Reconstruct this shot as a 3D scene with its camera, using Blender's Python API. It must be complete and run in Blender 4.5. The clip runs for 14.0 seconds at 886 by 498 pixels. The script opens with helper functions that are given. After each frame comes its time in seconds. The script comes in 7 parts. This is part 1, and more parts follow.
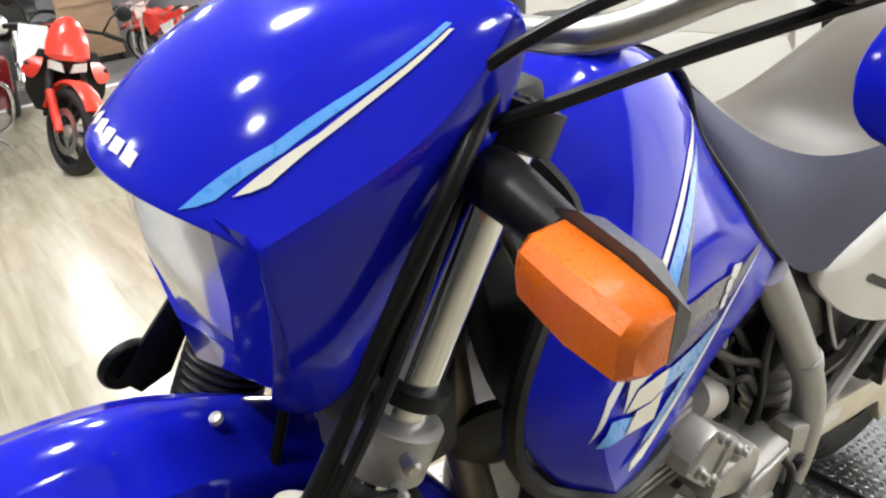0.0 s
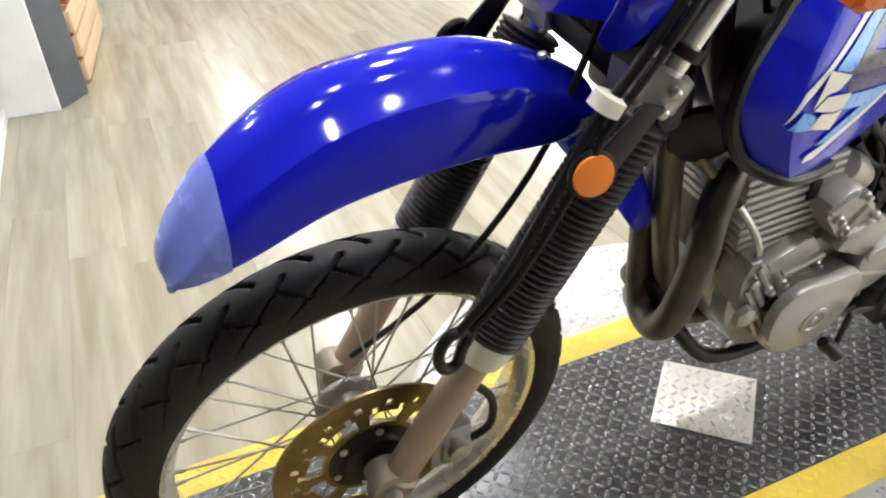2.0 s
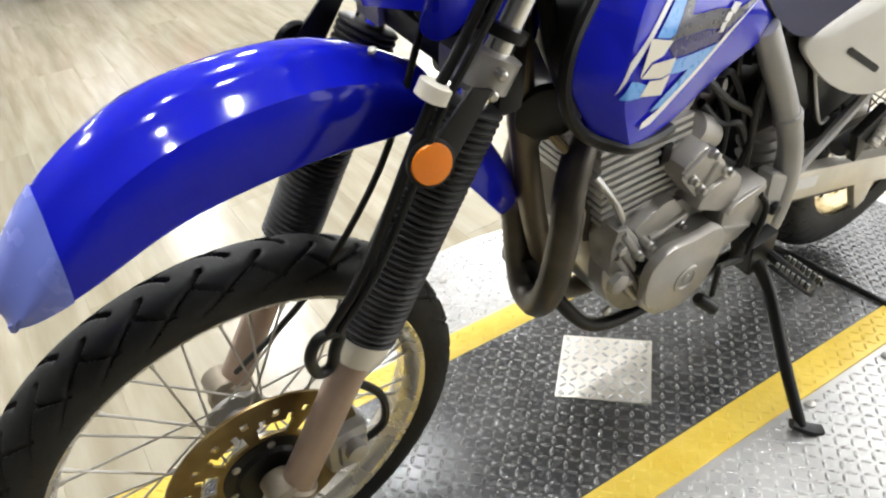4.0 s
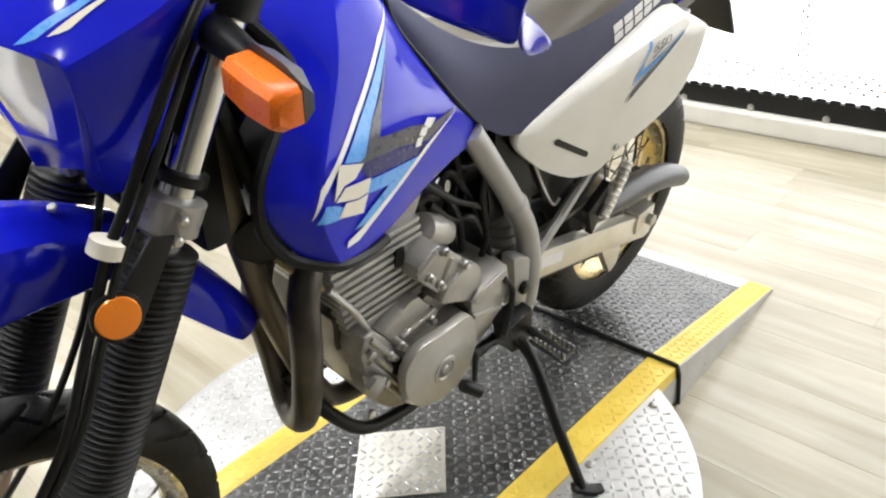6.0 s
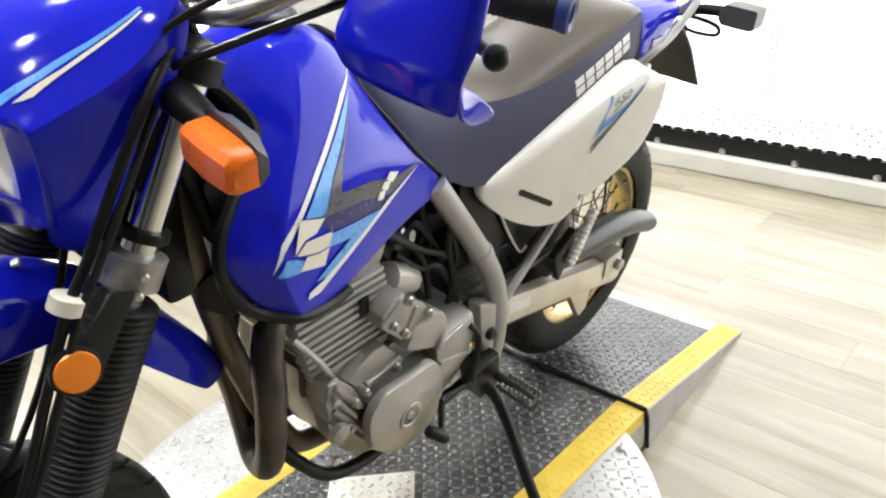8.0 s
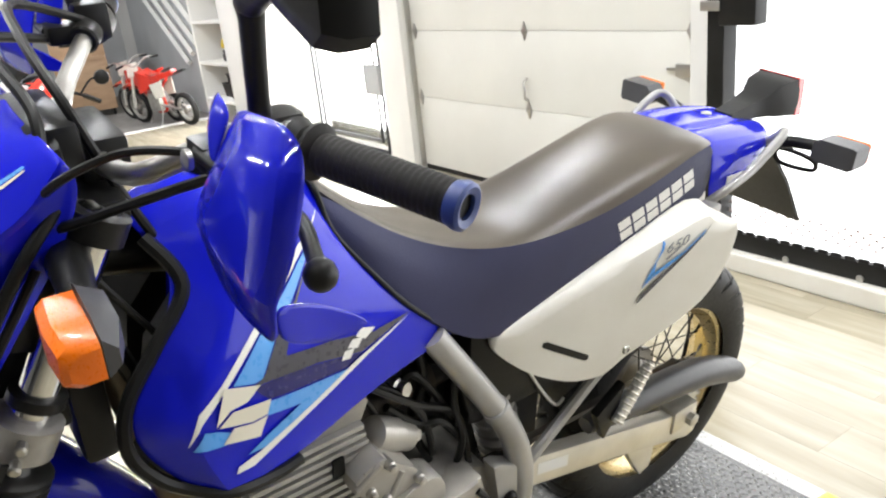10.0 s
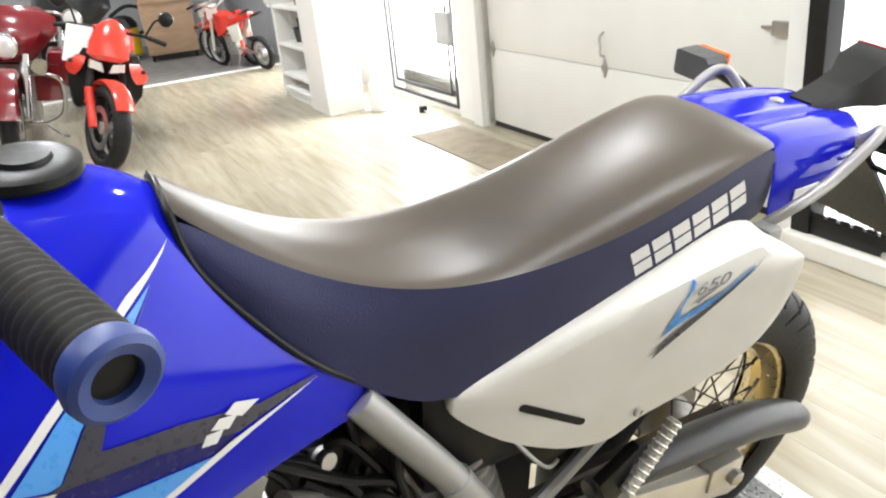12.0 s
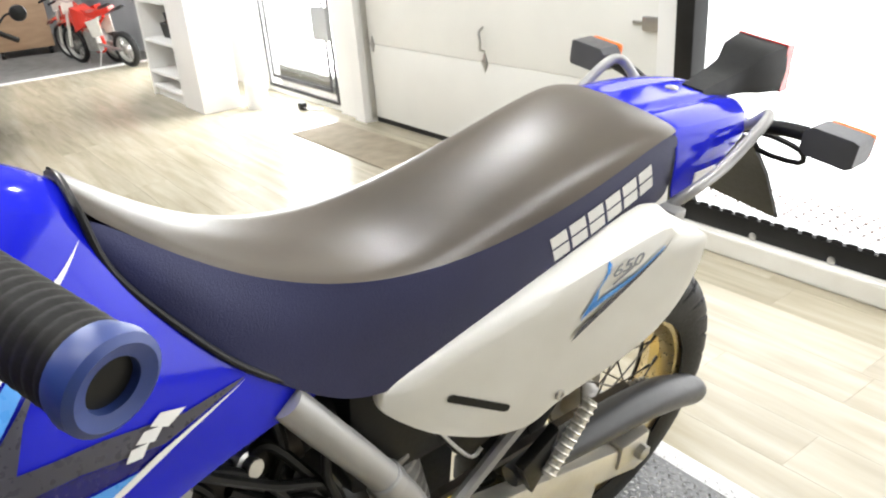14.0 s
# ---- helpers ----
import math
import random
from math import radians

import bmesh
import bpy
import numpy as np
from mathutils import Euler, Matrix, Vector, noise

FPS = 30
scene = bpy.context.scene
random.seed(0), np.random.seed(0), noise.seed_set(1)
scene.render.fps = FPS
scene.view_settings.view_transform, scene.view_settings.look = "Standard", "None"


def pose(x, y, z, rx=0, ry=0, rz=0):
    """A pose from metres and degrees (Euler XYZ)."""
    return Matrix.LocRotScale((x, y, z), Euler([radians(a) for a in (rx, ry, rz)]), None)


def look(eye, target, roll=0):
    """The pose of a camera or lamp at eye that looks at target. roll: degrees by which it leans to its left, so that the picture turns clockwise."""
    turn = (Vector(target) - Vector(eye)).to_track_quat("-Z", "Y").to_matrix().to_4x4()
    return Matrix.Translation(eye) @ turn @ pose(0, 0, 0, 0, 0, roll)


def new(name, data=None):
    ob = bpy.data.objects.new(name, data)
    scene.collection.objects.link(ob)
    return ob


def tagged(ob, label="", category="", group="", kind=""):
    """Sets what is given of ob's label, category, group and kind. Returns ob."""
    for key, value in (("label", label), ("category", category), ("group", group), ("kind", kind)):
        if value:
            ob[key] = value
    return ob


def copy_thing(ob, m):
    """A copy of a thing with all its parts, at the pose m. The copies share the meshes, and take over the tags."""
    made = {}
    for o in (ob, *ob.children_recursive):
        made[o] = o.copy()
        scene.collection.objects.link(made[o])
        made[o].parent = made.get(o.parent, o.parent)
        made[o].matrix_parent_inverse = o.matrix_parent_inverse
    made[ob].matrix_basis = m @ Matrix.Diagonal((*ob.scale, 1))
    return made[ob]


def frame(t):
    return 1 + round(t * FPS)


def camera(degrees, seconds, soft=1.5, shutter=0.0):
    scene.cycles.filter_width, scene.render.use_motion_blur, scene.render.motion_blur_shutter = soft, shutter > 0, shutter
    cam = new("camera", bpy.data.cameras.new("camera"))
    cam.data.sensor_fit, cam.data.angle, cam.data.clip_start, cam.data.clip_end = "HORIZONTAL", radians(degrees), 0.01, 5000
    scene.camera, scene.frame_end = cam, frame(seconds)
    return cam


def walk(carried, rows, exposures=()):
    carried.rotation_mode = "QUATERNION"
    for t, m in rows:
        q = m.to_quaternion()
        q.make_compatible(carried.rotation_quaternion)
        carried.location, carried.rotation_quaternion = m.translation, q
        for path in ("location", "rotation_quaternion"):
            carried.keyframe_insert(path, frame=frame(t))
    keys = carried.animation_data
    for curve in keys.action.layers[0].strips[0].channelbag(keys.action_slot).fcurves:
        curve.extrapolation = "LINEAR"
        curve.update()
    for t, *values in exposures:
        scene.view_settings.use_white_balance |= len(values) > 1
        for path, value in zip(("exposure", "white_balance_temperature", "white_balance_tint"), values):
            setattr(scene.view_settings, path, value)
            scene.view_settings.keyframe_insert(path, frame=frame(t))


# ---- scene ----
cam = camera(60.0, 14.0, soft=2.2)
PATH = [
    (0, (0.661, 0.202, 1.2), (-0.886, 1.162, 0.372), -9.1),
    (0.5, (0.763, 0.067, 1.227), (-0.782, 1.077, 0.458), -9.6),
    (0.9, (0.844, -0.062, 1.226), (-0.655, 0.942, 0.363), -6.3),
    (1, (0.862, -0.083, 1.225), (-0.651, 0.899, 0.361), -6.1),
    (1.5, (0.89, -0.121, 1.194), (-0.608, 0.667, 0.13), -6.9),
    (2, (0.882, -0.116, 1.172), (-0.676, 0.502, 0.081), -3.6),
    (2.5, (0.887, -0.1, 1.134), (-0.585, 0.385, -0.13), -5.2),
    (3, (0.891, -0.123, 1.128), (-0.585, 0.291, -0.157), -5.8),
    (3.5, (0.888, -0.122, 1.122), (-0.578, 0.353, -0.153), -5.9),
    (4, (0.922, -0.049, 1.165), (-0.545, 0.736, 0.057), -6.9),
    (4.2, (0.943, -0.032, 1.162), (-0.496, 0.905, 0.136), -6.4),
    (6.5, (1.024, 0.094, 1.22), (-0.263, 1.278, 0.25), -7.3),
    (7, (1.032, 0.091, 1.229), (-0.25, 1.297, 0.28), -7.1),
    (9.5, (1.08, 0.236, 1.252), (-0.333, 1.419, 0.474), -6.4),
    (10, (1.078, 0.387, 1.263), (-0.508, 1.398, 0.583), -6.3),
    (10.5, (1.029, 0.481, 1.233), (-0.425, 1.585, 0.418), -4.3),
    (11, (0.908, 0.587, 1.249), (-0.538, 1.729, 0.471), -6.5),
    (11.5, (0.881, 0.656, 1.23), (-0.654, 1.627, 0.394), -6.5),
    (12, (0.907, 0.7, 1.239), (-0.759, 1.483, 0.457), -6.1),
    (12.5, (0.903, 0.683, 1.227), (-0.715, 1.488, 0.371), -4.7),
    (13, (0.915, 0.678, 1.23), (-0.644, 1.601, 0.381), -5.8),
    (13.5, (0.908, 0.683, 1.234), (-0.606, 1.683, 0.392), -4.6),
    (14, (0.871, 0.662, 1.231), (-0.628, 1.705, 0.416), -4.6),
]
walk(cam, [(t, look(eye, target, roll)) for t, eye, target, roll in PATH])

# ---- light ----
world = bpy.data.worlds.new("world")
scene.world = world
world.use_nodes = True
_bg = world.node_tree.nodes["Background"]
_sky = world.node_tree.nodes.new("ShaderNodeTexSky")
_sky.sky_type, _sky.sun_disc = 'NISHITA', False
_sky.sun_elevation, _sky.sun_rotation = radians(40), radians(200)
world.node_tree.links.new(_sky.outputs[0], _bg.inputs[0])
_bg.inputs[1].default_value = 0.15
scene.view_settings.exposure = 0.0


def area_light(name, m, sx, sy, watts, colour):
    d = bpy.data.lights.new(name, 'AREA')
    d.shape, d.size, d.size_y, d.energy, d.color = 'RECTANGLE', sx, sy, watts, colour
    ob = new(name, d)
    ob.matrix_world = m
    return ob


FLOOR = -0.13
CEIL = 2.9
# daylight in the openings of the long wall
area_light("daylight_door", look((-4.85, 3.42, 0.9), (-4.85, 0, 0.5)), 0.95, 1.6, 80, (0.97, 0.985, 1.0))
area_light("daylight_far_door", look((-7.35, 3.42, 0.9), (-7.35, 0, 0.5)), 0.9, 1.6, 60, (0.97, 0.985, 1.0))


# rows of downlights along the room, a closer cluster over the turntable
SPOTS = [(x, y, 42 if x < -4 else 28, 0.16) for x in (-9.5, -7.0, -4.6, -2.4) for y in (-1.6, 1.1)]
SPOTS += [(x, y, 12, 0.11) for x, y in ((-0.2, -0.15), (0.6, -0.5), (0.55, 0.5), (0.95, 1.3), (0.65, 2.15))]
# lamp at (-1.1, 0.6) is added only to brighten the deck's far side
SPOTS += [(-1.2, 2.4, 22, 0.14), (-1.1, 0.6, 28, 0.14)]
for x, y, watts, wide in SPOTS:
    d = bpy.data.lights.new("downlight", 'AREA')
    d.shape, d.size, d.energy, d.color = 'DISK', wide, watts, (0.955, 0.98, 1.01)
    new("downlight", d).matrix_world = look((x, y, CEIL - 0.045), (x, y + 0.001, 0))

# ---- materials ----
def material(name):
    m = bpy.data.materials.new(name)
    m.use_nodes = True
    n = m.node_tree.nodes
    return m, n, m.node_tree.links, n["Principled BSDF"]


def ramp_of(n, a, b, p=0.3, q=0.7):
    r = n.new("ShaderNodeValToRGB")
    r.color_ramp.elements[0].position, r.color_ramp.elements[1].position = p, q
    r.color_ramp.elements[0].color, r.color_ramp.elements[1].color = (*a, 1), (*b, 1)
    return r


def surface(name, a, b, rough=0.5, metal=0.0, scale=8.0, fine=120.0, bump=0.05, coat=0.0, rough_var=0.12, stretch=(1, 1, 1), ior=1.5):
    """Two colours mixed by a broad noise, roughness varied, fine relief."""
    m, n, l, p = material(name)
    co = n.new("ShaderNodeTexCoord")
    mp = n.new("ShaderNodeMapping")
    mp.inputs["Scale"].default_value = stretch
    l.new(co.outputs["Object"], mp.inputs[0])
    big, small = n.new("ShaderNodeTexNoise"), n.new("ShaderNodeTexNoise")
    big.inputs["Scale"].default_value, big.inputs["Detail"].default_value = scale, 5
    small.inputs["Scale"].default_value, small.inputs["Detail"].default_value = fine, 3
    l.new(mp.outputs[0], big.inputs["Vector"])
    l.new(mp.outputs[0], small.inputs["Vector"])
    r = ramp_of(n, a, b)
    l.new(big.outputs["Fac"], r.inputs[0])
    l.new(r.outputs[0], p.inputs["Base Color"])
    mr = n.new("ShaderNodeMapRange")
    mr.inputs[3].default_value, mr.inputs[4].default_value = max(0.02, rough - rough_var), min(1, rough + rough_var)
    l.new(small.outputs["Fac"], mr.inputs[0])
    l.new(mr.outputs[0], p.inputs["Roughness"])
    p.inputs["Metallic"].default_value, p.inputs["IOR"].default_value = metal, ior
    p.inputs["Coat Weight"].default_value, p.inputs["Coat Roughness"].default_value = coat, 0.04
    if bump:
        bp = n.new("ShaderNodeBump")
        bp.inputs["Strength"].default_value, bp.inputs["Distance"].default_value = bump, 0.002
        l.new(small.outputs["Fac"], bp.inputs["Height"])
        l.new(bp.outputs[0], p.inputs["Normal"])
    return m


BLUE = surface("blue_plastic", (0.006, 0.010, 0.46), (0.009, 0.014, 0.55), 0.10, scale=6, fine=40, bump=0.012, coat=0.0, rough_var=0.04, ior=1.38)
NAVY = surface("navy_vinyl", (0.012, 0.015, 0.060), (0.019, 0.023, 0.082), 0.5, fine=500, bump=0.25)
SEAT_TOP = surface("grey_black_vinyl", (0.046, 0.037, 0.028), (0.090, 0.072, 0.053), 0.34, scale=3.5, fine=420, bump=0.05, rough_var=0.05)
WHITE_PLASTIC = surface("cream_white_plastic", (0.74, 0.715, 0.645), (0.82, 0.80, 0.735), 0.36, bump=0.03)
BLACK = surface("black_plastic", (0.005, 0.005, 0.005), (0.011, 0.011, 0.0105), 0.38, bump=0.06, ior=1.34)
RUBBER = surface("tyre_rubber", (0.005, 0.005, 0.005), (0.012, 0.012, 0.0115), 0.55, scale=14, bump=0.15, ior=1.4)
BOOT = surface("boot_rubber", (0.007, 0.007, 0.007), (0.016, 0.016, 0.015), 0.45, bump=0.05, ior=1.42)
GRIP = surface("grip_rubber", (0.010, 0.009, 0.008), (0.021, 0.019, 0.017), 0.65, fine=250, bump=0.2, ior=1.33)
CHROME = surface("bright_chrome", (0.72, 0.72, 0.72), (0.82, 0.82, 0.82), 0.12, 1.0, bump=0.0, rough_var=0.05)
STEEL = surface("brushed_steel", (0.45, 0.44, 0.42), (0.58, 0.57, 0.54), 0.35, 1.0, bump=0.05)
CAST = surface("cast_aluminium", (0.29, 0.28, 0.26), (0.44, 0.425, 0.395), 0.38, 0.5, scale=22, bump=0.2)
# lighter version of the cast metal, for fins catching the light
FIN = surface("lit_fin_metal", (0.40, 0.39, 0.37), (0.54, 0.53, 0.505), 0.34, 0.5, scale=22, bump=0.1)
COVER = surface("painted_engine_grey", (0.37, 0.352, 0.318), (0.48, 0.46, 0.42), 0.34, 0.4, scale=14, bump=0.1)
FRAME = surface("silver_frame_paint", (0.34, 0.336, 0.325), (0.43, 0.424, 0.41), 0.38, 0.5, bump=0.015, rough_var=0.04)
FORK = surface("bronze_fork_paint", (0.34, 0.25, 0.19), (0.43, 0.32, 0.25), 0.36, 0.5, scale=12, bump=0.08)
GOLD = surface("gold_rim", (0.58, 0.47, 0.25), (0.70, 0.58, 0.34), 0.3, 0.8, bump=0.04)
DISC = surface("bronzed_disc", (0.15, 0.105, 0.042), (0.26, 0.19, 0.085), 0.34, 0.9, scale=20, bump=0.08)
ALU = surface("worn_aluminium", (0.62, 0.59, 0.52), (0.76, 0.73, 0.66), 0.38, 0.55, scale=12, bump=0.06)
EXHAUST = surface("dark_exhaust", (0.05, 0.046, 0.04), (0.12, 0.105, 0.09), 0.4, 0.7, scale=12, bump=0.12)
AMBER = surface("amber_lens", (0.80, 0.150, 0.002), (0.90, 0.20, 0.004), 0.3, fine=300, bump=0.2, coat=0.2)
AMBER2 = surface("amber_reflector", (0.72, 0.17, 0.006), (0.82, 0.22, 0.01), 0.22, fine=500, bump=0.3, coat=0.4)
REDLENS = surface("red_lens", (0.55, 0.015, 0.02), (0.65, 0.03, 0.03), 0.2, bump=0.05, coat=0.4)
SKYBLUE = surface("sky_blue_decal", (0.06, 0.30, 0.78), (0.09, 0.36, 0.84), 0.3, bump=0.0, coat=0.5)
CREAM = surface("cream_decal", (0.70, 0.66, 0.55), (0.76, 0.72, 0.62), 0.35, bump=0.0, coat=0.4)
DECAL_WHITE = surface("white_decal", (0.78, 0.77, 0.74), (0.84, 0.83, 0.8), 0.35, bump=0.0, coat=0.3)
DARKBLUE = surface("dark_blue_decal", (0.006, 0.006, 0.12), (0.008, 0.008, 0.14), 0.25, bump=0.0)
GREYDECAL = surface("dark_grey_decal", (0.035, 0.035, 0.055), (0.042, 0.042, 0.062), 0.3, bump=0.0, coat=0.4)
PALEDECAL = surface("pale_grey_decal", (0.24, 0.25, 0.27), (0.30, 0.31, 0.33), 0.4, bump=0.0)
BAREND_BLUE = surface("blue_bar_end", (0.025, 0.05, 0.19), (0.04, 0.07, 0.25), 0.4, bump=0.05)
RED = surface("red_paint", (0.62, 0.035, 0.02), (0.72, 0.05, 0.03), 0.22, bump=0.02, coat=0.6)
MAROON = surface("maroon_paint", (0.16, 0.008, 0.012), (0.22, 0.012, 0.018), 0.2, bump=0.02, coat=0.7)
PAPER = surface("white_paper", (0.78, 0.78, 0.77), (0.86, 0.86, 0.85), 0.7, bump=0.05)
YELLOW_TOY = surface("yellow_plastic", (0.75, 0.55, 0.02), (0.85, 0.63, 0.04), 0.35, bump=0.03)
CARD = surface("brown_board", (0.34, 0.215, 0.125), (0.44, 0.29, 0.175), 0.6, scale=4, bump=0.15, stretch=(1, 1, 4))
WALL = surface("white_wall_paint", (0.76, 0.75, 0.72), (0.82, 0.81, 0.78), 0.6, scale=2, fine=200, bump=0.06)
GREYWALL = surface("grey_wall_paint", (0.40, 0.41, 0.42), (0.47, 0.48, 0.49), 0.65, scale=2, fine=200, bump=0.06)
CREAM_DOOR = surface("cream_door_paint", (0.72, 0.71, 0.66), (0.78, 0.77, 0.72), 0.45, scale=2, fine=300, bump=0.1)
CURB = surface("white_curb_paint", (0.72, 0.69, 0.62), (0.80, 0.78, 0.72), 0.55, scale=6, bump=0.08)
CEILING = surface("ceiling_paint", (0.50, 0.50, 0.495), (0.56, 0.56, 0.555), 0.8, bump=0.05)
DARKFLOOR = surface("grey_carpet", (0.16, 0.15, 0.14), (0.22, 0.21, 0.20), 0.9, fine=300, bump=0.3)
# deck lugs kept lighter than their plate so they read as lit
SLUG = surface("bare_lug_metal", (0.48, 0.475, 0.465), (0.62, 0.615, 0.60), 0.28, 0.45, scale=9, fine=60, bump=0.08)
DIMWALL = surface("unseen_wall_grey", (0.11, 0.11, 0.112), (0.15, 0.15, 0.15), 0.7, scale=2, fine=200, bump=0.06)
# worn lugs, lightened further for the glints they catch
LUG = surface("worn_glint_paint", (0.10, 0.10, 0.10), (0.28, 0.28, 0.275), 0.25, 0.7, scale=9, fine=60, bump=0.1)
BLACKMAT = surface("black_painted_plate", (0.055, 0.056, 0.058), (0.11, 0.11, 0.109), 0.26, 0.45, scale=7, fine=60, bump=0.12)
YELLOWMAT = surface("yellow_painted_plate", (0.70, 0.48, 0.045), (0.80, 0.60, 0.10), 0.38, scale=16, fine=60, bump=0.15)
SILVERMAT = surface("bare_tread_plate", (0.42, 0.417, 0.407), (0.54, 0.535, 0.522), 0.32, 0.4, scale=9, fine=60, bump=0.12)


def glow(name, colour, strength):
    m, n, l, p = material(name)
    p.inputs["Base Color"].default_value = (*colour, 1)
    p.inputs["Emission Color"].default_value = (*colour, 1)
    p.inputs["Emission Strength"].default_value = strength
    return m


OUTSIDE = glow("bright_outside", (0.98, 0.99, 1.0), 2.8)
LAMP = glow("lamp_glow", (1.0, 0.95, 0.86), 30.0)


def glass(name, tint=(1, 1, 1), rough=0.0):
    m, n, l, p = material(name)
    p.inputs["Base Color"].default_value = (*tint, 1)
    p.inputs["Roughness"].default_value = rough
    p.inputs["Transmission Weight"].default_value = 1.0
    p.inputs["IOR"].default_value = 1.45
    return m


CLEAR = glass("clear_lens", (0.97, 0.97, 0.95), 0.08)


def floor_material():
    m, n, l, p = material("oak_vinyl_plank")
    co, mp = n.new("ShaderNodeTexCoord"), n.new("ShaderNodeMapping")
    mp.inputs["Scale"].default_value = (0.7, 7, 1)
    l.new(co.outputs["Object"], mp.inputs[0])
    info = n.new("ShaderNodeObjectInfo")
    add = n.new("ShaderNodeVectorMath")
    sc = n.new("ShaderNodeVectorMath")
    sc.operation = 'SCALE'
    sc.inputs[0].default_value = (37, 91, 13)
    l.new(info.outputs["Random"], sc.inputs["Scale"])
    l.new(mp.outputs[0], add.inputs[0])
    l.new(sc.outputs[0], add.inputs[1])
    g, w = n.new("ShaderNodeTexNoise"), n.new("ShaderNodeTexNoise")
    g.inputs["Scale"].default_value, g.inputs["Detail"].default_value, g.inputs["Distortion"].default_value = 2.4, 5, 0.35
    w.inputs["Scale"].default_value, w.inputs["Detail"].default_value = 11, 3
    l.new(add.outputs[0], g.inputs["Vector"])
    l.new(add.outputs[0], w.inputs["Vector"])
    mixn = n.new("ShaderNodeMath")
    mixn.operation = 'MULTIPLY_ADD'
    mixn.inputs[1].default_value = 0.12
    l.new(w.outputs["Fac"], mixn.inputs[0])
    l.new(g.outputs["Fac"], mixn.inputs[2])
    r = ramp_of(n, (0.30, 0.262, 0.180), (0.45, 0.408, 0.315), 0.34, 0.78)
    l.new(mixn.outputs[0], r.inputs[0])
    hsv = n.new("ShaderNodeHueSaturation")
    mr = n.new("ShaderNodeMapRange")
    p.inputs["IOR"].default_value = 1.6
    mr.inputs[3].default_value, mr.inputs[4].default_value = 0.94, 1.05
    l.new(info.outputs["Random"], mr.inputs[0])
    l.new(mr.outputs[0], hsv.inputs["Value"])
    l.new(r.outputs[0], hsv.inputs["Color"])
    l.new(hsv.outputs[0], p.inputs["Base Color"])
    rr = n.new("ShaderNodeMapRange")
    rr.inputs[3].default_value, rr.inputs[4].default_value = 0.16, 0.30
    l.new(w.outputs["Fac"], rr.inputs[0])
    l.new(rr.outputs[0], p.inputs["Roughness"])
    bp = n.new("ShaderNodeBump")
    bp.inputs["Strength"].default_value, bp.inputs["Distance"].default_value = 0.06, 0.002
    l.new(mixn.outputs[0], bp.inputs["Height"])
    l.new(bp.outputs[0], p.inputs["Normal"])
    return m


PLANK = floor_material()


# ---- mesh helpers ----
def link(name, bm, mat, parent=None, label="", smooth=True):
    me = bpy.data.meshes.new(name)
    bm.normal_update()
    bm.to_mesh(me)
    bm.free()
    me.materials.append(mat)
    if smooth:
        me.polygons.foreach_set("use_smooth", [True] * len(me.polygons))
        me.set_sharp_from_angle(angle=radians(38))
    ob = new(name, me)
    if parent is not None:
        ob.parent = parent
    if label:
        ob["label"] = label
    return ob


def part(name, bm, mat, parent, label=""):
    return link(name, bm, mat, parent, label)


def thing(name, m, label, category, group="", kind=""):
    ob = new(name)
    ob.matrix_world = m
    ob.empty_display_size = 0.05
    return tagged(ob, label, category, group, kind)


def box(x0, x1, y0, y1, z0, z1, bevel=0.0, bm=None, m=None):
    bm = bm or bmesh.new()
    r = bmesh.ops.create_cube(bm, size=1)
    v = r["verts"]
    for q in v:
        q.co = Vector(((x0 + x1) / 2 + q.co.x * (x1 - x0), (y0 + y1) / 2 + q.co.y * (y1 - y0), (z0 + z1) / 2 + q.co.z * (z1 - z0)))
    if bevel:
        edges = list({e for q in v for e in q.link_edges})
        r2 = bmesh.ops.bevel(bm, geom=edges, offset=bevel, segments=2, affect='EDGES', profile=0.6)
        v = list({q for f in r2["faces"] for q in f.verts} | {q for q in v if q.is_valid})
    if m is not None:
        bmesh.ops.transform(bm, matrix=m, verts=[q for q in v if q.is_valid])
    return bm


def smooth_path(pts, steps=6, closed=False):
    """Catmull-Rom through the points."""
    p = [Vector(q) for q in pts]
    if len(p) < 3:
        return p
    out = []
    n = len(p)
    for i in range(n if closed else n - 1):
        if closed:
            a, b, c, d = p[i - 1], p[i], p[(i + 1) % n], p[(i + 2) % n]
        else:
            a, b, c, d = p[max(i - 1, 0)], p[i], p[i + 1], p[min(i + 2, n - 1)]
        for k in range(steps):
            t = k / steps
            out.append(0.5 * ((2 * b) + (c - a) * t + (2 * a - 5 * b + 4 * c - d) * t * t + (3 * b - a - 3 * c + d) * t ** 3))
    if not closed:
        out.append(p[-1])
    return out


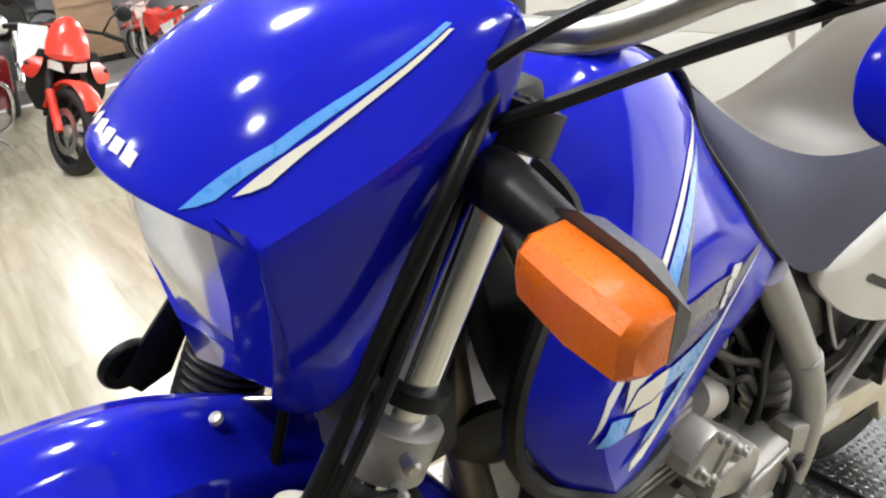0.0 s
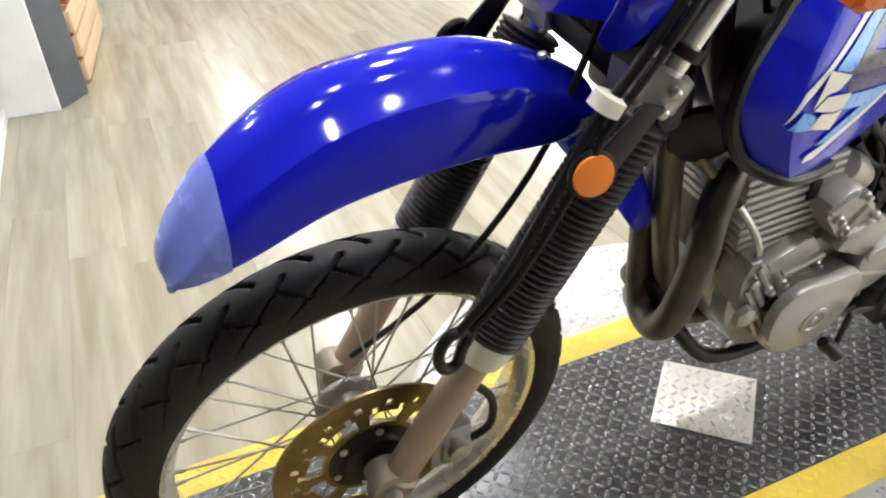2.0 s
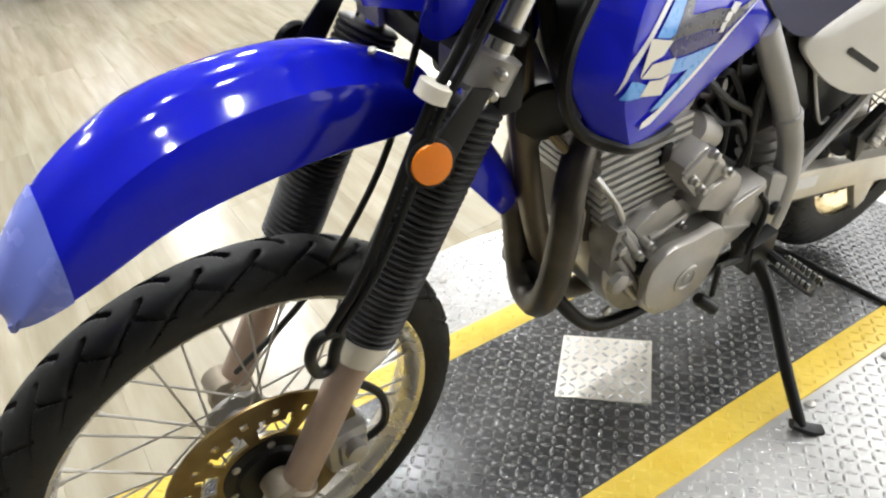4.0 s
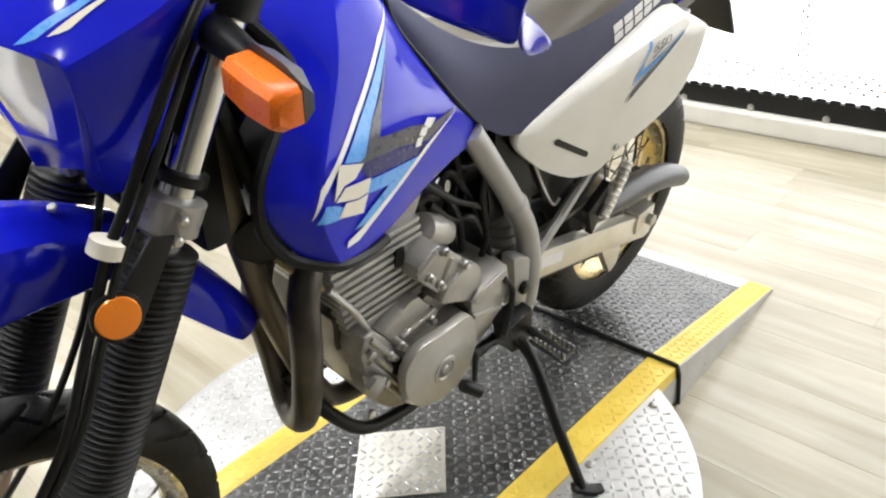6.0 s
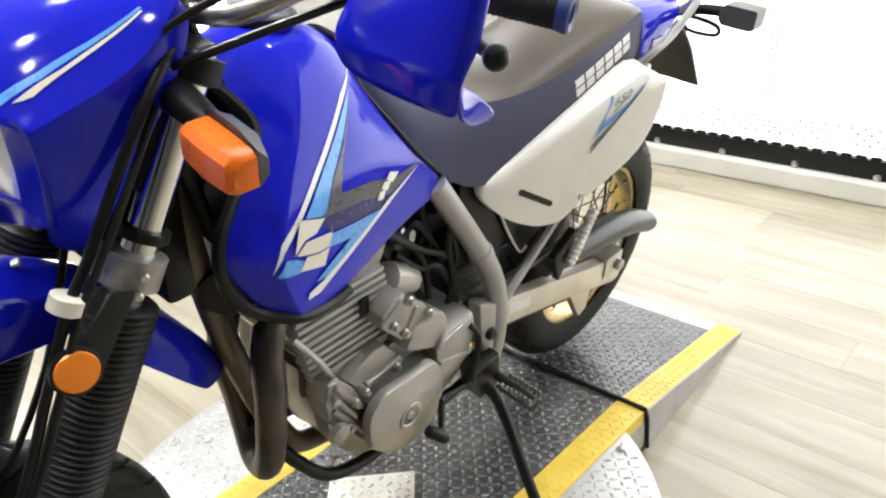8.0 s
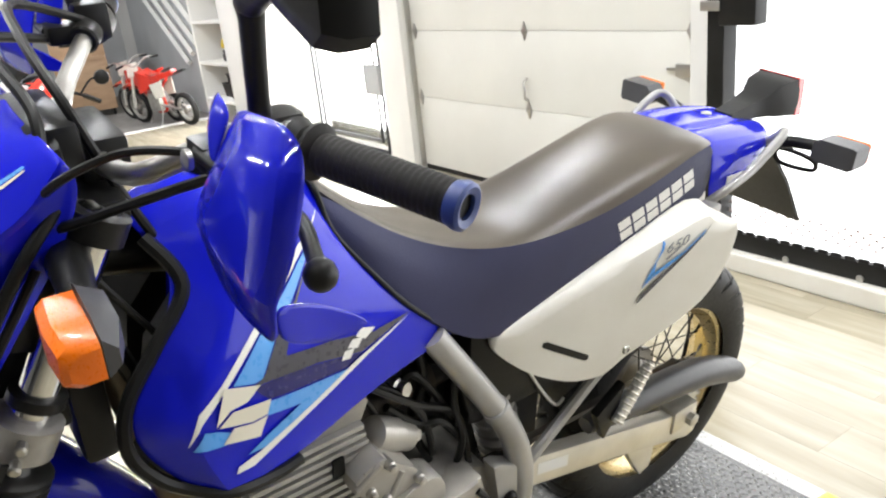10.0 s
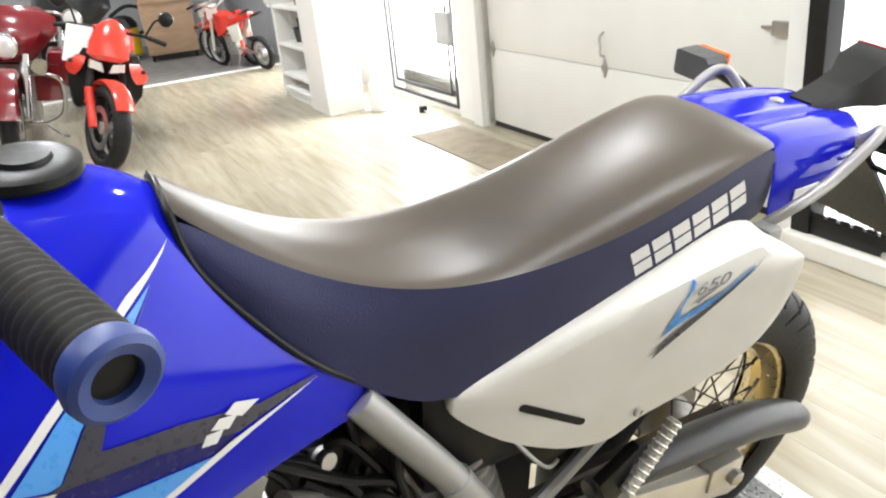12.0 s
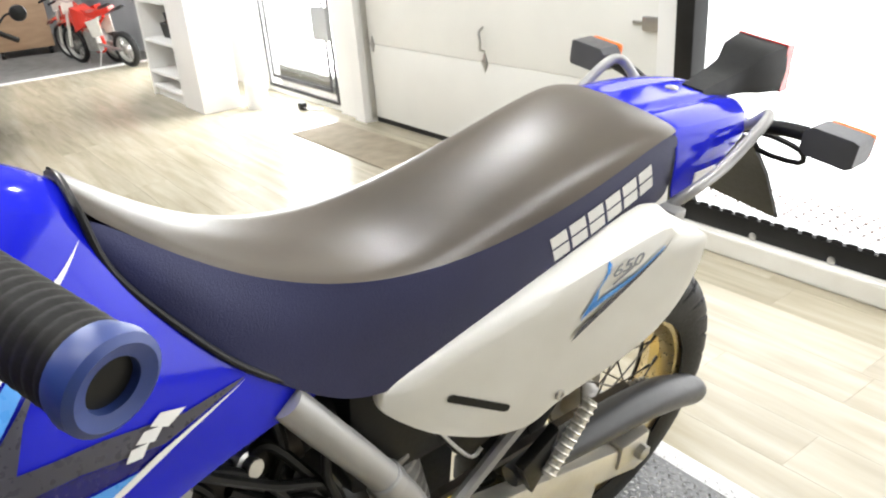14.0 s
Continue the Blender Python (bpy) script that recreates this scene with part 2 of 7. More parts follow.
def tube(pts, r, n=10, bm=None, steps=6, smooth=True, closed=False, flat=1.0, up=None):
    """A round bar along the points; r: one radius or one for each point."""
    bm = bm or bmesh.new()
    path = smooth_path(pts, steps, closed) if smooth else [Vector(q) for q in pts]
    k = len(path)
    rs = [r] * k if not hasattr(r, "__len__") else [float(np.interp(i / (k - 1) * (len(r) - 1), range(len(r)), r)) for i in range(k)]
    rings = []
    last = None
    for i, c in enumerate(path):
        if closed:
            t = (path[(i + 1) % k] - path[i - 1]).normalized()
        else:
            t = (path[min(i + 1, k - 1)] - path[max(i - 1, 0)]).normalized()
        if last is None:
            a = Vector(up) if up else (Vector((0, 0, 1)) if abs(t.z) < 0.9 else Vector((1, 0, 0)))
        else:
            a = last
        a = (a - t * a.dot(t)).normalized()
        last = a
        b = t.cross(a)
        rings.append([bm.verts.new(c + rs[i] * (math.cos(2 * math.pi * j / n) * a * flat + math.sin(2 * math.pi * j / n) * b)) for j in range(n)])
    pairs = list(zip(rings, rings[1:])) + ([(rings[-1], rings[0])] if closed else [])
    for p, q in pairs:
        for j in range(n):
            bm.faces.new((p[j], p[(j + 1) % n], q[(j + 1) % n], q[j]))
    if not closed:
        bm.faces.new(rings[0][::-1])
        bm.faces.new(rings[-1])
    return bm


def lathe(profile, a, b, n=32, bm=None, closed=False):
    """Turns (distance from a towards b, radius) pairs round the axis a to b."""
    bm = bm or bmesh.new()
    a, b = Vector(a), Vector(b)
    t = (b - a).normalized()
    u = (Vector((0, 0, 1)) if abs(t.z) < 0.9 else Vector((1, 0, 0)))
    u = (u - t * u.dot(t)).normalized()
    w = t.cross(u)
    rings = []
    for d, r in profile:
        rings.append([bm.verts.new(a + t * d + max(r, 1e-4) * (math.cos(2 * math.pi * j / n) * u + math.sin(2 * math.pi * j / n) * w)) for j in range(n)])
    pairs = list(zip(rings, rings[1:])) + ([(rings[-1], rings[0])] if closed else [])
    for p, q in pairs:
        for j in range(n):
            bm.faces.new((p[j], p[(j + 1) % n], q[(j + 1) % n], q[j]))
    if not closed:
        bm.faces.new(rings[0][::-1])
        bm.faces.new(rings[-1])
    bmesh.ops.recalc_face_normals(bm, faces=bm.faces[:])
    return bm


def loft(sections, bm=None, cap=True, ring=False):
    """Skins rows of points; ring: each row closes on itself."""
    bm = bm or bmesh.new()
    rows = [[bm.verts.new(Vector(p)) for p in s] for s in sections]
    for p, q in zip(rows, rows[1:]):
        n = len(p)
        for j in range(n if ring else n - 1):
            k = (j + 1) % n
            bm.faces.new((p[j], p[k], q[k], q[j]))
    if cap and ring:
        bm.faces.new(rows[0][::-1])
        bm.faces.new(rows[-1])
    bmesh.ops.recalc_face_normals(bm, faces=bm.faces[:])
    return bm


def plate(outline, x0, x1, bevel=0.0, smooth=0, bm=None):
    """A flat part with an outline in (y, z), from x0 to x1."""
    bm = bm or bmesh.new()
    pts = [(0, y, z) for y, z in outline]
    if smooth:
        pts = [tuple(q) for q in smooth_path(pts, smooth, True)]
    lo = [bm.verts.new((x0, p[1], p[2])) for p in pts]
    hi = [bm.verts.new((x1, p[1], p[2])) for p in pts]
    n = len(pts)
    f0, f1 = bm.faces.new(lo), bm.faces.new(hi[::-1])
    sides = [bm.faces.new((lo[i], hi[i], hi[(i + 1) % n], lo[(i + 1) % n])) for i in range(n)]
    bmesh.ops.recalc_face_normals(bm, faces=[f0, f1] + sides)
    if bevel:
        es = [e for e in f0.edges] + [e for e in f1.edges]
        bmesh.ops.bevel(bm, geom=es, offset=bevel, segments=2, affect='EDGES', profile=0.6)
    return bm


def solid(name, bm, mat, label, category, kind="structure"):
    return tagged(link(name, bm, mat, smooth=False), label, category, kind=kind)


X0, X1, Y0, Y1 = -12.5, 5.2, -4.2, 3.36
sub = box(X0, X1, Y0, Y1 + 0.3, FLOOR - 0.12, FLOOR - 0.006)
FLOOR_OB = solid("floor", sub, DARKFLOOR, "light oak vinyl plank floor with a dull sheen", "floor")
solid("ceiling", box(X0, X1, Y0, Y1 + 0.3, CEIL, CEIL + 0.1), CEILING, "grey painted ceiling", "ceiling")
# south and east walls are out of view, darkened to keep reflections dark
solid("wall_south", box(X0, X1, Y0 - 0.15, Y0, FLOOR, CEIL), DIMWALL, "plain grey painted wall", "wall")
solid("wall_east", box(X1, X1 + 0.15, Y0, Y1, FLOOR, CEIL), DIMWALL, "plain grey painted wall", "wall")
solid("wall_west", box(X0 - 0.15, X0, Y0, Y1, FLOOR, CEIL), GREYWALL, "plain grey painted wall", "wall")
# long wall with three doors and the screened bay
WB = Y1 + 0.16
bmw = bmesh.new()
for a, b, z0, z1 in ((X0, -8.0, FLOOR, CEIL), (-8.0, -6.7, 2.0, CEIL), (-6.7, -5.52, FLOOR, CEIL), (-5.52, -4.18, 2.0, CEIL), (-4.18, -3.767, FLOOR, CEIL),
                     (-3.767, -1.257, 2.25, CEIL), (-1.257, -1.11, FLOOR, CEIL), (-1.11, X1, 2.25, CEIL)):
    box(a, b, Y1, WB, z0, z1, bm=bmw)
solid("wall_north", bmw, WALL, "white painted wall with door openings", "wall")
solid("backdrop", box(X0, X1 + 2, WB + 0.5, WB + 0.55, FLOOR, CEIL), OUTSIDE, "overexposed white daylight outside", "backdrop")
DOORS_Y = Y1 + 0.07
# sectional garage door
gd = thing("garage_door", pose(-2.512, DOORS_Y, FLOOR), "closed cream sectional garage door with steel hardware", "garage door")
W2 = 1.245
part("door_core", box(-W2, W2, -0.012, 0.026, 0.034, 2.42), CREAM_DOOR, gd)
for k in range(5):
    z0 = (0.035, 0.543, 1.01, 1.477, 1.944)[k]
    bm = box(-W2, W2, -0.022, 0.022, z0, (0.541, 1.008, 1.475, 1.942, 2.41)[k] - 0.001, 0.004)
    part("door_panel", bm, CREAM_DOOR, gd)
part("bottom_seal", box(-W2, W2, -0.02, 0.02, 0.0, 0.033, 0.004), BLACK, gd)
for s in (-1, 1):
    part("door_track", box(s * (W2 + 0.012) - 0.014, s * (W2 + 0.012) + 0.014, -0.06, 0.0, 0.03, 2.4, 0.003), STEEL, gd)
for k in range(1, 5):
    z0 = (0.035, 0.543, 1.01, 1.477, 1.944)[k] - 0.001
    for x in (-W2 + 0.05, 0.0, W2 - 0.05):
        bm = plate([(-0.035, 0.0), (0.0, 0.055), (0.035, 0.0), (0.0, -0.055)], 0, 0.006, 0.001)
        for v in bm.verts:
            v.co = Vector((x + v.co.y * 0.7, -0.024 - v.co.x, z0 + v.co.z))
        box(x - 0.02, x + 0.02, -0.036, -0.026, z0 - 0.012, z0 + 0.012, 0.002, bm=bm)
        part("door_hinge", bm, STEEL, gd)
    for s in (-1, 1):
        part("door_roller", lathe([(0, 0.02), (0.015, 0.02)], (s * W2, -0.04, z0), (s * W2 + s, -0.04, z0), 12), STEEL, gd)
part("door_handle", tube([(0, -0.03, 0.605), (0.005, -0.06, 0.62), (0.014, -0.066, 0.66), (0.0, -0.06, 0.71), (0, -0.03, 0.735)], 0.007, 8), STEEL, gd)
part("door_latch", box(W2 - 0.13, W2 - 0.01, -0.045, -0.024, 0.80, 0.86, 0.004), STEEL, gd)
part("latch_bolt", box(W2 - 0.19, W2 - 0.12, -0.038, -0.026, 0.825, 0.838, 0.002), STEEL, gd)
# trim round the openings
for n, (a, b) in enumerate(((-3.90, -3.769), (-1.255, -1.075))):
    solid(f"trim_{n + 1}", box(a, b, Y1 - 0.045, Y1 - 0.002, FLOOR, 2.3, 0.004), WALL, "white painted door trim", "trim")


def glass_door(name, x0, x1, label):
    g = thing(name, pose(0, 0, 0), label, "door", kind="structure")
    z0, z1 = FLOOR, 1.97
    for a, b in ((x0, x0 + 0.06), (x1 - 0.06, x1)):
        part("door_stile", box(a, b, Y1 + 0.03, Y1 + 0.07, z0, z1, 0.003), WALL, g)
    for a, b in ((z0, z0 + 0.045), (z1 - 0.06, z1)):
        part("door_rail", box(x0 + 0.06, x1 - 0.06, Y1 + 0.032, Y1 + 0.068, a, b, 0.003), WALL, g)
    xa, xb, za, zb = x0 + 0.06, x1 - 0.06, z0 + 0.045, z1 - 0.06
    for off, w in ((0.0, 0.026), (0.085, 0.024)):
        bm = bmesh.new()
        for a, b, c, d in ((xa + off, xa + off + w, za + off, zb - off), (xb - off - w, xb - off, za + off, zb - off), (xa + off, xb - off, za + off, za + off + w), (xa + off, xb - off, zb - off - w, zb - off)):
            box(a, b, Y1 + 0.018, Y1 + 0.029, c, d, bm=bm)
        part("glazing_bead", bm, bpy.data.materials["dark_grey_bead"], g, "dark grey glazing bead")
    p = part("pane", box(xa, xb, Y1 + 0.045, Y1 + 0.051, za, zb), CLEAR, g)
    p.visible_shadow = False
    part("lock_box", box(x1 - 0.27, x1 - 0.04, Y1 - 0.02, Y1 + 0.016, z0 + 0.52, z0 + 0.76, 0.006), GREYWALL, g)
    return g


surface("dark_grey_bead", (0.03, 0.03, 0.033), (0.05, 0.05, 0.054), 0.6)
glass_door("door_1", -5.52, -4.18, "white glazed door with grey beading, overexposed daylight behind")
glass_door("door_2", -8.0, -6.7, "white glazed door with grey beading, far along the wall")

# screened bay: painted curb, rubber strip with bolts, black post, expanded mesh
solid("curb", box(-1.09, X1, 3.155, Y1 + 0.16, FLOOR, FLOOR + 0.085, 0.01), CURB, "white painted concrete curb with a worn edge", "curb")
strip = thing("rubber_strip", pose(0, 0, 0), "black rubber base strip bolted above the curb", "base strip")
part("strip_body", box(-1.05, X1, 3.20, 3.235, FLOOR + 0.085, FLOOR + 0.165, 0.006), BLACK, strip)
for k in range(14):
    x = -0.665 + 0.315 * k
    part("strip_bolt", lathe([(0, 0.016), (0.004, 0.015), (0.007, 0.008)], (x, 3.20, FLOOR + 0.098), (x, 2, FLOOR + 0.098), 12), STEEL, strip)
jag = bmesh.new()
for k in range(110):
    x = -1.03 + 0.0555 * k
    box(x, x + 0.038, 3.204, 3.216, FLOOR + 0.16, FLOOR + 0.178, 0.003, bm=jag)
part("strip_fringe", jag, BLACK, strip)
post = thing("steel_post", pose(0, 0, 0), "black steel post beside the screened bay", "post")
part("post_body", box(-1.07, -0.985, 3.19, 3.30, FLOOR + 0.0855, 2.3, 0.006), BLACK, post)
part("post_box", box(-0.995, -0.82, 3.16, 3.24, 0.93, 1.5, 0.01), BLACK, post)
part("post_hasp", box(-1.08, -0.985, 3.155, 3.188, 0.99, 1.03, 0.004), STEEL, post)
screen = thing("mesh_screen", pose(0, 0, 0), "white expanded-metal mesh screen, washed out by daylight", "screen")


def mesh_panel(x0, x1, z0, z1, y, px, pz, w):
    bm = bmesh.new()
    nx, nz = int((x1 - x0) / px), int((z1 - z0) / pz)
    for i in range(nx):
        for j in range(nz):
            x, z = x0 + px * (i + 0.5 * (j % 2)), z0 + pz * j
            for s in (-1, 1):
                a, b = Vector((x, y, z)), Vector((x + s * px / 2, y, z + pz))
                n = Vector((b.z - a.z, 0, -(b.x - a.x))).normalized() * w
                bm.faces.new([bm.verts.new(q) for q in (a - n, b - n, b + n, a + n)])
    return bm


MESHM = surface("pale_mesh_paint", (0.48, 0.38, 0.355), (0.56, 0.45, 0.42), 0.6)
tagged(part("mesh_lattice", mesh_panel(-1.0, X1 - 0.1, 0.05, 0.18, 3.25, 0.05, 0.022, 0.003), MESHM, screen), kind="stuff")
for k, x in enumerate((-0.21, 1.2, 2.6)):
    tagged(part("mesh_band", mesh_panel(x, x + 0.10, 0.18, 2.2, 3.25, 0.034, 0.022, 0.003), MESHM, screen), kind="stuff")
part("screen_back", box(-1.0, X1 - 0.05, 3.275, 3.28, FLOOR + 0.12, 2.25), bpy.data.materials["bright_outside"], screen)

# ---- turntable and ramp ----
def diamonds(inside, x0, x1, y0, y1, z, mat, name, parent, slope=None, pitch=0.0208):
    """Raised lugs of tread plate, alternating in direction, over the part of the plane that inside() allows."""
    vs, fs = [], []
    l, w, h = 0.0112, 0.0037, 0.0028
    nx, ny = int((x1 - x0) / pitch) + 1, int((y1 - y0) / pitch) + 1
    for i in range(nx):
        for j in range(ny):
            x, y = x0 + pitch * i, y0 + pitch * j
            a = radians(45 if (i + j) % 2 else -45)
            if not inside(x, y):
                continue
            c, s = math.cos(a), math.sin(a)
            k = len(vs)
            for u, v, hh in ((-l, 0, 0), (-l * 0.5, -w, 0), (l * 0.5, -w, 0), (l, 0, 0), (l * 0.5, w, 0), (-l * 0.5, w, 0), (-l * 0.55, 0, h), (l * 0.55, 0, h)):
                xx, yy = x + u * c - v * s, y + u * s + v * c
                vs.append((xx, yy, (z if slope is None else slope(yy)) + hh))
            fs += [(k, k + 1, k + 6), (k + 1, k + 2, k + 7, k + 6), (k + 2, k + 3, k + 7), (k + 3, k + 4, k + 7), (k + 4, k + 5, k + 6, k + 7), (k + 5, k, k + 6)]
    me = bpy.data.meshes.new(name)
    me.from_pydata(vs, [], fs)
    me.materials.append(mat)
    me.polygons.foreach_set("use_smooth", [True] * len(fs))
    ob = new(name, me)
    ob.parent = parent
    return tagged(ob, kind="stuff")


turn = thing("turntable", pose(0, 0, 0), "steel tread-plate turntable with black strip and yellow edges", "turntable")
TC, TR = 0.80, 0.625
E0, E1 = -0.41, 1.425
bm = bmesh.new()
lathe([(0, TR - 0.004), (0.004, TR), (0.02, TR), (0.024, TR - 0.01)], (0, TC, -0.028), (0, TC, 1), 128, bm=bm)
part("round_deck", bm, SILVERMAT, turn, "bare tread-plate deck")
part("turntable_base", lathe([(0, 0.5), (0.10, 0.5)], (0, TC, FLOOR), (0, TC, 1), 64), BLACK, turn)
part("black_strip", box(-0.2285, 0.2285, E0, E1, -0.10, 0.0, 0.0015), BLACKMAT, turn, "black painted tread plate")
for s in (-1, 1):
    a, b = sorted((s * 0.2287, s * 0.305))
    part("yellow_edge", box(a, b, E0, E1, -0.10, 0.0005, 0.0015), YELLOWMAT, turn, "worn yellow edge stripe")
part("skirt", box(-0.29, 0.29, E0 + 0.01, E1 - 0.01, FLOOR, -0.10), BLACK, turn)
diamonds(lambda x, y: abs(x) < 0.222, -0.2193, 0.222, E0 + 0.02, E1 - 0.01, 0.0, LUG, "strip_tread", turn)
for s in (-1, 1):
    diamonds(lambda x, y: True, s * 0.267 - 0.0208, s * 0.267 + 0.023, E0 + 0.02, E1 - 0.01, 0.0005, YELLOWMAT, "edge_tread", turn)
    a, b = sorted((s * 0.325, s * 0.62))
    diamonds(lambda x, y: (x * x + (y - TC) ** 2) < (TR - 0.02) ** 2 and abs(x) > 0.318, a, b + 0.01, TC - TR, TC + TR, -0.004, SLUG, "deck_tread", turn)
for x, y in ((0.328, 1.284), (0.322, 1.048), (0.40, 0.62), (-0.36, 1.2), (-0.50, 0.70), (-0.40, 0.98), (-0.45, 0.5), (0.5, 0.9), (-0.52, 1.0)):
    part("deck_bolt", lathe([(0, 0.0105), (0.004, 0.010), (0.006, 0.005)], (x, y, -0.004), (x, y, 1), 10), STEEL, turn)
hp = thing("hatch_plate", pose(0.003, 0.80, 0.0005, 0, 0, 45), "square bare tread plate screwed over the turntable centre", "cover plate")
part("plate_body", box(-0.097, 0.097, -0.097, 0.097, 0.0, 0.004, 0.001), ALU, hp)
diamonds(lambda x, y: True, -0.085, 0.088, -0.085, 0.088, 0.004, SLUG, "plate_tread", hp)
for x in (-0.088, 0.088):
    for y in (-0.088, 0.088):
        part("screw", lathe([(0, 0.006), (0.002, 0.005)], (x, y, 0.004), (x, y, 1), 8), STEEL, hp)
# ramp
R0, R1, SKEW = 1.437, 2.055, -0.055


def ramp_z(y):
    return -0.004 + (FLOOR + 0.008 + 0.004) * (y - R0) / (R1 - R0)


rampo = thing("ramp", pose(0, 0, 0), "tread-plate ramp with black middle and yellow edges", "ramp")
for name, a, b, mat in (("ramp_middle", -0.2285, 0.2285, BLACKMAT), ("ramp_edge", 0.2287, 0.30, YELLOWMAT), ("ramp_edge", -0.30, -0.2287, YELLOWMAT)):
    ybk = 1.985 if name == "ramp_middle" else R1
    bm = bmesh.new()
    v = [bm.verts.new((x, y, z)) for x in (a, b) for y, z in ((R0, ramp_z(R0)), (ybk, ramp_z(ybk)), (ybk, FLOOR + 0.001), (R0, FLOOR + 0.001))]
    for f in ((0, 1, 2, 3), (7, 6, 5, 4), (0, 4, 5, 1), (1, 5, 6, 2), (2, 6, 7, 3), (3, 7, 4, 0)):
        bm.faces.new([v[i] for i in f])
    bmesh.ops.recalc_face_normals(bm, faces=bm.faces[:])
    part(name, bm, mat, rampo)
bm = bmesh.new()
v = [bm.verts.new((x, y, z)) for x in (-0.2285, 0.2285) for y, z in ((1.987, ramp_z(1.987)), (R1, ramp_z(R1)), (R1, FLOOR + 0.001), (1.987, FLOOR + 0.001))]
for f in ((0, 1, 2, 3), (7, 6, 5, 4), (0, 4, 5, 1), (1, 5, 6, 2), (2, 6, 7, 3), (3, 7, 4, 0)):
    bm.faces.new([v[i] for i in f])
bmesh.ops.recalc_face_normals(bm, faces=bm.faces[:])
part("ramp_lip", bm, SILVERMAT, rampo, "bare metal lip")
diamonds(lambda x, y: True, -0.2178, 0.222, R0 + 0.02, 1.975, 0, LUG, "ramp_tread", rampo, ramp_z)
diamonds(lambda x, y: True, -0.2178, 0.222, 2.0, R1 - 0.01, 0, SLUG, "lip_tread", rampo, ramp_z)
for s in (-1, 1):
    diamonds(lambda x, y: True, s * 0.265 - 0.0208, s * 0.265 + 0.023, R0 + 0.02, R1 - 0.01, 0, YELLOWMAT, "edge_tread", rampo, ramp_z)
# tread plate sides of the ramp
for s in (-1, 1):
    part("ramp_side", plate([(R0, ramp_z(R0) - 0.002), (R1, ramp_z(R1) - 0.002), (R1, FLOOR + 0.001), (R0, FLOOR + 0.001)], s * 0.3005, s * 0.304), SILVERMAT, rampo)
    part("deck_side", box(min(s * 0.3055, s * 0.308), max(s * 0.3055, s * 0.308), E0, E1, -0.099, -0.029), SILVERMAT, turn)
# the ramp lies slightly askew to the turntable
for ob in rampo.children:
    for v in ob.data.vertices:
        v.co.x += SKEW * (v.co.y - R0)
tie = thing("tie_strap", pose(0, 0, 0), "black tie-down strap across the ramp joint", "strap")
part("strap_body", tube([(-0.31, 1.431, -0.08), (-0.306, 1.431, 0.003), (0.0, 1.431, 0.005), (0.306, 1.431, 0.003), (0.31, 1.431, -0.02), (0.311, 1.431, -0.11)], 0.006, 8, smooth=False), BLACK, tie)
cord = thing("wheel_cord", pose(0, 0, 0), "thin black cord lying on the turntable under the front wheel", "cord")
part("cord_body", tube([(0.03, 0.17, 0.006), (0.12, 0.10, 0.006), (0.235, 0.04, 0.007), (0.32, 0.02, 0.003)], 0.005, 8), BLACK, cord)

# ---- floor planks ----
PW, PL = 0.178, 1.22
shared = {}
rng = random.Random(4)
near = []
for i in range(int((Y1 - Y0) / PW) + 1):
    y0 = Y0 + PW * i
    off = rng.uniform(0, PL)
    for j in range(-1, int((X1 + 8.35) / PL) + 1):
        xa = -8.35 + PL * j + off
        xb = xa + PL
        xa, xb = max(xa, -8.35), min(xb, X1)
        if xb - xa < 0.05 or y0 + PW > Y1 + 0.15:
            continue
        near.append((xa, xb, y0))


def plank_mesh(L):
    key = round(L, 2)
    if key not in shared:
        bm = bmesh.new()
        g = 0.0006
        t = [bm.verts.new(p) for p in ((g, g, 0), (key - g, g, 0), (key - g, PW - g, 0), (g, PW - g, 0))]
        b = [bm.verts.new(p) for p in ((0, 0, -0.0010), (key, 0, -0.0010), (key, PW, -0.0010), (0, PW, -0.0010))]
        bm.faces.new(t)
        for k in range(4):
            bm.faces.new((b[k], b[(k + 1) % 4], t[(k + 1) % 4], t[k]))
        me = bpy.data.meshes.new("plank")
        bm.to_mesh(me)
        bm.free()
        me.materials.append(PLANK)
        shared[key] = me
    return shared[key]


for xa, xb, y0 in near:
    o = new("plank", plank_mesh(xb - xa))
    o.location = (xa, y0, FLOOR)
    o.parent = FLOOR_OB


# ---- the motorcycle, in its own upright frame: x to its left, y to its rear, z up ----
from mathutils.bvhtree import BVHTree

BIKE = thing("motorcycle", pose(-0.005, 0.05, 0, 0, 11, 2.1), "blue and white dual-sport motorcycle leaning on its side stand", "motorcycle")


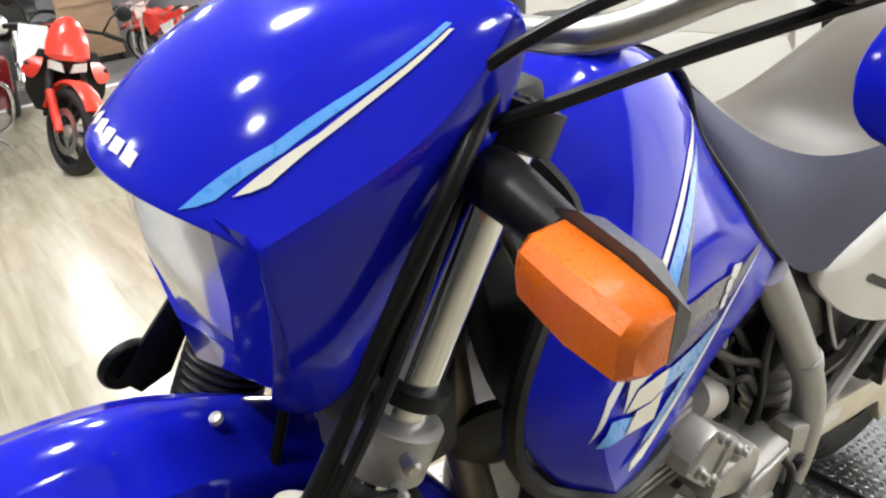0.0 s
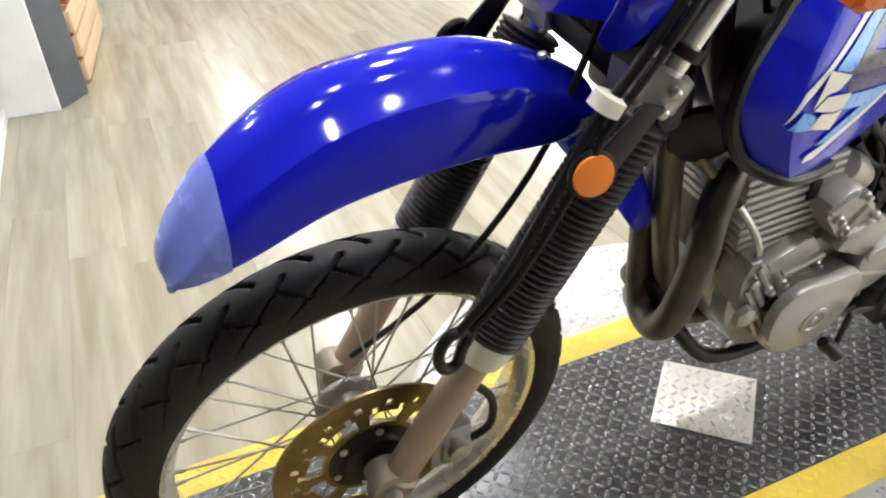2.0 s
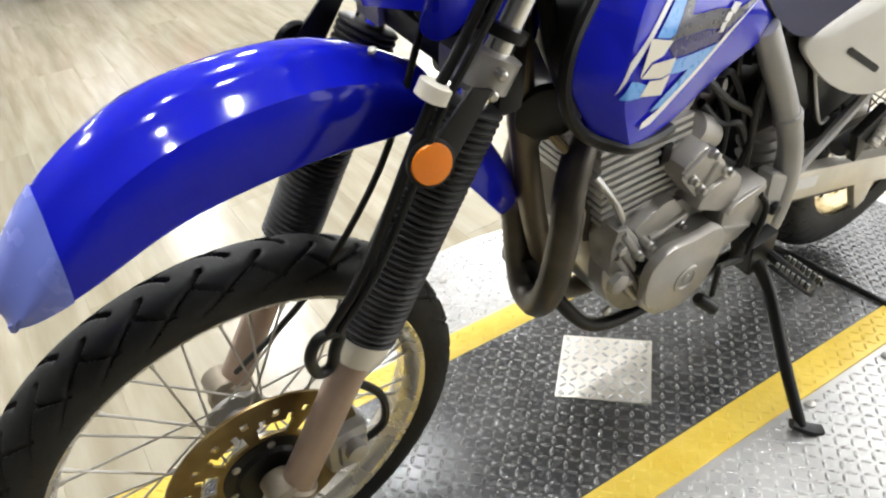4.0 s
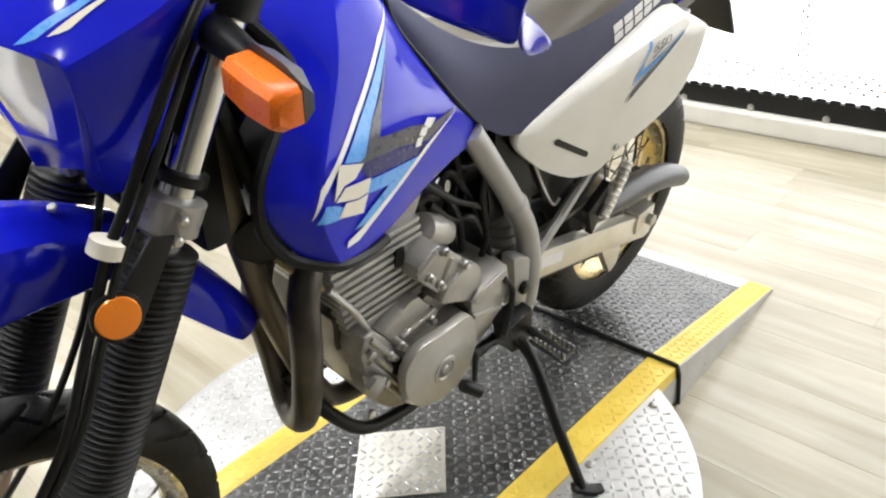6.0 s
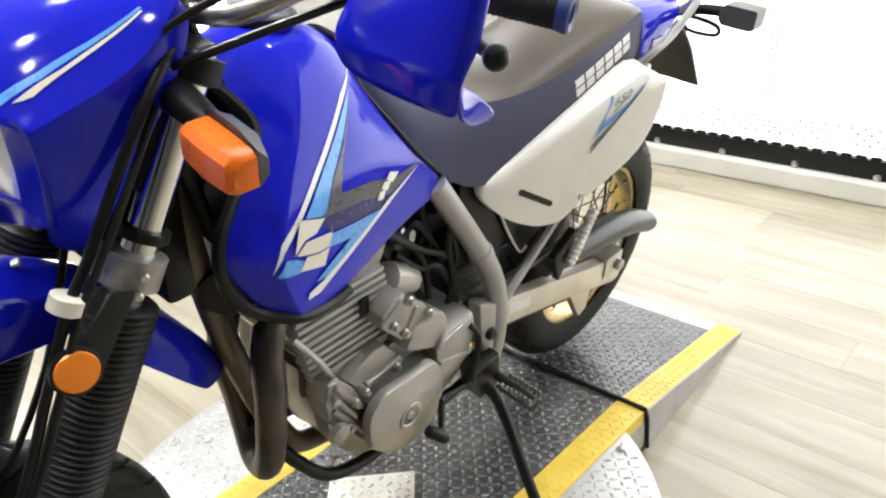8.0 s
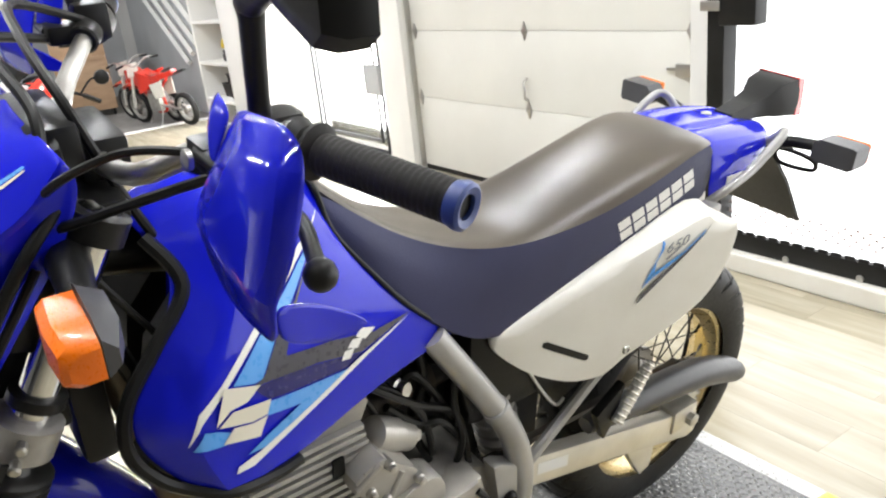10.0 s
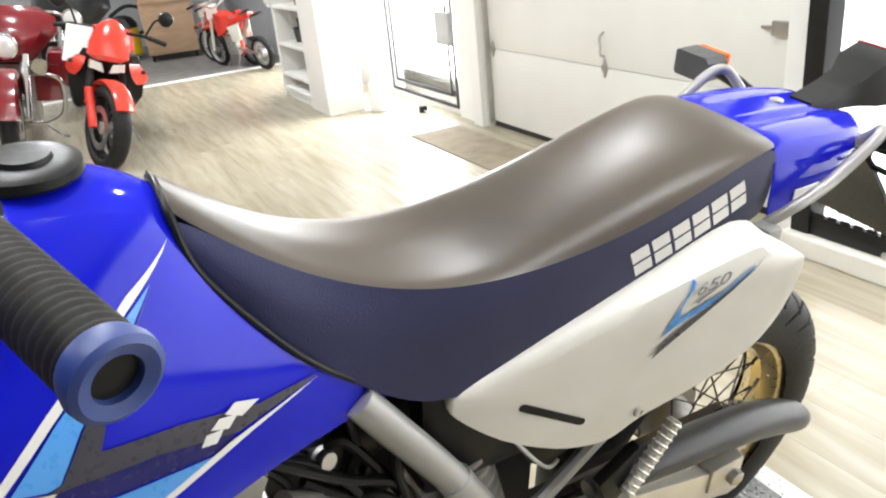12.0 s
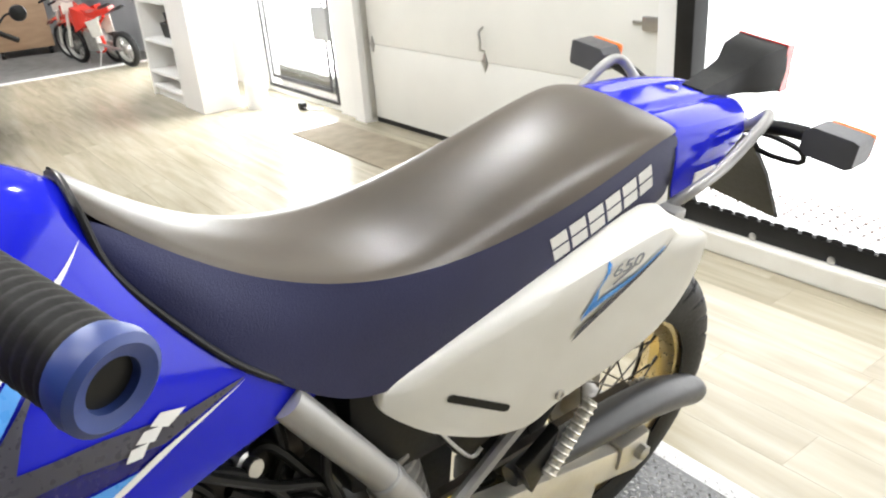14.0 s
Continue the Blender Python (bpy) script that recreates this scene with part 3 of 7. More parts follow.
def sheet(rows, mirror=True, crease_cols=(), crease_rows=(), ends=False):
    """A grid of points; with mirror each row starts on the middle plane and is repeated on the other side."""
    full = []
    for r in rows:
        r = [Vector(p) for p in r]
        full.append([Vector((-p.x, p.y, p.z)) for p in r[:0:-1]] + r if mirror else r)
    bm = bmesh.new()
    cl = bm.edges.layers.float.new("crease_edge")
    g = [[bm.verts.new(p) for p in r] for r in full]
    for p, q in zip(g, g[1:]):
        for j in range(len(p) - 1):
            bm.faces.new((p[j], p[j + 1], q[j + 1], q[j]))
    half = len(rows[0]) - 1
    for c in crease_cols:
        for col in ({half + c, half - c} if mirror else {c}):
            for i in range(len(g) - 1):
                bm.edges.get((g[i][col], g[i + 1][col]))[cl] = 0.88
    for r in crease_rows:
        for j in range(len(g[0]) - 1):
            bm.edges.get((g[r][j], g[r][j + 1]))[cl] = 0.88
    if ends:
        bm.faces.new(g[0][::-1])
        bm.faces.new(g[-1])
    bmesh.ops.recalc_face_normals(bm, faces=bm.faces[:])
    return bm


def soften(ob, levels=2, thick=0.0, offset=-1):
    if thick:
        s = ob.modifiers.new("thickness", 'SOLIDIFY')
        s.thickness, s.offset = thick, offset
    s = ob.modifiers.new("rounding", 'SUBSURF')
    s.levels = s.render_levels = levels
    return ob


def surface_tree(ob):
    dg = bpy.context.evaluated_depsgraph_get()
    ev = ob.evaluated_get(dg)
    me = ev.to_mesh()
    tree = BVHTree.FromPolygons([v.co.copy() for v in me.vertices], [tuple(p.vertices) for p in me.polygons])
    ev.to_mesh_clear()
    return tree


def decal(name, outline, tree, mat, parent, lift=0.0012, way=(-1, 0, 0), label="", cuts=5, smooth=0):
    """A thin film cut to an outline in (y, z) and laid on a surface seen along way; with another way the outline is in (x, y)."""
    side = way[0] != 0
    pts = [(1.0, a, b) if side else (a, b, 2.0) for a, b in outline]
    if smooth:
        pts = smooth_path(pts, smooth, True)
    bm = bmesh.new()
    bm.faces.new([bm.verts.new(p) for p in pts])
    bm.normal_update()
    bmesh.ops.triangulate(bm, faces=bm.faces[:])
    bmesh.ops.subdivide_edges(bm, edges=bm.edges[:], cuts=cuts, use_grid_fill=True)
    for v in bm.verts:
        hit, nor, _, _ = tree.ray_cast(v.co, Vector(way))
        if hit is None:
            hit, nor, _, _ = tree.find_nearest(Vector((0.15, v.co.y, v.co.z)) if side else Vector((v.co.x, v.co.y, 1.16)))
        v.co = hit - Vector(way) * lift
    bmesh.ops.recalc_face_normals(bm, faces=bm.faces[:])
    return part(name, bm, mat, parent, label)


def tyre_mesh(R, bead, hw, pitch, cy, cz, n=1100, m=56):
    """A tyre with swept grooves cut into the tread."""
    rc = bead + (R - bead) * 0.42
    prof = []
    for j in range(m + 1):
        a = radians(-125 + 250 * j / m)
        r = rc + (R - rc) * math.cos(a) if abs(a) < math.pi / 2 else rc + (rc - bead) * 1.75 * math.cos(a)
        x = hw * (abs(math.sin(a)) ** 0.85) * (1 if a > 0 else -1)
        prof.append((a, x, r))
    th = np.linspace(0, 2 * np.pi, n, endpoint=False)
    verts = np.zeros((m + 1, n, 3))
    for j, (a, x, r) in enumerate(prof):
        side = 0.5 if a < 0 else 0.0
        A = abs(a)
        u = th * pitch / (2 * np.pi) + side - 0.85 * A ** 1.2
        f = u - np.floor(u)
        cut = np.clip(1.4 - np.abs(f - 0.5) / 0.06, 0, 1) if 0.05 < A < 1.55 else np.zeros(n)
        u2 = th * pitch / (2 * np.pi) + side + 0.35 + 0.9 * A
        f2 = u2 - np.floor(u2)
        if 0.42 < A < 1.02:
            cut = np.maximum(cut, np.clip(1.3 - np.abs(f2 - 0.5) / 0.05, 0, 1))
        rr = r - 0.007 * cut
        verts[j, :, 0] = x * (1 - 0.03 * cut)
        verts[j, :, 1] = cy + rr * np.cos(th)
        verts[j, :, 2] = cz + rr * np.sin(th)
    me = bpy.data.meshes.new("tyre")
    faces = [(j * n + i, j * n + (i + 1) % n, (j + 1) * n + (i + 1) % n, (j + 1) * n + i) for j in range(m) for i in range(n)]
    me.from_pydata(verts.reshape(-1, 3).tolist(), [], faces)
    me.materials.append(RUBBER)
    me.polygons.foreach_set("use_smooth", [True] * len(me.polygons))
    me.set_sharp_from_angle(angle=radians(40))
    return me


def holed_ring(r0, r1, x0, x1, cy, cz, keep, n=144, m=6, bm=None):
    """A flat ring of thickness x1 - x0, with the cells left out for which keep(i, j) is false."""
    bm = bm or bmesh.new()
    v = [[[bm.verts.new((x, cy + (r0 + (r1 - r0) * j / m) * math.cos(2 * math.pi * i / n), cz + (r0 + (r1 - r0) * j / m) * math.sin(2 * math.pi * i / n)))
           for x in (x0, x1)] for j in range(m + 1)] for i in range(n)]
    cell = [[keep(i, j) for j in range(m)] for i in range(n)]
    for i in range(n):
        k = (i + 1) % n
        for j in range(m):
            if not cell[i][j]:
                continue
            bm.faces.new((v[i][j][1], v[k][j][1], v[k][j + 1][1], v[i][j + 1][1]))
            bm.faces.new((v[i][j + 1][0], v[k][j + 1][0], v[k][j][0], v[i][j][0]))
            if j == 0 or not cell[i][j - 1]:
                bm.faces.new((v[i][j][0], v[k][j][0], v[k][j][1], v[i][j][1]))
            if j == m - 1 or not cell[i][j + 1]:
                bm.faces.new((v[i][j + 1][1], v[k][j + 1][1], v[k][j + 1][0], v[i][j + 1][0]))
            if not cell[i - 1][j]:
                bm.faces.new((v[i][j][1], v[i][j + 1][1], v[i][j + 1][0], v[i][j][0]))
            if not cell[k][j]:
                bm.faces.new((v[k][j][0], v[k][j + 1][0], v[k][j + 1][1], v[k][j][1]))
    for q in [q for q in bm.verts if not q.link_faces]:
        bm.verts.remove(q)
    return bm


def wheel(name, cy, cz, R, bead, hw, rimw, pitch, rim_mat, spoke_mat, hub_r, label):
    d = bead - 0.008
    prof = [(-rimw, d + 0.022), (-rimw - 0.002, d + 0.012), (-rimw + 0.004, d), (-rimw * 0.5, d - 0.006), (-rimw * 0.3, d - 0.016), (rimw * 0.3, d - 0.016),
            (rimw * 0.5, d - 0.006), (rimw - 0.004, d), (rimw + 0.002, d + 0.012), (rimw, d + 0.022), (rimw - 0.006, d + 0.02), (rimw * 0.4, d - 0.004), (-rimw * 0.4, d - 0.004), (-rimw + 0.006, d + 0.02)]
    rim = part(name, lathe(prof, (0, cy, cz), (1, cy, cz), 96, closed=True), rim_mat, BIKE, label)
    t = new("tyre", tyre_mesh(R, bead, hw, pitch, cy, cz))
    t.parent = rim
    t["label"] = "black road tyre with swept grooves"
    hub = bmesh.new()
    lathe([(-0.055, 0.016), (-0.05, 0.02), (-0.045, hub_r), (-0.038, hub_r), (-0.034, hub_r * 0.6), (0.0, hub_r * 0.5), (0.034, hub_r * 0.6), (0.038, hub_r), (0.045, hub_r), (0.05, 0.02), (0.055, 0.016)],
          (0, cy, cz), (1, cy, cz), 40, bm=hub)
    part("hub", hub, CAST, rim)
    for i in range(36):
        s = 1 if i % 2 else -1
        lead = (1 if (i // 2) % 2 else -1) * radians(52)
        a = 2 * math.pi * i / 36
        p = (s * 0.036, cy + hub_r * 0.93 * math.cos(a + lead), cz + hub_r * 0.93 * math.sin(a + lead))
        q = (s * 0.006, cy + (d - 0.012) * math.cos(a), cz + (d - 0.012) * math.sin(a))
        bm = tube([p, q], 0.0018, 6, smooth=False)
        v = Vector(q) - Vector(p)
        tube([Vector(q) - v.normalized() * 0.018, q], 0.0032, 6, bm=bm, smooth=False)
        part("spoke", bm, spoke_mat, rim)
    return rim


RIMF = surface("champagne_rim", (0.68, 0.64, 0.55), (0.80, 0.77, 0.70), 0.27, 0.75, scale=6, fine=30, bump=0.0, rough_var=0.05)
front = wheel("front_wheel", 0, 0.345, 0.349, 0.287, 0.043, 0.036, 30, RIMF, STEEL, 0.05, "pale alloy front wheel with wire spokes")
# dark spoke metal puts the backlit silhouette into the colour
rear = wheel("rear_wheel", 1.535, 0.322, 0.326, 0.220, 0.060, 0.042, 30, GOLD, EXHAUST, 0.075, "gold-anodised rear wheel with wire spokes")


def disc_keep(i, j):
    if j >= 4:
        return not (i % 9 in (2, 3) and j == 4)
    if j == 3:
        return not (i % 9 in (6, 7))
    return i % 18 < 5 if j in (1, 2) else True


part("brake_disc", holed_ring(0.062, 0.146, 0.060, 0.0645, 0, 0.345, disc_keep, 144, 7), DISC, front, "bronze-tinted drilled brake disc")
part("disc_carrier", lathe([(0.052, 0.03), (0.056, 0.066), (0.066, 0.066), (0.068, 0.05), (0.074, 0.045), (0.076, 0.02)], (0, 0, 0.345), (1, 0, 0.345), 36), BLACK, front)
for k in range(6):
    a = 2 * math.pi * k / 6 + 0.3
    part("bolt", lathe([(0.0645, 0.006), (0.069, 0.006), (0.0705, 0.004)], (0, 0.057 * math.cos(a), 0.345 + 0.057 * math.sin(a)), (1, 0.057 * math.cos(a), 0.345 + 0.057 * math.sin(a)), 8), STEEL, front)


# fork
def fork_y(z):
    return 0.015 + 0.535 * (z - 0.33)


def fork_p(x, z, back=0.0, out=0.0):
    return Vector((x + out, fork_y(z) + back * 0.882, z - back * 0.472))


CLAMP = surface("dull_cast_clamp", (0.20, 0.165, 0.12), (0.30, 0.26, 0.20), 0.45, 0.5, scale=20, bump=0.15)
for s in (1, -1):
    X = 0.108 * s
    low = part("fork_leg", lathe([(0, 0.012), (0.004, 0.022), (0.02, 0.024), (0.10, 0.0235), (0.285, 0.024), (0.29, 0.022)],
                                 fork_p(X, 0.305), fork_p(X, 0.60), 28), FORK, BIKE, "bronze-painted lower fork leg")
    lug = lathe([(0, 0.010), (0.003, 0.024), (0.012, 0.0295), (0.062, 0.0295), (0.066, 0.0255)], fork_p(X, 0.296), fork_p(X, 0.60), 28)
    lathe([(-0.028, 0.018), (-0.024, 0.025), (0.018, 0.025), (0.022, 0.018)], (X, 0.004, 0.345), (X + 1, 0.004, 0.345), 24, bm=lug)
    part("axle_lug", lug, CLAMP, low, "dull cast axle clamp")
    part("axle_nut", lathe([(0.0, 0.012), (0.012, 0.012), (0.014, 0.009)], (X + s * 0.024, 0.004, 0.345), (X + s, 0.004, 0.345), 6), STEEL, low)
    prof = []
    L = (fork_p(X, 0.87) - fork_p(X, 0.585)).length
    for k in range(38):
        d = L * k / 38
        prof += [(d, 0.0362), (d + L / 38 * 0.35, 0.0405), (d + L / 38 * 0.6, 0.0405), (d + L / 38 * 0.95, 0.0362)]
    boot = part("fork_boot", lathe(prof, fork_p(X, 0.585), fork_p(X, 0.87), 28), BOOT, BIKE, "ribbed black rubber fork boot")
    part("boot_clamp", lathe([(0, 0.026), (0.003, 0.032), (0.018, 0.036), (0.040, 0.0385), (0.046, 0.037), (0.048, 0.034)], fork_p(X, 0.550), fork_p(X, 0.7), 28), CREAM, boot, "pale clamp ring")
    part("fork_tube", lathe([(0, 0.0205), (0.30, 0.0205)], fork_p(X, 0.86), fork_p(X, 1.2), 28), CHROME, BIKE, "bright chromed fork tube")
    part("fork_collar", lathe([(0, 0.021), (0.002, 0.0285), (0.014, 0.0285), (0.016, 0.021)], fork_p(X, 0.935), fork_p(X, 1.2), 24), BLACK, BIKE)
    cl = lathe([(0, 0.022), (0.003, 0.033), (0.04, 0.034), (0.044, 0.022)], fork_p(X, 0.885), fork_p(X, 1.2), 24)
    box(X - 0.045 if s > 0 else X - 0.01, X + 0.01 if s > 0 else X + 0.045, 0.29, 0.35, 0.885, 0.925, 0.006, bm=cl)
    cap = part("lower_clamp", cl, CAST, BIKE, "cast lower fork clamp")
    for zz in (0.895, 0.915):
        part("clamp_bolt", lathe([(0, 0.006), (0.012, 0.0065), (0.014, 0.004)], (X + s * 0.03, fork_y(zz) - 0.012, zz), (X + s, fork_y(zz) - 0.3, zz), 8), STEEL, cap)
    part("upper_clamp", lathe([(0, 0.022), (0.003, 0.031), (0.03, 0.031), (0.033, 0.012)], fork_p(X, 1.095), fork_p(X, 1.3), 24), BLACK, BIKE)
bmx = box(-0.1, 0.1, 0.30, 0.37, 0.885, 0.92, 0.008)
box(-0.1, 0.1, 0.40, 0.47, 1.095, 1.125, 0.008, bm=bmx)
tube([(0, 0.33, 0.90), (0, 0.43, 1.11)], 0.03, 16, bm=bmx, smooth=False)
part("steering_yoke", bmx, BLACK, BIKE)
# reflectors on their brackets
for s in (1, -1):
    part("reflector_bracket", plate([(0.275, 0.915), (0.30, 0.905), (0.25, 0.83), (0.22, 0.822), (0.205, 0.845)], s * 0.146, s * 0.151, 0.001), BLACK, BIKE)
    ra, rb2 = (s * 0.152, 0.219, 0.849), (s, 0.10, 1.05)
    rf = part("side_reflector", lathe([(0, 0.025), (0.003, 0.027), (0.008, 0.027), (0.009, 0.024)], ra, rb2, 32), BLACK, BIKE)
    part("reflector_lens", lathe([(0.0085, 0.0235), (0.0115, 0.022), (0.0125, 0.012), (0.0127, 0.001)], ra, rb2, 32), AMBER2, rf, "round amber reflector")
part("cable_clip", lathe([(0, 0.013), (0.002, 0.0185), (0.018, 0.0185), (0.02, 0.013)], (0.14, 0.229, 0.912), (0.14, 0.239, 0.93), 20), CREAM, BIKE, "white plastic cable clip")
part("brake_hose", tube([(0.12, 0.41, 1.15), (0.137, 0.359, 1.102), (0.138, 0.310, 1.03), (0.14, 0.263, 0.957), (0.141, 0.232, 0.913), (0.143, 0.19, 0.83), (0.146, 0.14, 0.73), (0.140, 0.098, 0.665), (0.135, 0.085, 0.645)], 0.0062, 10), BLACK, BIKE)
part("clutch_cable", tube([(0.13, 0.37, 1.09), (0.150, 0.300, 1.00), (0.152, 0.236, 0.905), (0.154, 0.20, 0.83), (0.154, 0.15, 0.73), (0.146, 0.10, 0.655)], 0.0045, 8), BLACK, BIKE)
part("hose_guide", tube([(0.135, 0.105, 0.641), (0.137, 0.078, 0.648), (0.137, 0.064, 0.623), (0.135, 0.071, 0.589), (0.133, 0.09, 0.586), (0.133, 0.097, 0.613)], 0.0075, 10, closed=True), BLACK, BIKE, "black hose guide loop")
part("speedometer_cable", tube([(-0.02, 0.40, 1.1), (0.03, 0.30, 0.95), (0.05, 0.22, 0.78), (0.02, 0.12, 0.60), (-0.06, 0.02, 0.42)], 0.0045, 8), BLACK, BIKE)
cal = bmesh.new()
box(0.035, 0.085, 0.085, 0.155, 0.27, 0.36, 0.012, bm=cal)
box(0.06, 0.095, 0.10, 0.15, 0.285, 0.34, 0.012, bm=cal)
lathe([(0, 0.018), (0.02, 0.018), (0.022, 0.012)], (0.085, 0.125, 0.325), (1, 0.125, 0.325), 16, bm=cal)
caliper = part("brake_caliper", cal, CAST, BIKE, "cast brake caliper")
part("caliper_hose", tube([(0.10, 0.125, 0.50), (0.09, 0.148, 0.461), (0.09, 0.177, 0.412), (0.09, 0.180, 0.353), (0.085, 0.160, 0.325), (0.08, 0.14, 0.32)], 0.0065, 8), BLACK, caliper)

# front mudguard
crest = [(0.31, 0.862), (0.215, 0.921), (0.136, 0.940), (0.039, 0.938), (-0.035, 0.923), (-0.119, 0.875), (-0.165, 0.825), (-0.196, 0.778), (-0.201, 0.752)]
lowe = [(0.30, 0.815), (0.235, 0.815), (0.15, 0.833), (0.036, 0.828), (-0.03, 0.818), (-0.09, 0.789), (-0.135, 0.768), (-0.175, 0.750), (-0.196, 0.738)]
wide = [0.055, 0.062, 0.07, 0.074, 0.074, 0.070, 0.064, 0.05, 0.03]
rows = []
for (cy, cz), (ly, lz), w in zip(crest, lowe, wide):
    rows.append([(0, cy, cz), (w * 0.34, cy, cz - 0.003), (w * 0.5, cy + 0.004, cz - 0.013), (w * 0.86, (cy * 0.7 + ly * 0.3), cz - 0.026), (w, cy * 0.35 + ly * 0.65, cz * 0.5 + lz * 0.5), (w * 0.98, ly, lz)])
fender = soften(part("front_mudguard", sheet(rows, crease_cols=(3,)), BLUE, BIKE, "glossy blue plastic front mudguard"), 2, 0.004)
rows = []
for y, zt, zb, w in ((0.27, 0.86, 0.80, 0.06), (0.33, 0.80, 0.735, 0.058), (0.385, 0.72, 0.66, 0.055), (0.43, 0.64, 0.60, 0.045), (0.44, 0.60, 0.592, 0.03)):
    rows.append([(0, y + 0.03, zt), (w * 0.6, y + 0.028, zt - 0.003), (w, y + 0.012, (zt + zb) / 2), (w * 1.02, y - 0.012, zb)])
soften(part("mudguard_tail", sheet(rows, crease_cols=(2,)), BLUE, fender), 2, 0.004)
part("screw", lathe([(0, 0.006), (0.003, 0.005), (0.004, 0.002)], (0.02, 0.235, 0.910), (0.02, -0.165, 1.908), 12), STEEL, fender)

# pale protective film over the mudguard tip, its colour lightened for reflected light
dgf = bpy.context.evaluated_depsgraph_get()
fme = fender.evaluated_get(dgf).to_mesh()
bm = bmesh.new()
bm.from_mesh(fme)
fender.evaluated_get(dgf).to_mesh_clear()
bm.normal_update()
cn = {f: f.calc_center_median() for f in bm.faces}
bmesh.ops.delete(bm, geom=[f for f in bm.faces if f.normal.dot(cn[f] - Vector((0, 0.1, 0.70))) < 0.0 or f.normal.y > 0.3], context='FACES')
bmesh.ops.bisect_plane(bm, geom=bm.verts[:] + bm.edges[:] + bm.faces[:], plane_co=(0, -0.128, 0.85), plane_no=(0, 1, -0.08), clear_outer=True)
bm.normal_update()
for v in bm.verts:
    v.co += v.normal * 0.0024
part("tip_film", bm, surface("pale_blue_film", (0.18, 0.23, 0.72), (0.22, 0.28, 0.80), 0.25, fine=40, bump=0.0), fender, "pale worn film on the mudguard tip, reflected light in its colour")

# headlight cowl
S = [[(0, 0.208, 1.110), (0.063, 0.219, 1.108), (0.118, 0.250, 1.095), (0.120, 0.250, 1.05), (0.110, 0.246, 0.99), (0.072, 0.254, 0.948)],
     [(0, 0.255, 1.157), (0.07, 0.262, 1.152), (0.128, 0.300, 1.112), (0.125, 0.295, 1.06), (0.12, 0.287, 0.99), (0.088, 0.285, 0.925)],
     [(0, 0.33, 1.185), (0.078, 0.338, 1.182), (0.134, 0.372, 1.138), (0.128, 0.36, 1.09), (0.122, 0.34, 1.04), (0.108, 0.32, 0.985)],
     [(0, 0.40, 1.200), (0.075, 0.405, 1.199), (0.133, 0.412, 1.19), (0.13, 0.425, 1.165), (0.127, 0.41, 1.125), (0.122, 0.387, 1.085)]]
cowl = soften(part("headlight_cowl", sheet(S, crease_cols=(2, 5), crease_rows=(0, 3)), BLUE, BIKE, "glossy blue headlight cowl"), 3, 0.004)
lens_o = [(-0.086, 1.096), (0.0, 1.102), (0.086, 1.096), (0.082, 1.045), (0.073, 1.004), (0.0, 0.992), (-0.073, 1.004), (-0.082, 1.045)]
out_o = [(-0.115, 1.104), (0.0, 1.113), (0.115, 1.104), (0.121, 1.045), (0.113, 0.985), (0.0, 0.952), (-0.113, 0.985), (-0.121, 1.045)]


def face_y(x, z):
    return 0.222 + 0.022 * (x / 0.1) ** 2 + 0.02 * max(0, 1.0 - z) / 0.07 * 0.6 + (1.10 - z) * 0.08


ro = smooth_path([(x, face_y(x, z) - 0.004, z) for x, z in out_o], 1, True)
ri = [(x, face_y(x, z), z) for x, z in lens_o]
rb = [(x * 0.97, face_y(x, z) + 0.012, z * 0.97 + 1.045 * 0.03) for x, z in lens_o]
part("headlight_surround", loft([ro, ri, rb], ring=True, cap=False), BLUE, cowl)
LENS = surface("headlight_glass", (0.72, 0.72, 0.69), (0.86, 0.86, 0.84), 0.12, 0.25, scale=30, fine=90, bump=0.1, coat=1.0)
bm = bmesh.new()
lv = [[bm.verts.new((x * f, face_y(x * f, 1.045 + (z - 1.045) * f) + 0.006 - 0.006 * (1 - f), 1.045 + (z - 1.045) * f)) for x, z in lens_o] for f in (1.0, 0.75, 0.5, 0.25)]
c = bm.verts.new((0, face_y(0, 1.045), 1.045))
for p, q in zip(lv, lv[1:]):
    for j in range(8):
        bm.faces.new((p[j], p[(j + 1) % 8], q[(j + 1) % 8], q[j]))
for j in range(8):
    bm.faces.new((lv[-1][j], lv[-1][(j + 1) % 8], c))
bmesh.ops.recalc_face_normals(bm, faces=bm.faces[:])
part("headlight_lens", bm, LENS, cowl, "clear headlight lens over a silver reflector")
part("cowl_back", plate([(0.30, 1.0), (0.36, 1.17), (0.42, 1.19), (0.43, 1.08), (0.37, 0.98)], -0.10, 0.10, 0.01), BLACK, cowl)
inst = box(-0.075, 0.075, 0.395, 0.445, 1.15, 1.20, 0.012)
part("instrument_panel", inst, BLACK, BIKE)

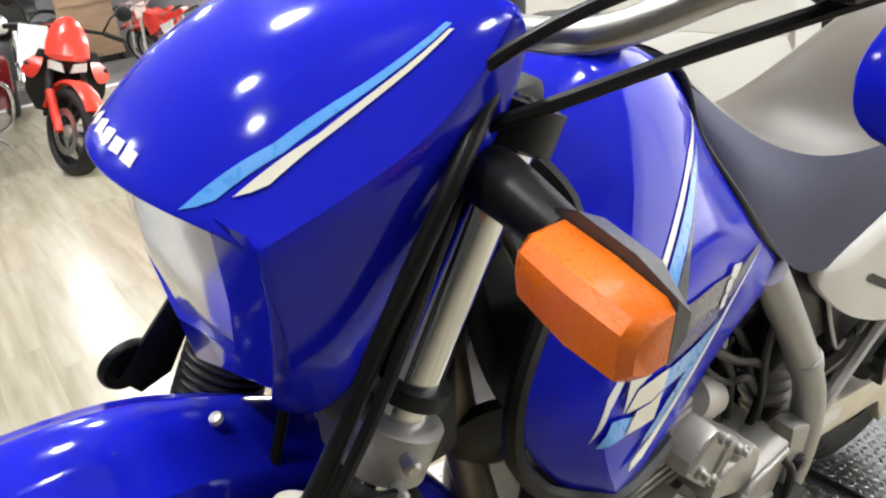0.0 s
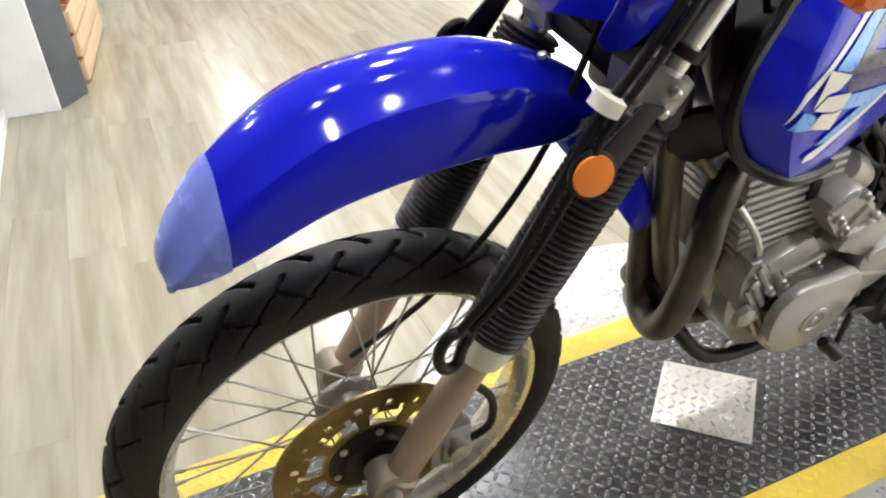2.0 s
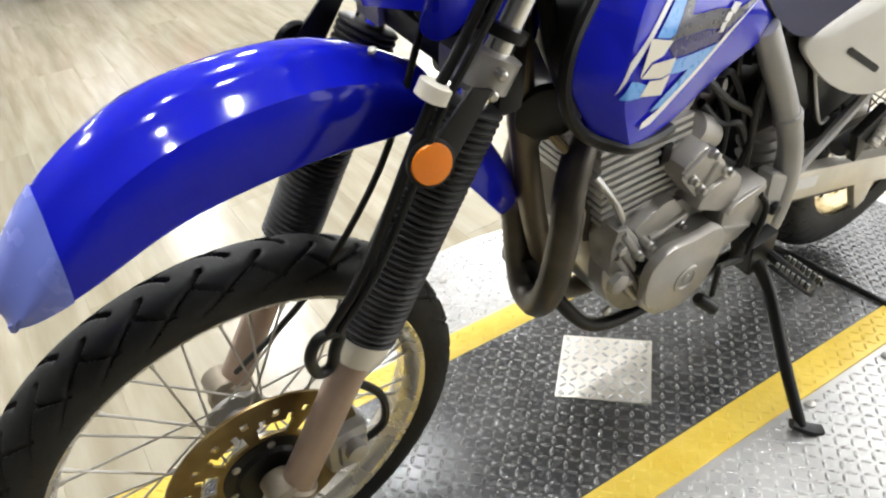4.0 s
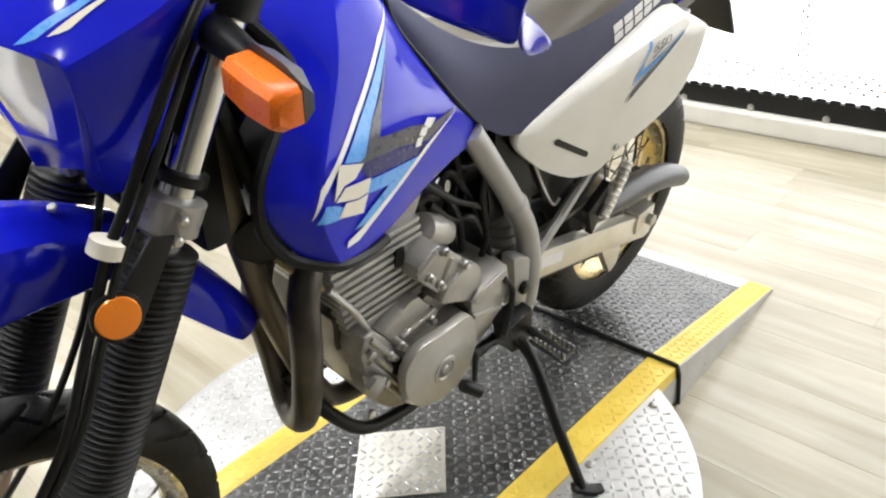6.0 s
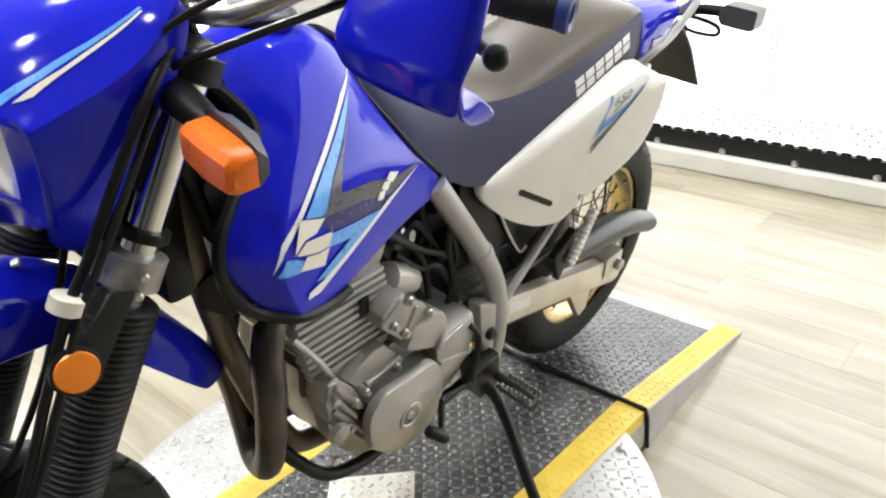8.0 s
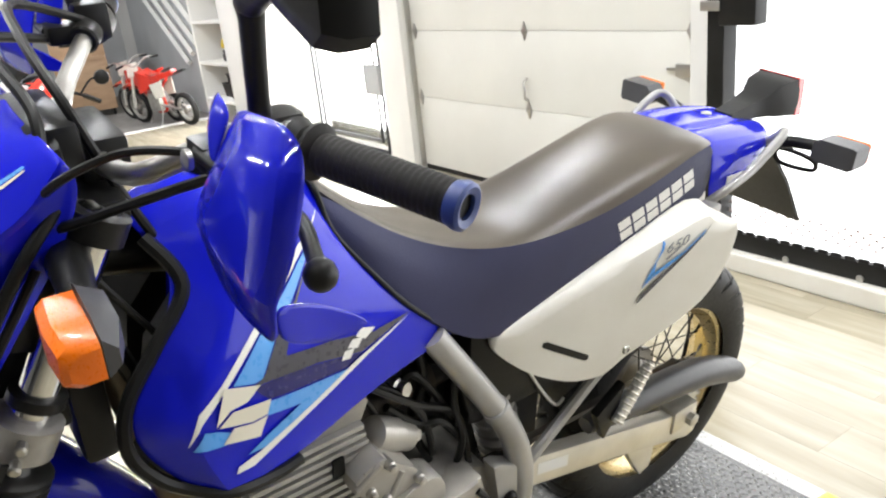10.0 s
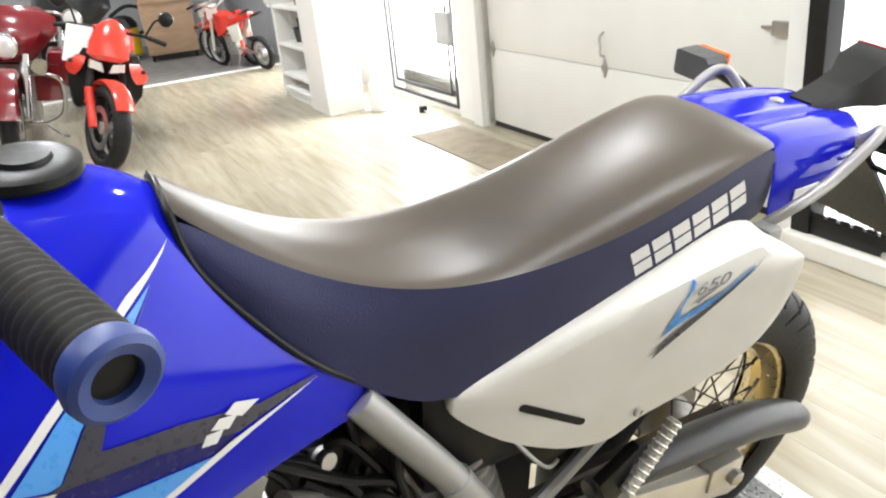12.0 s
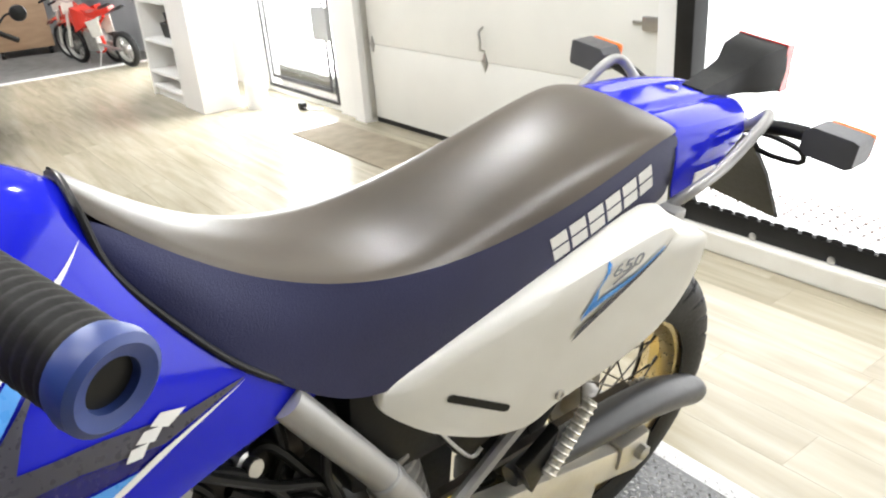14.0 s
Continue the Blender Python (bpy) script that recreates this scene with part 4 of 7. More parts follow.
# front indicators
for s in (1, -1):
    sec = []
    for x, y0, y1, z0, z1 in ((0.193, 0.356, 0.385, 1.066, 1.094), (0.199, 0.352, 0.385, 1.058, 1.098), (0.235, 0.349, 0.385, 1.050, 1.093), (0.266, 0.352, 0.385, 1.045, 1.086), (0.272, 0.358, 0.385, 1.049, 1.080)):
        sec.append([(s * x, y0, z0 + 0.007), (s * x, y0, (z0 + z1) / 2), (s * x, y0 + 0.001, z1 - 0.007), (s * x, y0 + 0.009, z1), (s * x, y1, z1), (s * x, y1, z0), (s * x, y0 + 0.012, z0)])
    ind = part("front_indicator", loft(sec, ring=True), AMBER, BIKE, "amber front indicator lens")
    sec = []
    for x, y1, z0, z1 in ((0.190, 0.398, 1.068, 1.098), (0.206, 0.408, 1.060, 1.103), (0.245, 0.408, 1.050, 1.096), (0.272, 0.398, 1.050, 1.084)):
        sec.append([(s * x, 0.386, z0 - 0.002), (s * x, y1, z0 + 0.008), (s * x, y1, z1 - 0.01), (s * x, 0.386, z1 + 0.003)])
    part("indicator_housing", loft(sec, ring=True), surface("dark_grey_plastic", (0.05, 0.05, 0.055), (0.08, 0.08, 0.085), 0.4) if s > 0 else bpy.data.materials["dark_grey_plastic"], ind)
    part("indicator_stalk", tube([(s * 0.11, 0.40, 1.09), (s * 0.15, 0.395, 1.088), (s * 0.194, 0.39, 1.083)], [0.022, 0.019, 0.015], 12), BLACK, ind)

# tank
T = [[(0, 0.475, 1.075), (0.055, 0.480, 1.065), (0.098, 0.512, 1.012), (0.138, 0.418, 0.915), (0.146, 0.410, 0.860), (0.158, 0.455, 0.790), (0.11, 0.46, 0.795)],
     [(0, 0.555, 1.108), (0.060, 0.580, 1.094), (0.104, 0.585, 1.028), (0.164, 0.494, 0.928), (0.178, 0.460, 0.862), (0.182, 0.495, 0.772), (0.12, 0.50, 0.772)],
     [(0, 0.625, 1.102), (0.058, 0.640, 1.085), (0.098, 0.645, 1.020), (0.150, 0.595, 0.930), (0.165, 0.580, 0.860), (0.160, 0.590, 0.752), (0.11, 0.61, 0.756)],
     [(0, 0.672, 1.082), (0.050, 0.678, 1.068), (0.083, 0.688, 1.005), (0.120, 0.695, 0.930), (0.128, 0.710, 0.862), (0.118, 0.735, 0.774), (0.08, 0.74, 0.778)],
     [(0, 0.700, 1.062), (0.042, 0.700, 1.050), (0.062, 0.712, 0.995), (0.088, 0.757, 0.925), (0.098, 0.805, 0.865), (0.094, 0.889, 0.783), (0.07, 0.88, 0.785)]]
tank = soften(part("fuel_tank", sheet(T, crease_cols=(5, 6), crease_rows=(0, 1, 4)), BLUE, BIKE, "glossy blue fuel tank with striped decals"), 3, 0.004)
edge = [(0.060, 0.488, 1.058), (0.098, 0.510, 1.010), (0.120, 0.465, 0.960), (0.138, 0.420, 0.912), (0.147, 0.410, 0.860), (0.152, 0.430, 0.815), (0.159, 0.457, 0.789), (0.176, 0.500, 0.770), (0.166, 0.56, 0.754), (0.158, 0.60, 0.752)]
for s in (1, -1):
    part("tank_trim", tube([(s * x, y - 0.004, z) for x, y, z in edge], 0.0085, 8), BLACK, tank)
    # solid black volume, added to darken the gap inside the tank shroud
    part("duct", loft([[(s * 0.134, 0.428, 0.91), (s * 0.142, 0.420, 0.86), (s * 0.148, 0.46, 0.795), (s * 0.094, 0.515, 1.0)], [(s * 0.03, 0.47, 0.92), (s * 0.03, 0.46, 0.86), (s * 0.03, 0.5, 0.79), (s * 0.03, 0.53, 0.99)]], ring=True), BLACK, tank)
part("seat_gasket", tube([(-0.042, 0.702, 1.051), (0, 0.702, 1.063), (0.042, 0.702, 1.051), (0.062, 0.714, 0.995), (0.087, 0.760, 0.925), (0.097, 0.808, 0.865), (0.093, 0.890, 0.785)], 0.0040, 8), BLACK, tank)
tt = surface_tree(tank)
# stripes on the tank side, in (rearward, up)
decal("decal_stripe", [(0.695, 1.034), (0.646, 1.013), (0.560, 0.951), (0.509, 0.910), (0.478, 0.890), (0.460, 0.853), (0.480, 0.878), (0.518, 0.907), (0.567, 0.946), (0.637, 0.998)], tt, DECAL_WHITE, tank)
decal("decal_stripe", [(0.668, 1.014), (0.640, 0.998), (0.567, 0.944), (0.522, 0.905), (0.548, 0.896), (0.558, 0.897), (0.584, 0.933), (0.621, 0.967)], tt, SKYBLUE, tank, 0.0029)
decal("decal_stripe", [(0.464, 0.849), (0.480, 0.868), (0.494, 0.862), (0.517, 0.848), (0.500, 0.840)], tt, SKYBLUE, tank, 0.0029)
decal("decal_stripe", [(0.670, 1.014), (0.622, 0.962), (0.586, 0.932), (0.560, 0.897), (0.541, 0.892), (0.570, 0.889), (0.635, 0.876), (0.710, 0.850), (0.790, 0.858), (0.803, 0.861), (0.734, 0.867), (0.712, 0.875), (0.660, 0.893), (0.620, 0.902), (0.594, 0.908), (0.610, 0.942), (0.645, 0.985)], tt, GREYDECAL, tank, 0.0024)
decal("decal_stripe", [(0.545, 0.890), (0.575, 0.887), (0.635, 0.874), (0.708, 0.849), (0.690, 0.839), (0.620, 0.854), (0.563, 0.866)], tt, DARKBLUE, tank)
decal("decal_stripe", [(0.561, 0.865), (0.625, 0.852), (0.690, 0.838), (0.628, 0.818), (0.573, 0.803), (0.524, 0.811), (0.560, 0.824), (0.604, 0.836), (0.556, 0.848)], tt, SKYBLUE, tank, 0.0029)
decal("decal_stripe", [(0.803, 0.859), (0.700, 0.845), (0.620, 0.825), (0.540, 0.806), (0.510, 0.803), (0.506, 0.795), (0.530, 0.792), (0.590, 0.809), (0.650, 0.824), (0.720, 0.842)], tt, DECAL_WHITE, tank, 0.0034)
# the emblem as three plain slanted bars
for o in ([(0.511, 0.908), (0.554, 0.892), (0.534, 0.880), (0.513, 0.880), (0.493, 0.868)], [(0.496, 0.866), (0.515, 0.877), (0.564, 0.868), (0.556, 0.851), (0.536, 0.852), (0.515, 0.859)], [(0.536, 0.850), (0.556, 0.849), (0.543, 0.827), (0.497, 0.843), (0.513, 0.857)]):
    decal("emblem", o, tt, CREAM, tank, 0.0040)
for o in ([(0.672, 0.858), (0.679, 0.868), (0.696, 0.864), (0.687, 0.853)], [(0.684, 0.870), (0.694, 0.877), (0.712, 0.871), (0.701, 0.861)], [(0.700, 0.878), (0.712, 0.884), (0.736, 0.873), (0.716, 0.866)]):
    decal("lettering_bar", o, tt, DECAL_WHITE, tank, 0.0036, cuts=2)
part("fuel_cap", lathe([(0, 0.044), (0.004, 0.047), (0.012, 0.046), (0.015, 0.040), (0.0155, 0.024), (0.020, 0.022), (0.021, 0.004)], (0, 0.602, 1.096), (0, 0.66, 2), 32), BLACK, tank, "black locking fuel cap")
# stripes on the cowl
ct = surface_tree(cowl)
decal("decal_stripe", [(0.073, 0.229), (0.080, 0.236), (0.086, 0.245), (0.096, 0.282), (0.102, 0.333), (0.107, 0.386), (0.104, 0.384), (0.098, 0.332), (0.090, 0.280)], ct, SKYBLUE, cowl, 0.0014, (0, 0, -1))
decal("decal_stripe", [(0.092, 0.252), (0.097, 0.260), (0.101, 0.269), (0.105, 0.311), (0.108, 0.354), (0.110, 0.385), (0.108, 0.383), (0.105, 0.349), (0.101, 0.300)], ct, CREAM, cowl, 0.0018, (0, 0, -1))
for k in range(6):
    x = -0.066 + 0.0165 * k
    y = 0.220 + 0.022 * (x / 0.1) ** 2
    decal("lettering_bar", [(x, y), (x + 0.013, y + 0.001), (x + 0.013, y + 0.0075), (x, y + 0.0065)], ct, CREAM, cowl, 0.0014, (0, 0, -1), cuts=2)

# seat
ST = [(0.70, 1.070, 0.040, 1.052, 0.052, 1.0), (0.76, 1.012, 0.058, 1.000, 0.088, 0.918), (0.83, 0.958, 0.072, 0.950, 0.100, 0.838), (0.92, 0.921, 0.088, 0.912, 0.106, 0.755), (1.02, 0.906, 0.102, 0.897, 0.112, 0.750),
      (1.12, 0.926, 0.112, 0.903, 0.117, 0.775), (1.22, 0.948, 0.118, 0.919, 0.121, 0.812), (1.32, 0.970, 0.119, 0.944, 0.121, 0.845), (1.42, 0.982, 0.114, 0.969, 0.117, 0.868), (1.458, 0.974, 0.106, 0.962, 0.108, 0.864)]
rt, rs = [], []
for y, zt, xs, zs, xb, zb in ST:
    rt.append([(0, y, zt), (xs * 0.5, y, zt - 0.003), (xs * 0.85, y, zt * 0.55 + zs * 0.45), (xs, y, zs)])
    rs.append([(xs, y, zs), (xs * 0.4 + xb * 0.6 + 0.004, y, zs * 0.6 + zb * 0.4), (xb, y, zb)])
seat = soften(part("seat", sheet(rt, crease_rows=(0, 9)), SEAT_TOP, BIKE, "worn grey-black vinyl seat top"), 3)
for s in (1, -1):
    soften(part("seat_side", sheet([[(s * p[0], p[1], p[2]) for p in r] for r in rs], mirror=False, crease_rows=(0, 9)), NAVY, seat, "navy vinyl seat side"), 3)
soften(part("seat_back", sheet([[(0, 1.458, 0.974), (0.053, 1.458, 0.971), (0.090, 1.458, 0.9686), (0.106, 1.458, 0.962)], [(0, 1.468, 0.87), (0.055, 1.466, 0.87), (0.09, 1.462, 0.866), (0.108, 1.458, 0.864)]]), NAVY, seat), 2)
stree = surface_tree([c for c in seat.children if c.name.startswith("seat_side")][0])
# worn white letters as plain bars, rising along the seat
for k in range(6):
    u0, u1 = (k + 0.06) / 6, (k + 0.90) / 6
    for v0, v1 in ((0.0, 0.46), (0.54, 1.0)):
        o = [(1.214 + 0.190 * u - 0.013 * v, 0.850 + 0.053 * u + 0.036 * v) for u, v in ((u0, v0), (u1, v0), (u1, v1), (u0, v1))]
        decal("lettering_bar", o, stree, DECAL_WHITE, seat, 0.0014, cuts=3)

# side panels


def panel_x(y, z):
    return 0.130 + 0.175 * (y - 1.048)


PO = [(0.106, 0.957, 0.746), (0.111, 0.966, 0.720), (0.125, 1.025, 0.665), (0.138, 1.10, 0.622), (0.148, 1.155, 0.609), (0.153, 1.190, 0.611), (0.160, 1.230, 0.635), (0.175, 1.312, 0.666), (0.187, 1.386, 0.705), (0.194, 1.428, 0.765),
      (0.197, 1.440, 0.838), (0.190, 1.430, 0.855), (0.160, 1.395, 0.878), (0.142, 1.372, 0.888), (0.136, 1.26, 0.857), (0.131, 1.139, 0.819), (0.119, 1.03, 0.781), (0.108, 0.969, 0.758)]
PO = [tuple(q) for q in smooth_path(PO, 3, True)]
for s in (1, -1):
    c = (1.21, 0.742)
    rings = []
    for f, dx, flat in ((0.985, -0.016, 0), (1.0, -0.010, 0), (1.003, -0.003, 0), (0.997, 0.0, 0.0), (0.97, 0.0, 0.42), (0.92, 0.0, 0.85), (0.80, 0.001, 1), (0.5, 0.001, 1), (0.25, 0.001, 1)):
        rings.append([(s * (x * (1 - flat) + panel_x(c[0] + (y - c[0]) * f, 0) * flat + dx), c[0] + (y - c[0]) * f, c[1] + (z - c[1]) * f) for x, y, z in PO])
    pan = part("side_panel", loft(rings, ring=True), WHITE_PLASTIC, BIKE, "cream-white side panel with blue swoosh decal")
    if s > 0:
        ptree = surface_tree(pan)
        decal("panel_slot", [(1.044, 0.712), (1.130, 0.658), (1.137, 0.657), (1.140, 0.663), (1.137, 0.668), (1.051, 0.722), (1.045, 0.722), (1.042, 0.717)], ptree, BLACK, pan, 0.001, cuts=2)
        decal("swoosh", [(1.233, 0.774), (1.271, 0.853), (1.274, 0.849), (1.257, 0.818), (1.256, 0.800), (1.252, 0.790)], ptree, SKYBLUE, pan, 0.0020, cuts=6)
        decal("swoosh", [(1.236, 0.778), (1.257, 0.801), (1.318, 0.828), (1.356, 0.858), (1.357, 0.855), (1.323, 0.822), (1.290, 0.807), (1.254, 0.790)], ptree, SKYBLUE, pan, 0.0026, cuts=8)
        decal("swoosh", [(1.223, 0.744), (1.231, 0.761), (1.289, 0.805), (1.319, 0.8255), (1.372, 0.866), (1.323, 0.8215), (1.293, 0.798)], ptree, GREYDECAL, pan, 0.0032, cuts=8)
        decal("lettering_bar", [(1.276, 0.820), (1.309, 0.842), (1.311, 0.839), (1.279, 0.817)], ptree, PALEDECAL, pan, 0.0020, cuts=3)
        part("panel_screw", lathe([(0, 0.009), (0.003, 0.008), (0.004, 0.005), (0.002, 0.004)], (panel_x(1.222, 0) + 0.0005, 1.222, 0.650), (1, 1.222, 0.650), 14), STEEL, pan)
        fc = bpy.data.curves.new("number", 'FONT')
        fc.body, fc.size, fc.extrude, fc.shear = "650", 0.027, 0.0004, 0.25
        tx = new("number", fc)
        tx.parent = pan
        h0, h1, h2 = (ptree.ray_cast(Vector((1, y, z)), Vector((-1, 0, 0)))[0].x for y, z in ((1.272, 0.828), (1.336, 0.856), (1.269, 0.842)))
        tx.matrix_local = Matrix.Translation((h0 + 0.0030, 1.272, 0.830)) @ Matrix((((h1 - h0) / 0.0698, (h2 - h0) / 0.0143, 1), (1.12, -0.25, 0), (0.49, 0.95, 0))).to_4x4()
        fc.materials.append(PALEDECAL)

# tail
TS = [[(0, 1.45, 0.975), (0.030, 1.45, 0.975), (0.040, 1.45, 0.969), (0.060, 1.45, 0.972), (0.095, 1.45, 0.966), (0.118, 1.45, 0.940), (0.124, 1.435, 0.850)],
      [(0, 1.53, 0.971), (0.030, 1.53, 0.971), (0.040, 1.53, 0.963), (0.062, 1.53, 0.968), (0.102, 1.53, 0.961), (0.125, 1.53, 0.930), (0.124, 1.49, 0.860)],
      [(0, 1.60, 0.964), (0.030, 1.60, 0.964), (0.040, 1.60, 0.957), (0.060, 1.60, 0.961), (0.102, 1.60, 0.953), (0.123, 1.60, 0.925), (0.121, 1.565, 0.893)],
      [(0, 1.665, 0.955), (0.028, 1.665, 0.955), (0.037, 1.665, 0.950), (0.055, 1.665, 0.952), (0.090, 1.66, 0.944), (0.107, 1.655, 0.922), (0.104, 1.63, 0.905)],
      [(0, 1.71, 0.940), (0.024, 1.71, 0.940), (0.032, 1.71, 0.937), (0.046, 1.708, 0.938), (0.068, 1.70, 0.930), (0.078, 1.695, 0.915), (0.076, 1.68, 0.902)]]
tail = soften(part("rear_mudguard", sheet(TS, crease_cols=(1, 2, 3)), BLUE, BIKE, "glossy blue rear mudguard with ribs"), 2, 0.004)
part("tail_bolt", lathe([(0, 0.011), (0.004, 0.010), (0.006, 0.005)], (0, 1.581, 0.964), (0, 1.60, 2), 16), STEEL, tail)
for s in (1, -1):
    part("warning_sticker", box(s * 0.1255 - 0.001, s * 0.1255 + 0.001, 1.492, 1.540, 0.874, 0.898), PAPER, tail)
    part("grab_rail", tube([(s * 0.128, 1.442, 0.862), (s * 0.146, 1.460, 0.888), (s * 0.150, 1.50, 0.903), (s * 0.150, 1.535, 0.917), (s * 0.150, 1.60, 0.955), (s * 0.140, 1.628, 0.962), (s * 0.118, 1.640, 0.940), (s * 0.100, 1.640, 0.925)], 0.0085, 10), FRAME, BIKE, "silver grab rail")
    part("rail_mount", box(s * 0.138 - 0.016, s * 0.138 + 0.016, 1.418, 1.445, 0.845, 0.868, 0.004), FRAME, BIKE)
tl = loft([[(0.012 + x * w, y, z) for x, z in ((-1, z0), (-0.86, z1), (0.86, z1), (1, z0 + (z1 - z0) * 0.5), (1, z0))] for y, w, z0, z1 in ((1.62, 0.022, 0.945, 0.964), (1.68, 0.027, 0.946, 0.975), (1.72, 0.033, 0.944, 0.984), (1.745, 0.044, 0.942, 1.004), (1.80, 0.052, 0.938, 1.012))], ring=True)
tlo = part("tail_light", tl, BLACK, BIKE, "black tail light housing with red lens")
part("tail_lens", loft([[(0.012 + x * w, y, z) for x, z in ((-1, z0), (-0.86, z1), (0.86, z1), (1, z0))] for y, w, z0, z1 in ((1.797, 0.0535, 0.936, 1.014), (1.822, 0.052, 0.934, 1.009), (1.828, 0.044, 0.942, 1.002))], ring=True), REDLENS, tlo)
for s in (1, -1):
    ri = part("rear_indicator", loft([[(s * x, y, z) for y, z in ((1.645 + k, 0.938 - h), (1.690 + k, 0.938 - h), (1.697 + k, 0.938), (1.690 + k, 0.938 + h), (1.645 + k, 0.938 + h))] for x, k, h in ((0.190, 0.0, 0.013), (0.200, 0.0, 0.022), (0.262, 0.0, 0.022), (0.269, 0.003, 0.018))], ring=True),
              bpy.data.materials["dark_grey_plastic"], BIKE, "dark indicator with amber lens")
    part("indicator_lens", box(s * 0.233 - 0.034, s * 0.233 + 0.034, 1.6985, 1.711, 0.918, 0.958, 0.006), AMBER, ri)
    part("indicator_stalk", tube([(s * 0.08, 1.66, 0.915), (s * 0.14, 1.665, 0.932), (s * 0.186, 1.668, 0.938)], 0.012, 10), BLACK, ri)
flap = loft([[(-w, y, z), (w, y, z), (w, y + 0.006, z + 0.004), (-w, y + 0.006, z + 0.004)] for y, z, w in ((1.66, 0.905, 0.07), (1.72, 0.87, 0.082), (1.775, 0.80, 0.095), (1.855, 0.69, 0.10))], ring=True)
part("plate_holder", flap, BLACK, BIKE, "black plastic plate holder")
part("plate_bracket", tube([(0.10, 1.70, 0.900), (0.165, 1.71, 0.893), (0.165, 1.72, 0.868), (0.10, 1.71, 0.868)], 0.005, 6, closed=True, steps=3), BLACK, BIKE)

# frame
for s in (1, -1):
    X = 0.122 * s
    part("frame_rail", tube([(s * 0.096, 0.845, 0.800), (s * 0.102, 0.880, 0.745), (s * 0.112, 0.948, 0.640), (s * 0.119, 1.000, 0.545), (s * 0.121, 1.022, 0.455), (s * 0.121, 1.022, 0.36), (s * 0.118, 1.005, 0.275)], [0.019, 0.020, 0.020, 0.021, 0.024, 0.024, 0.018], 14, flat=1.1), FRAME, BIKE, "silver-painted steel frame rail")
    part("frame_plate", plate([(0.947, 0.509), (0.964, 0.508), (1.017, 0.477), (1.042, 0.443), (1.046, 0.382), (1.031, 0.275), (0.994, 0.288), (0.970, 0.383)], s * 0.104, s * 0.137, 0.007), FRAME, BIKE)
    part("frame_bolt", lathe([(0, 0.014), (0.008, 0.014), (0.012, 0.010)], (s * 0.137, 0.986, 0.421), (s, 0.986, 0.421), 8), BLACK, BIKE)
    part("rail_collar", lathe([(-0.012, 0.0225), (-0.010, 0.0245), (0.010, 0.0245), (0.012, 0.0225)], (s * 0.115, 0.965, 0.612), (s * 0.12, 1.005, 0.53), 18), FRAME, BIKE)
    part("subframe_tube", tube([(X, 1.03, 0.45), (X * 0.98, 1.23, 0.60), (X * 0.95, 1.43, 0.75)], 0.011, 8), FRAME, BIKE)
# tube colour darkened to hold the shade of the gap behind the fork
part("down_tube", tube([(0.02, 0.42, 1.03), (0.025, 0.43, 0.90), (0.03, 0.455, 0.72), (0.03, 0.495, 0.55), (0.03, 0.54, 0.42), (0.02, 0.60, 0.33), (0, 0.75, 0.275)], 0.02, 12), surface("aged_shaded_frame_paint", (0.10, 0.08, 0.055), (0.18, 0.15, 0.105), 0.4, 0.5), BIKE, "aged bronze-grey frame down tube, darkened as if in shade")
for s in (1, -1):
    part("cradle_tube", tube([(s * 0.02, 0.50, 0.46), (s * 0.07, 0.54, 0.37), (s * 0.095, 0.61, 0.295), (s * 0.10, 0.75, 0.275), (s * 0.10, 0.99, 0.28)], 0.013, 10), BLACK, BIKE)
part("backbone", tube([(0, 0.44, 1.03), (0, 0.60, 0.98), (0, 0.85, 0.83), (0, 1.02, 0.76)], 0.03, 12), BLACK, BIKE)
part("airbox", box(-0.085, 0.085, 0.93, 1.32, 0.56, 0.80, 0.025), BLACK, BIKE)
part("inner_box", box(-0.07, 0.02, 0.79, 0.94, 0.53, 0.80, 0.012), BLACK, BIKE, "black box and wiring behind the cylinder")
part("carburettor", lathe([(0, 0.03), (0.02, 0.036), (0.05, 0.036), (0.055, 0.028), (0.10, 0.028), (0.105, 0.034), (0.14, 0.034)], (0.03, 0.74, 0.66), (0.03, 0.98, 0.69), 20), EXHAUST, BIKE)
for y, z, r in ((0.80, 0.70, 0.016), (0.85, 0.655, 0.013), (0.88, 0.72, 0.012), (0.82, 0.60, 0.014)):
    part("connector", lathe([(0, r), (0.02, r), (0.022, r * 0.7), (0.035, r * 0.7)], (0.05, y, z), (1, y + 0.3, z + 0.2), 12), STEEL if r > 0.0135 else BLACK, BIKE)
for x, pts in ((0.07, [(0.76, 0.74), (0.80, 0.70), (0.83, 0.72), (0.87, 0.66), (0.90, 0.60)]), (0.08, [(0.78, 0.68), (0.83, 0.63), (0.87, 0.62), (0.92, 0.55)]), (0.065, [(0.84, 0.77), (0.85, 0.70), (0.83, 0.62), (0.86, 0.53)]), (0.075, [(0.88, 0.75), (0.91, 0.68), (0.94, 0.60)])):
    part("hose", tube([(x + 0.01 * math.sin(30 * y), y, z) for y, z in pts], 0.0075, 8), BLACK, BIKE)
part("carburettor_top", lathe([(0, 0.026), (0.05, 0.03), (0.06, 0.02)], (0.02, 0.81, 0.67), (0.02, 0.80, 0.9), 18), BLACK, BIKE)
part("intake_rubber", tube([(0.02, 0.88, 0.68), (0.02, 0.95, 0.69)], 0.04, 16, smooth=False), BLACK, BIKE)
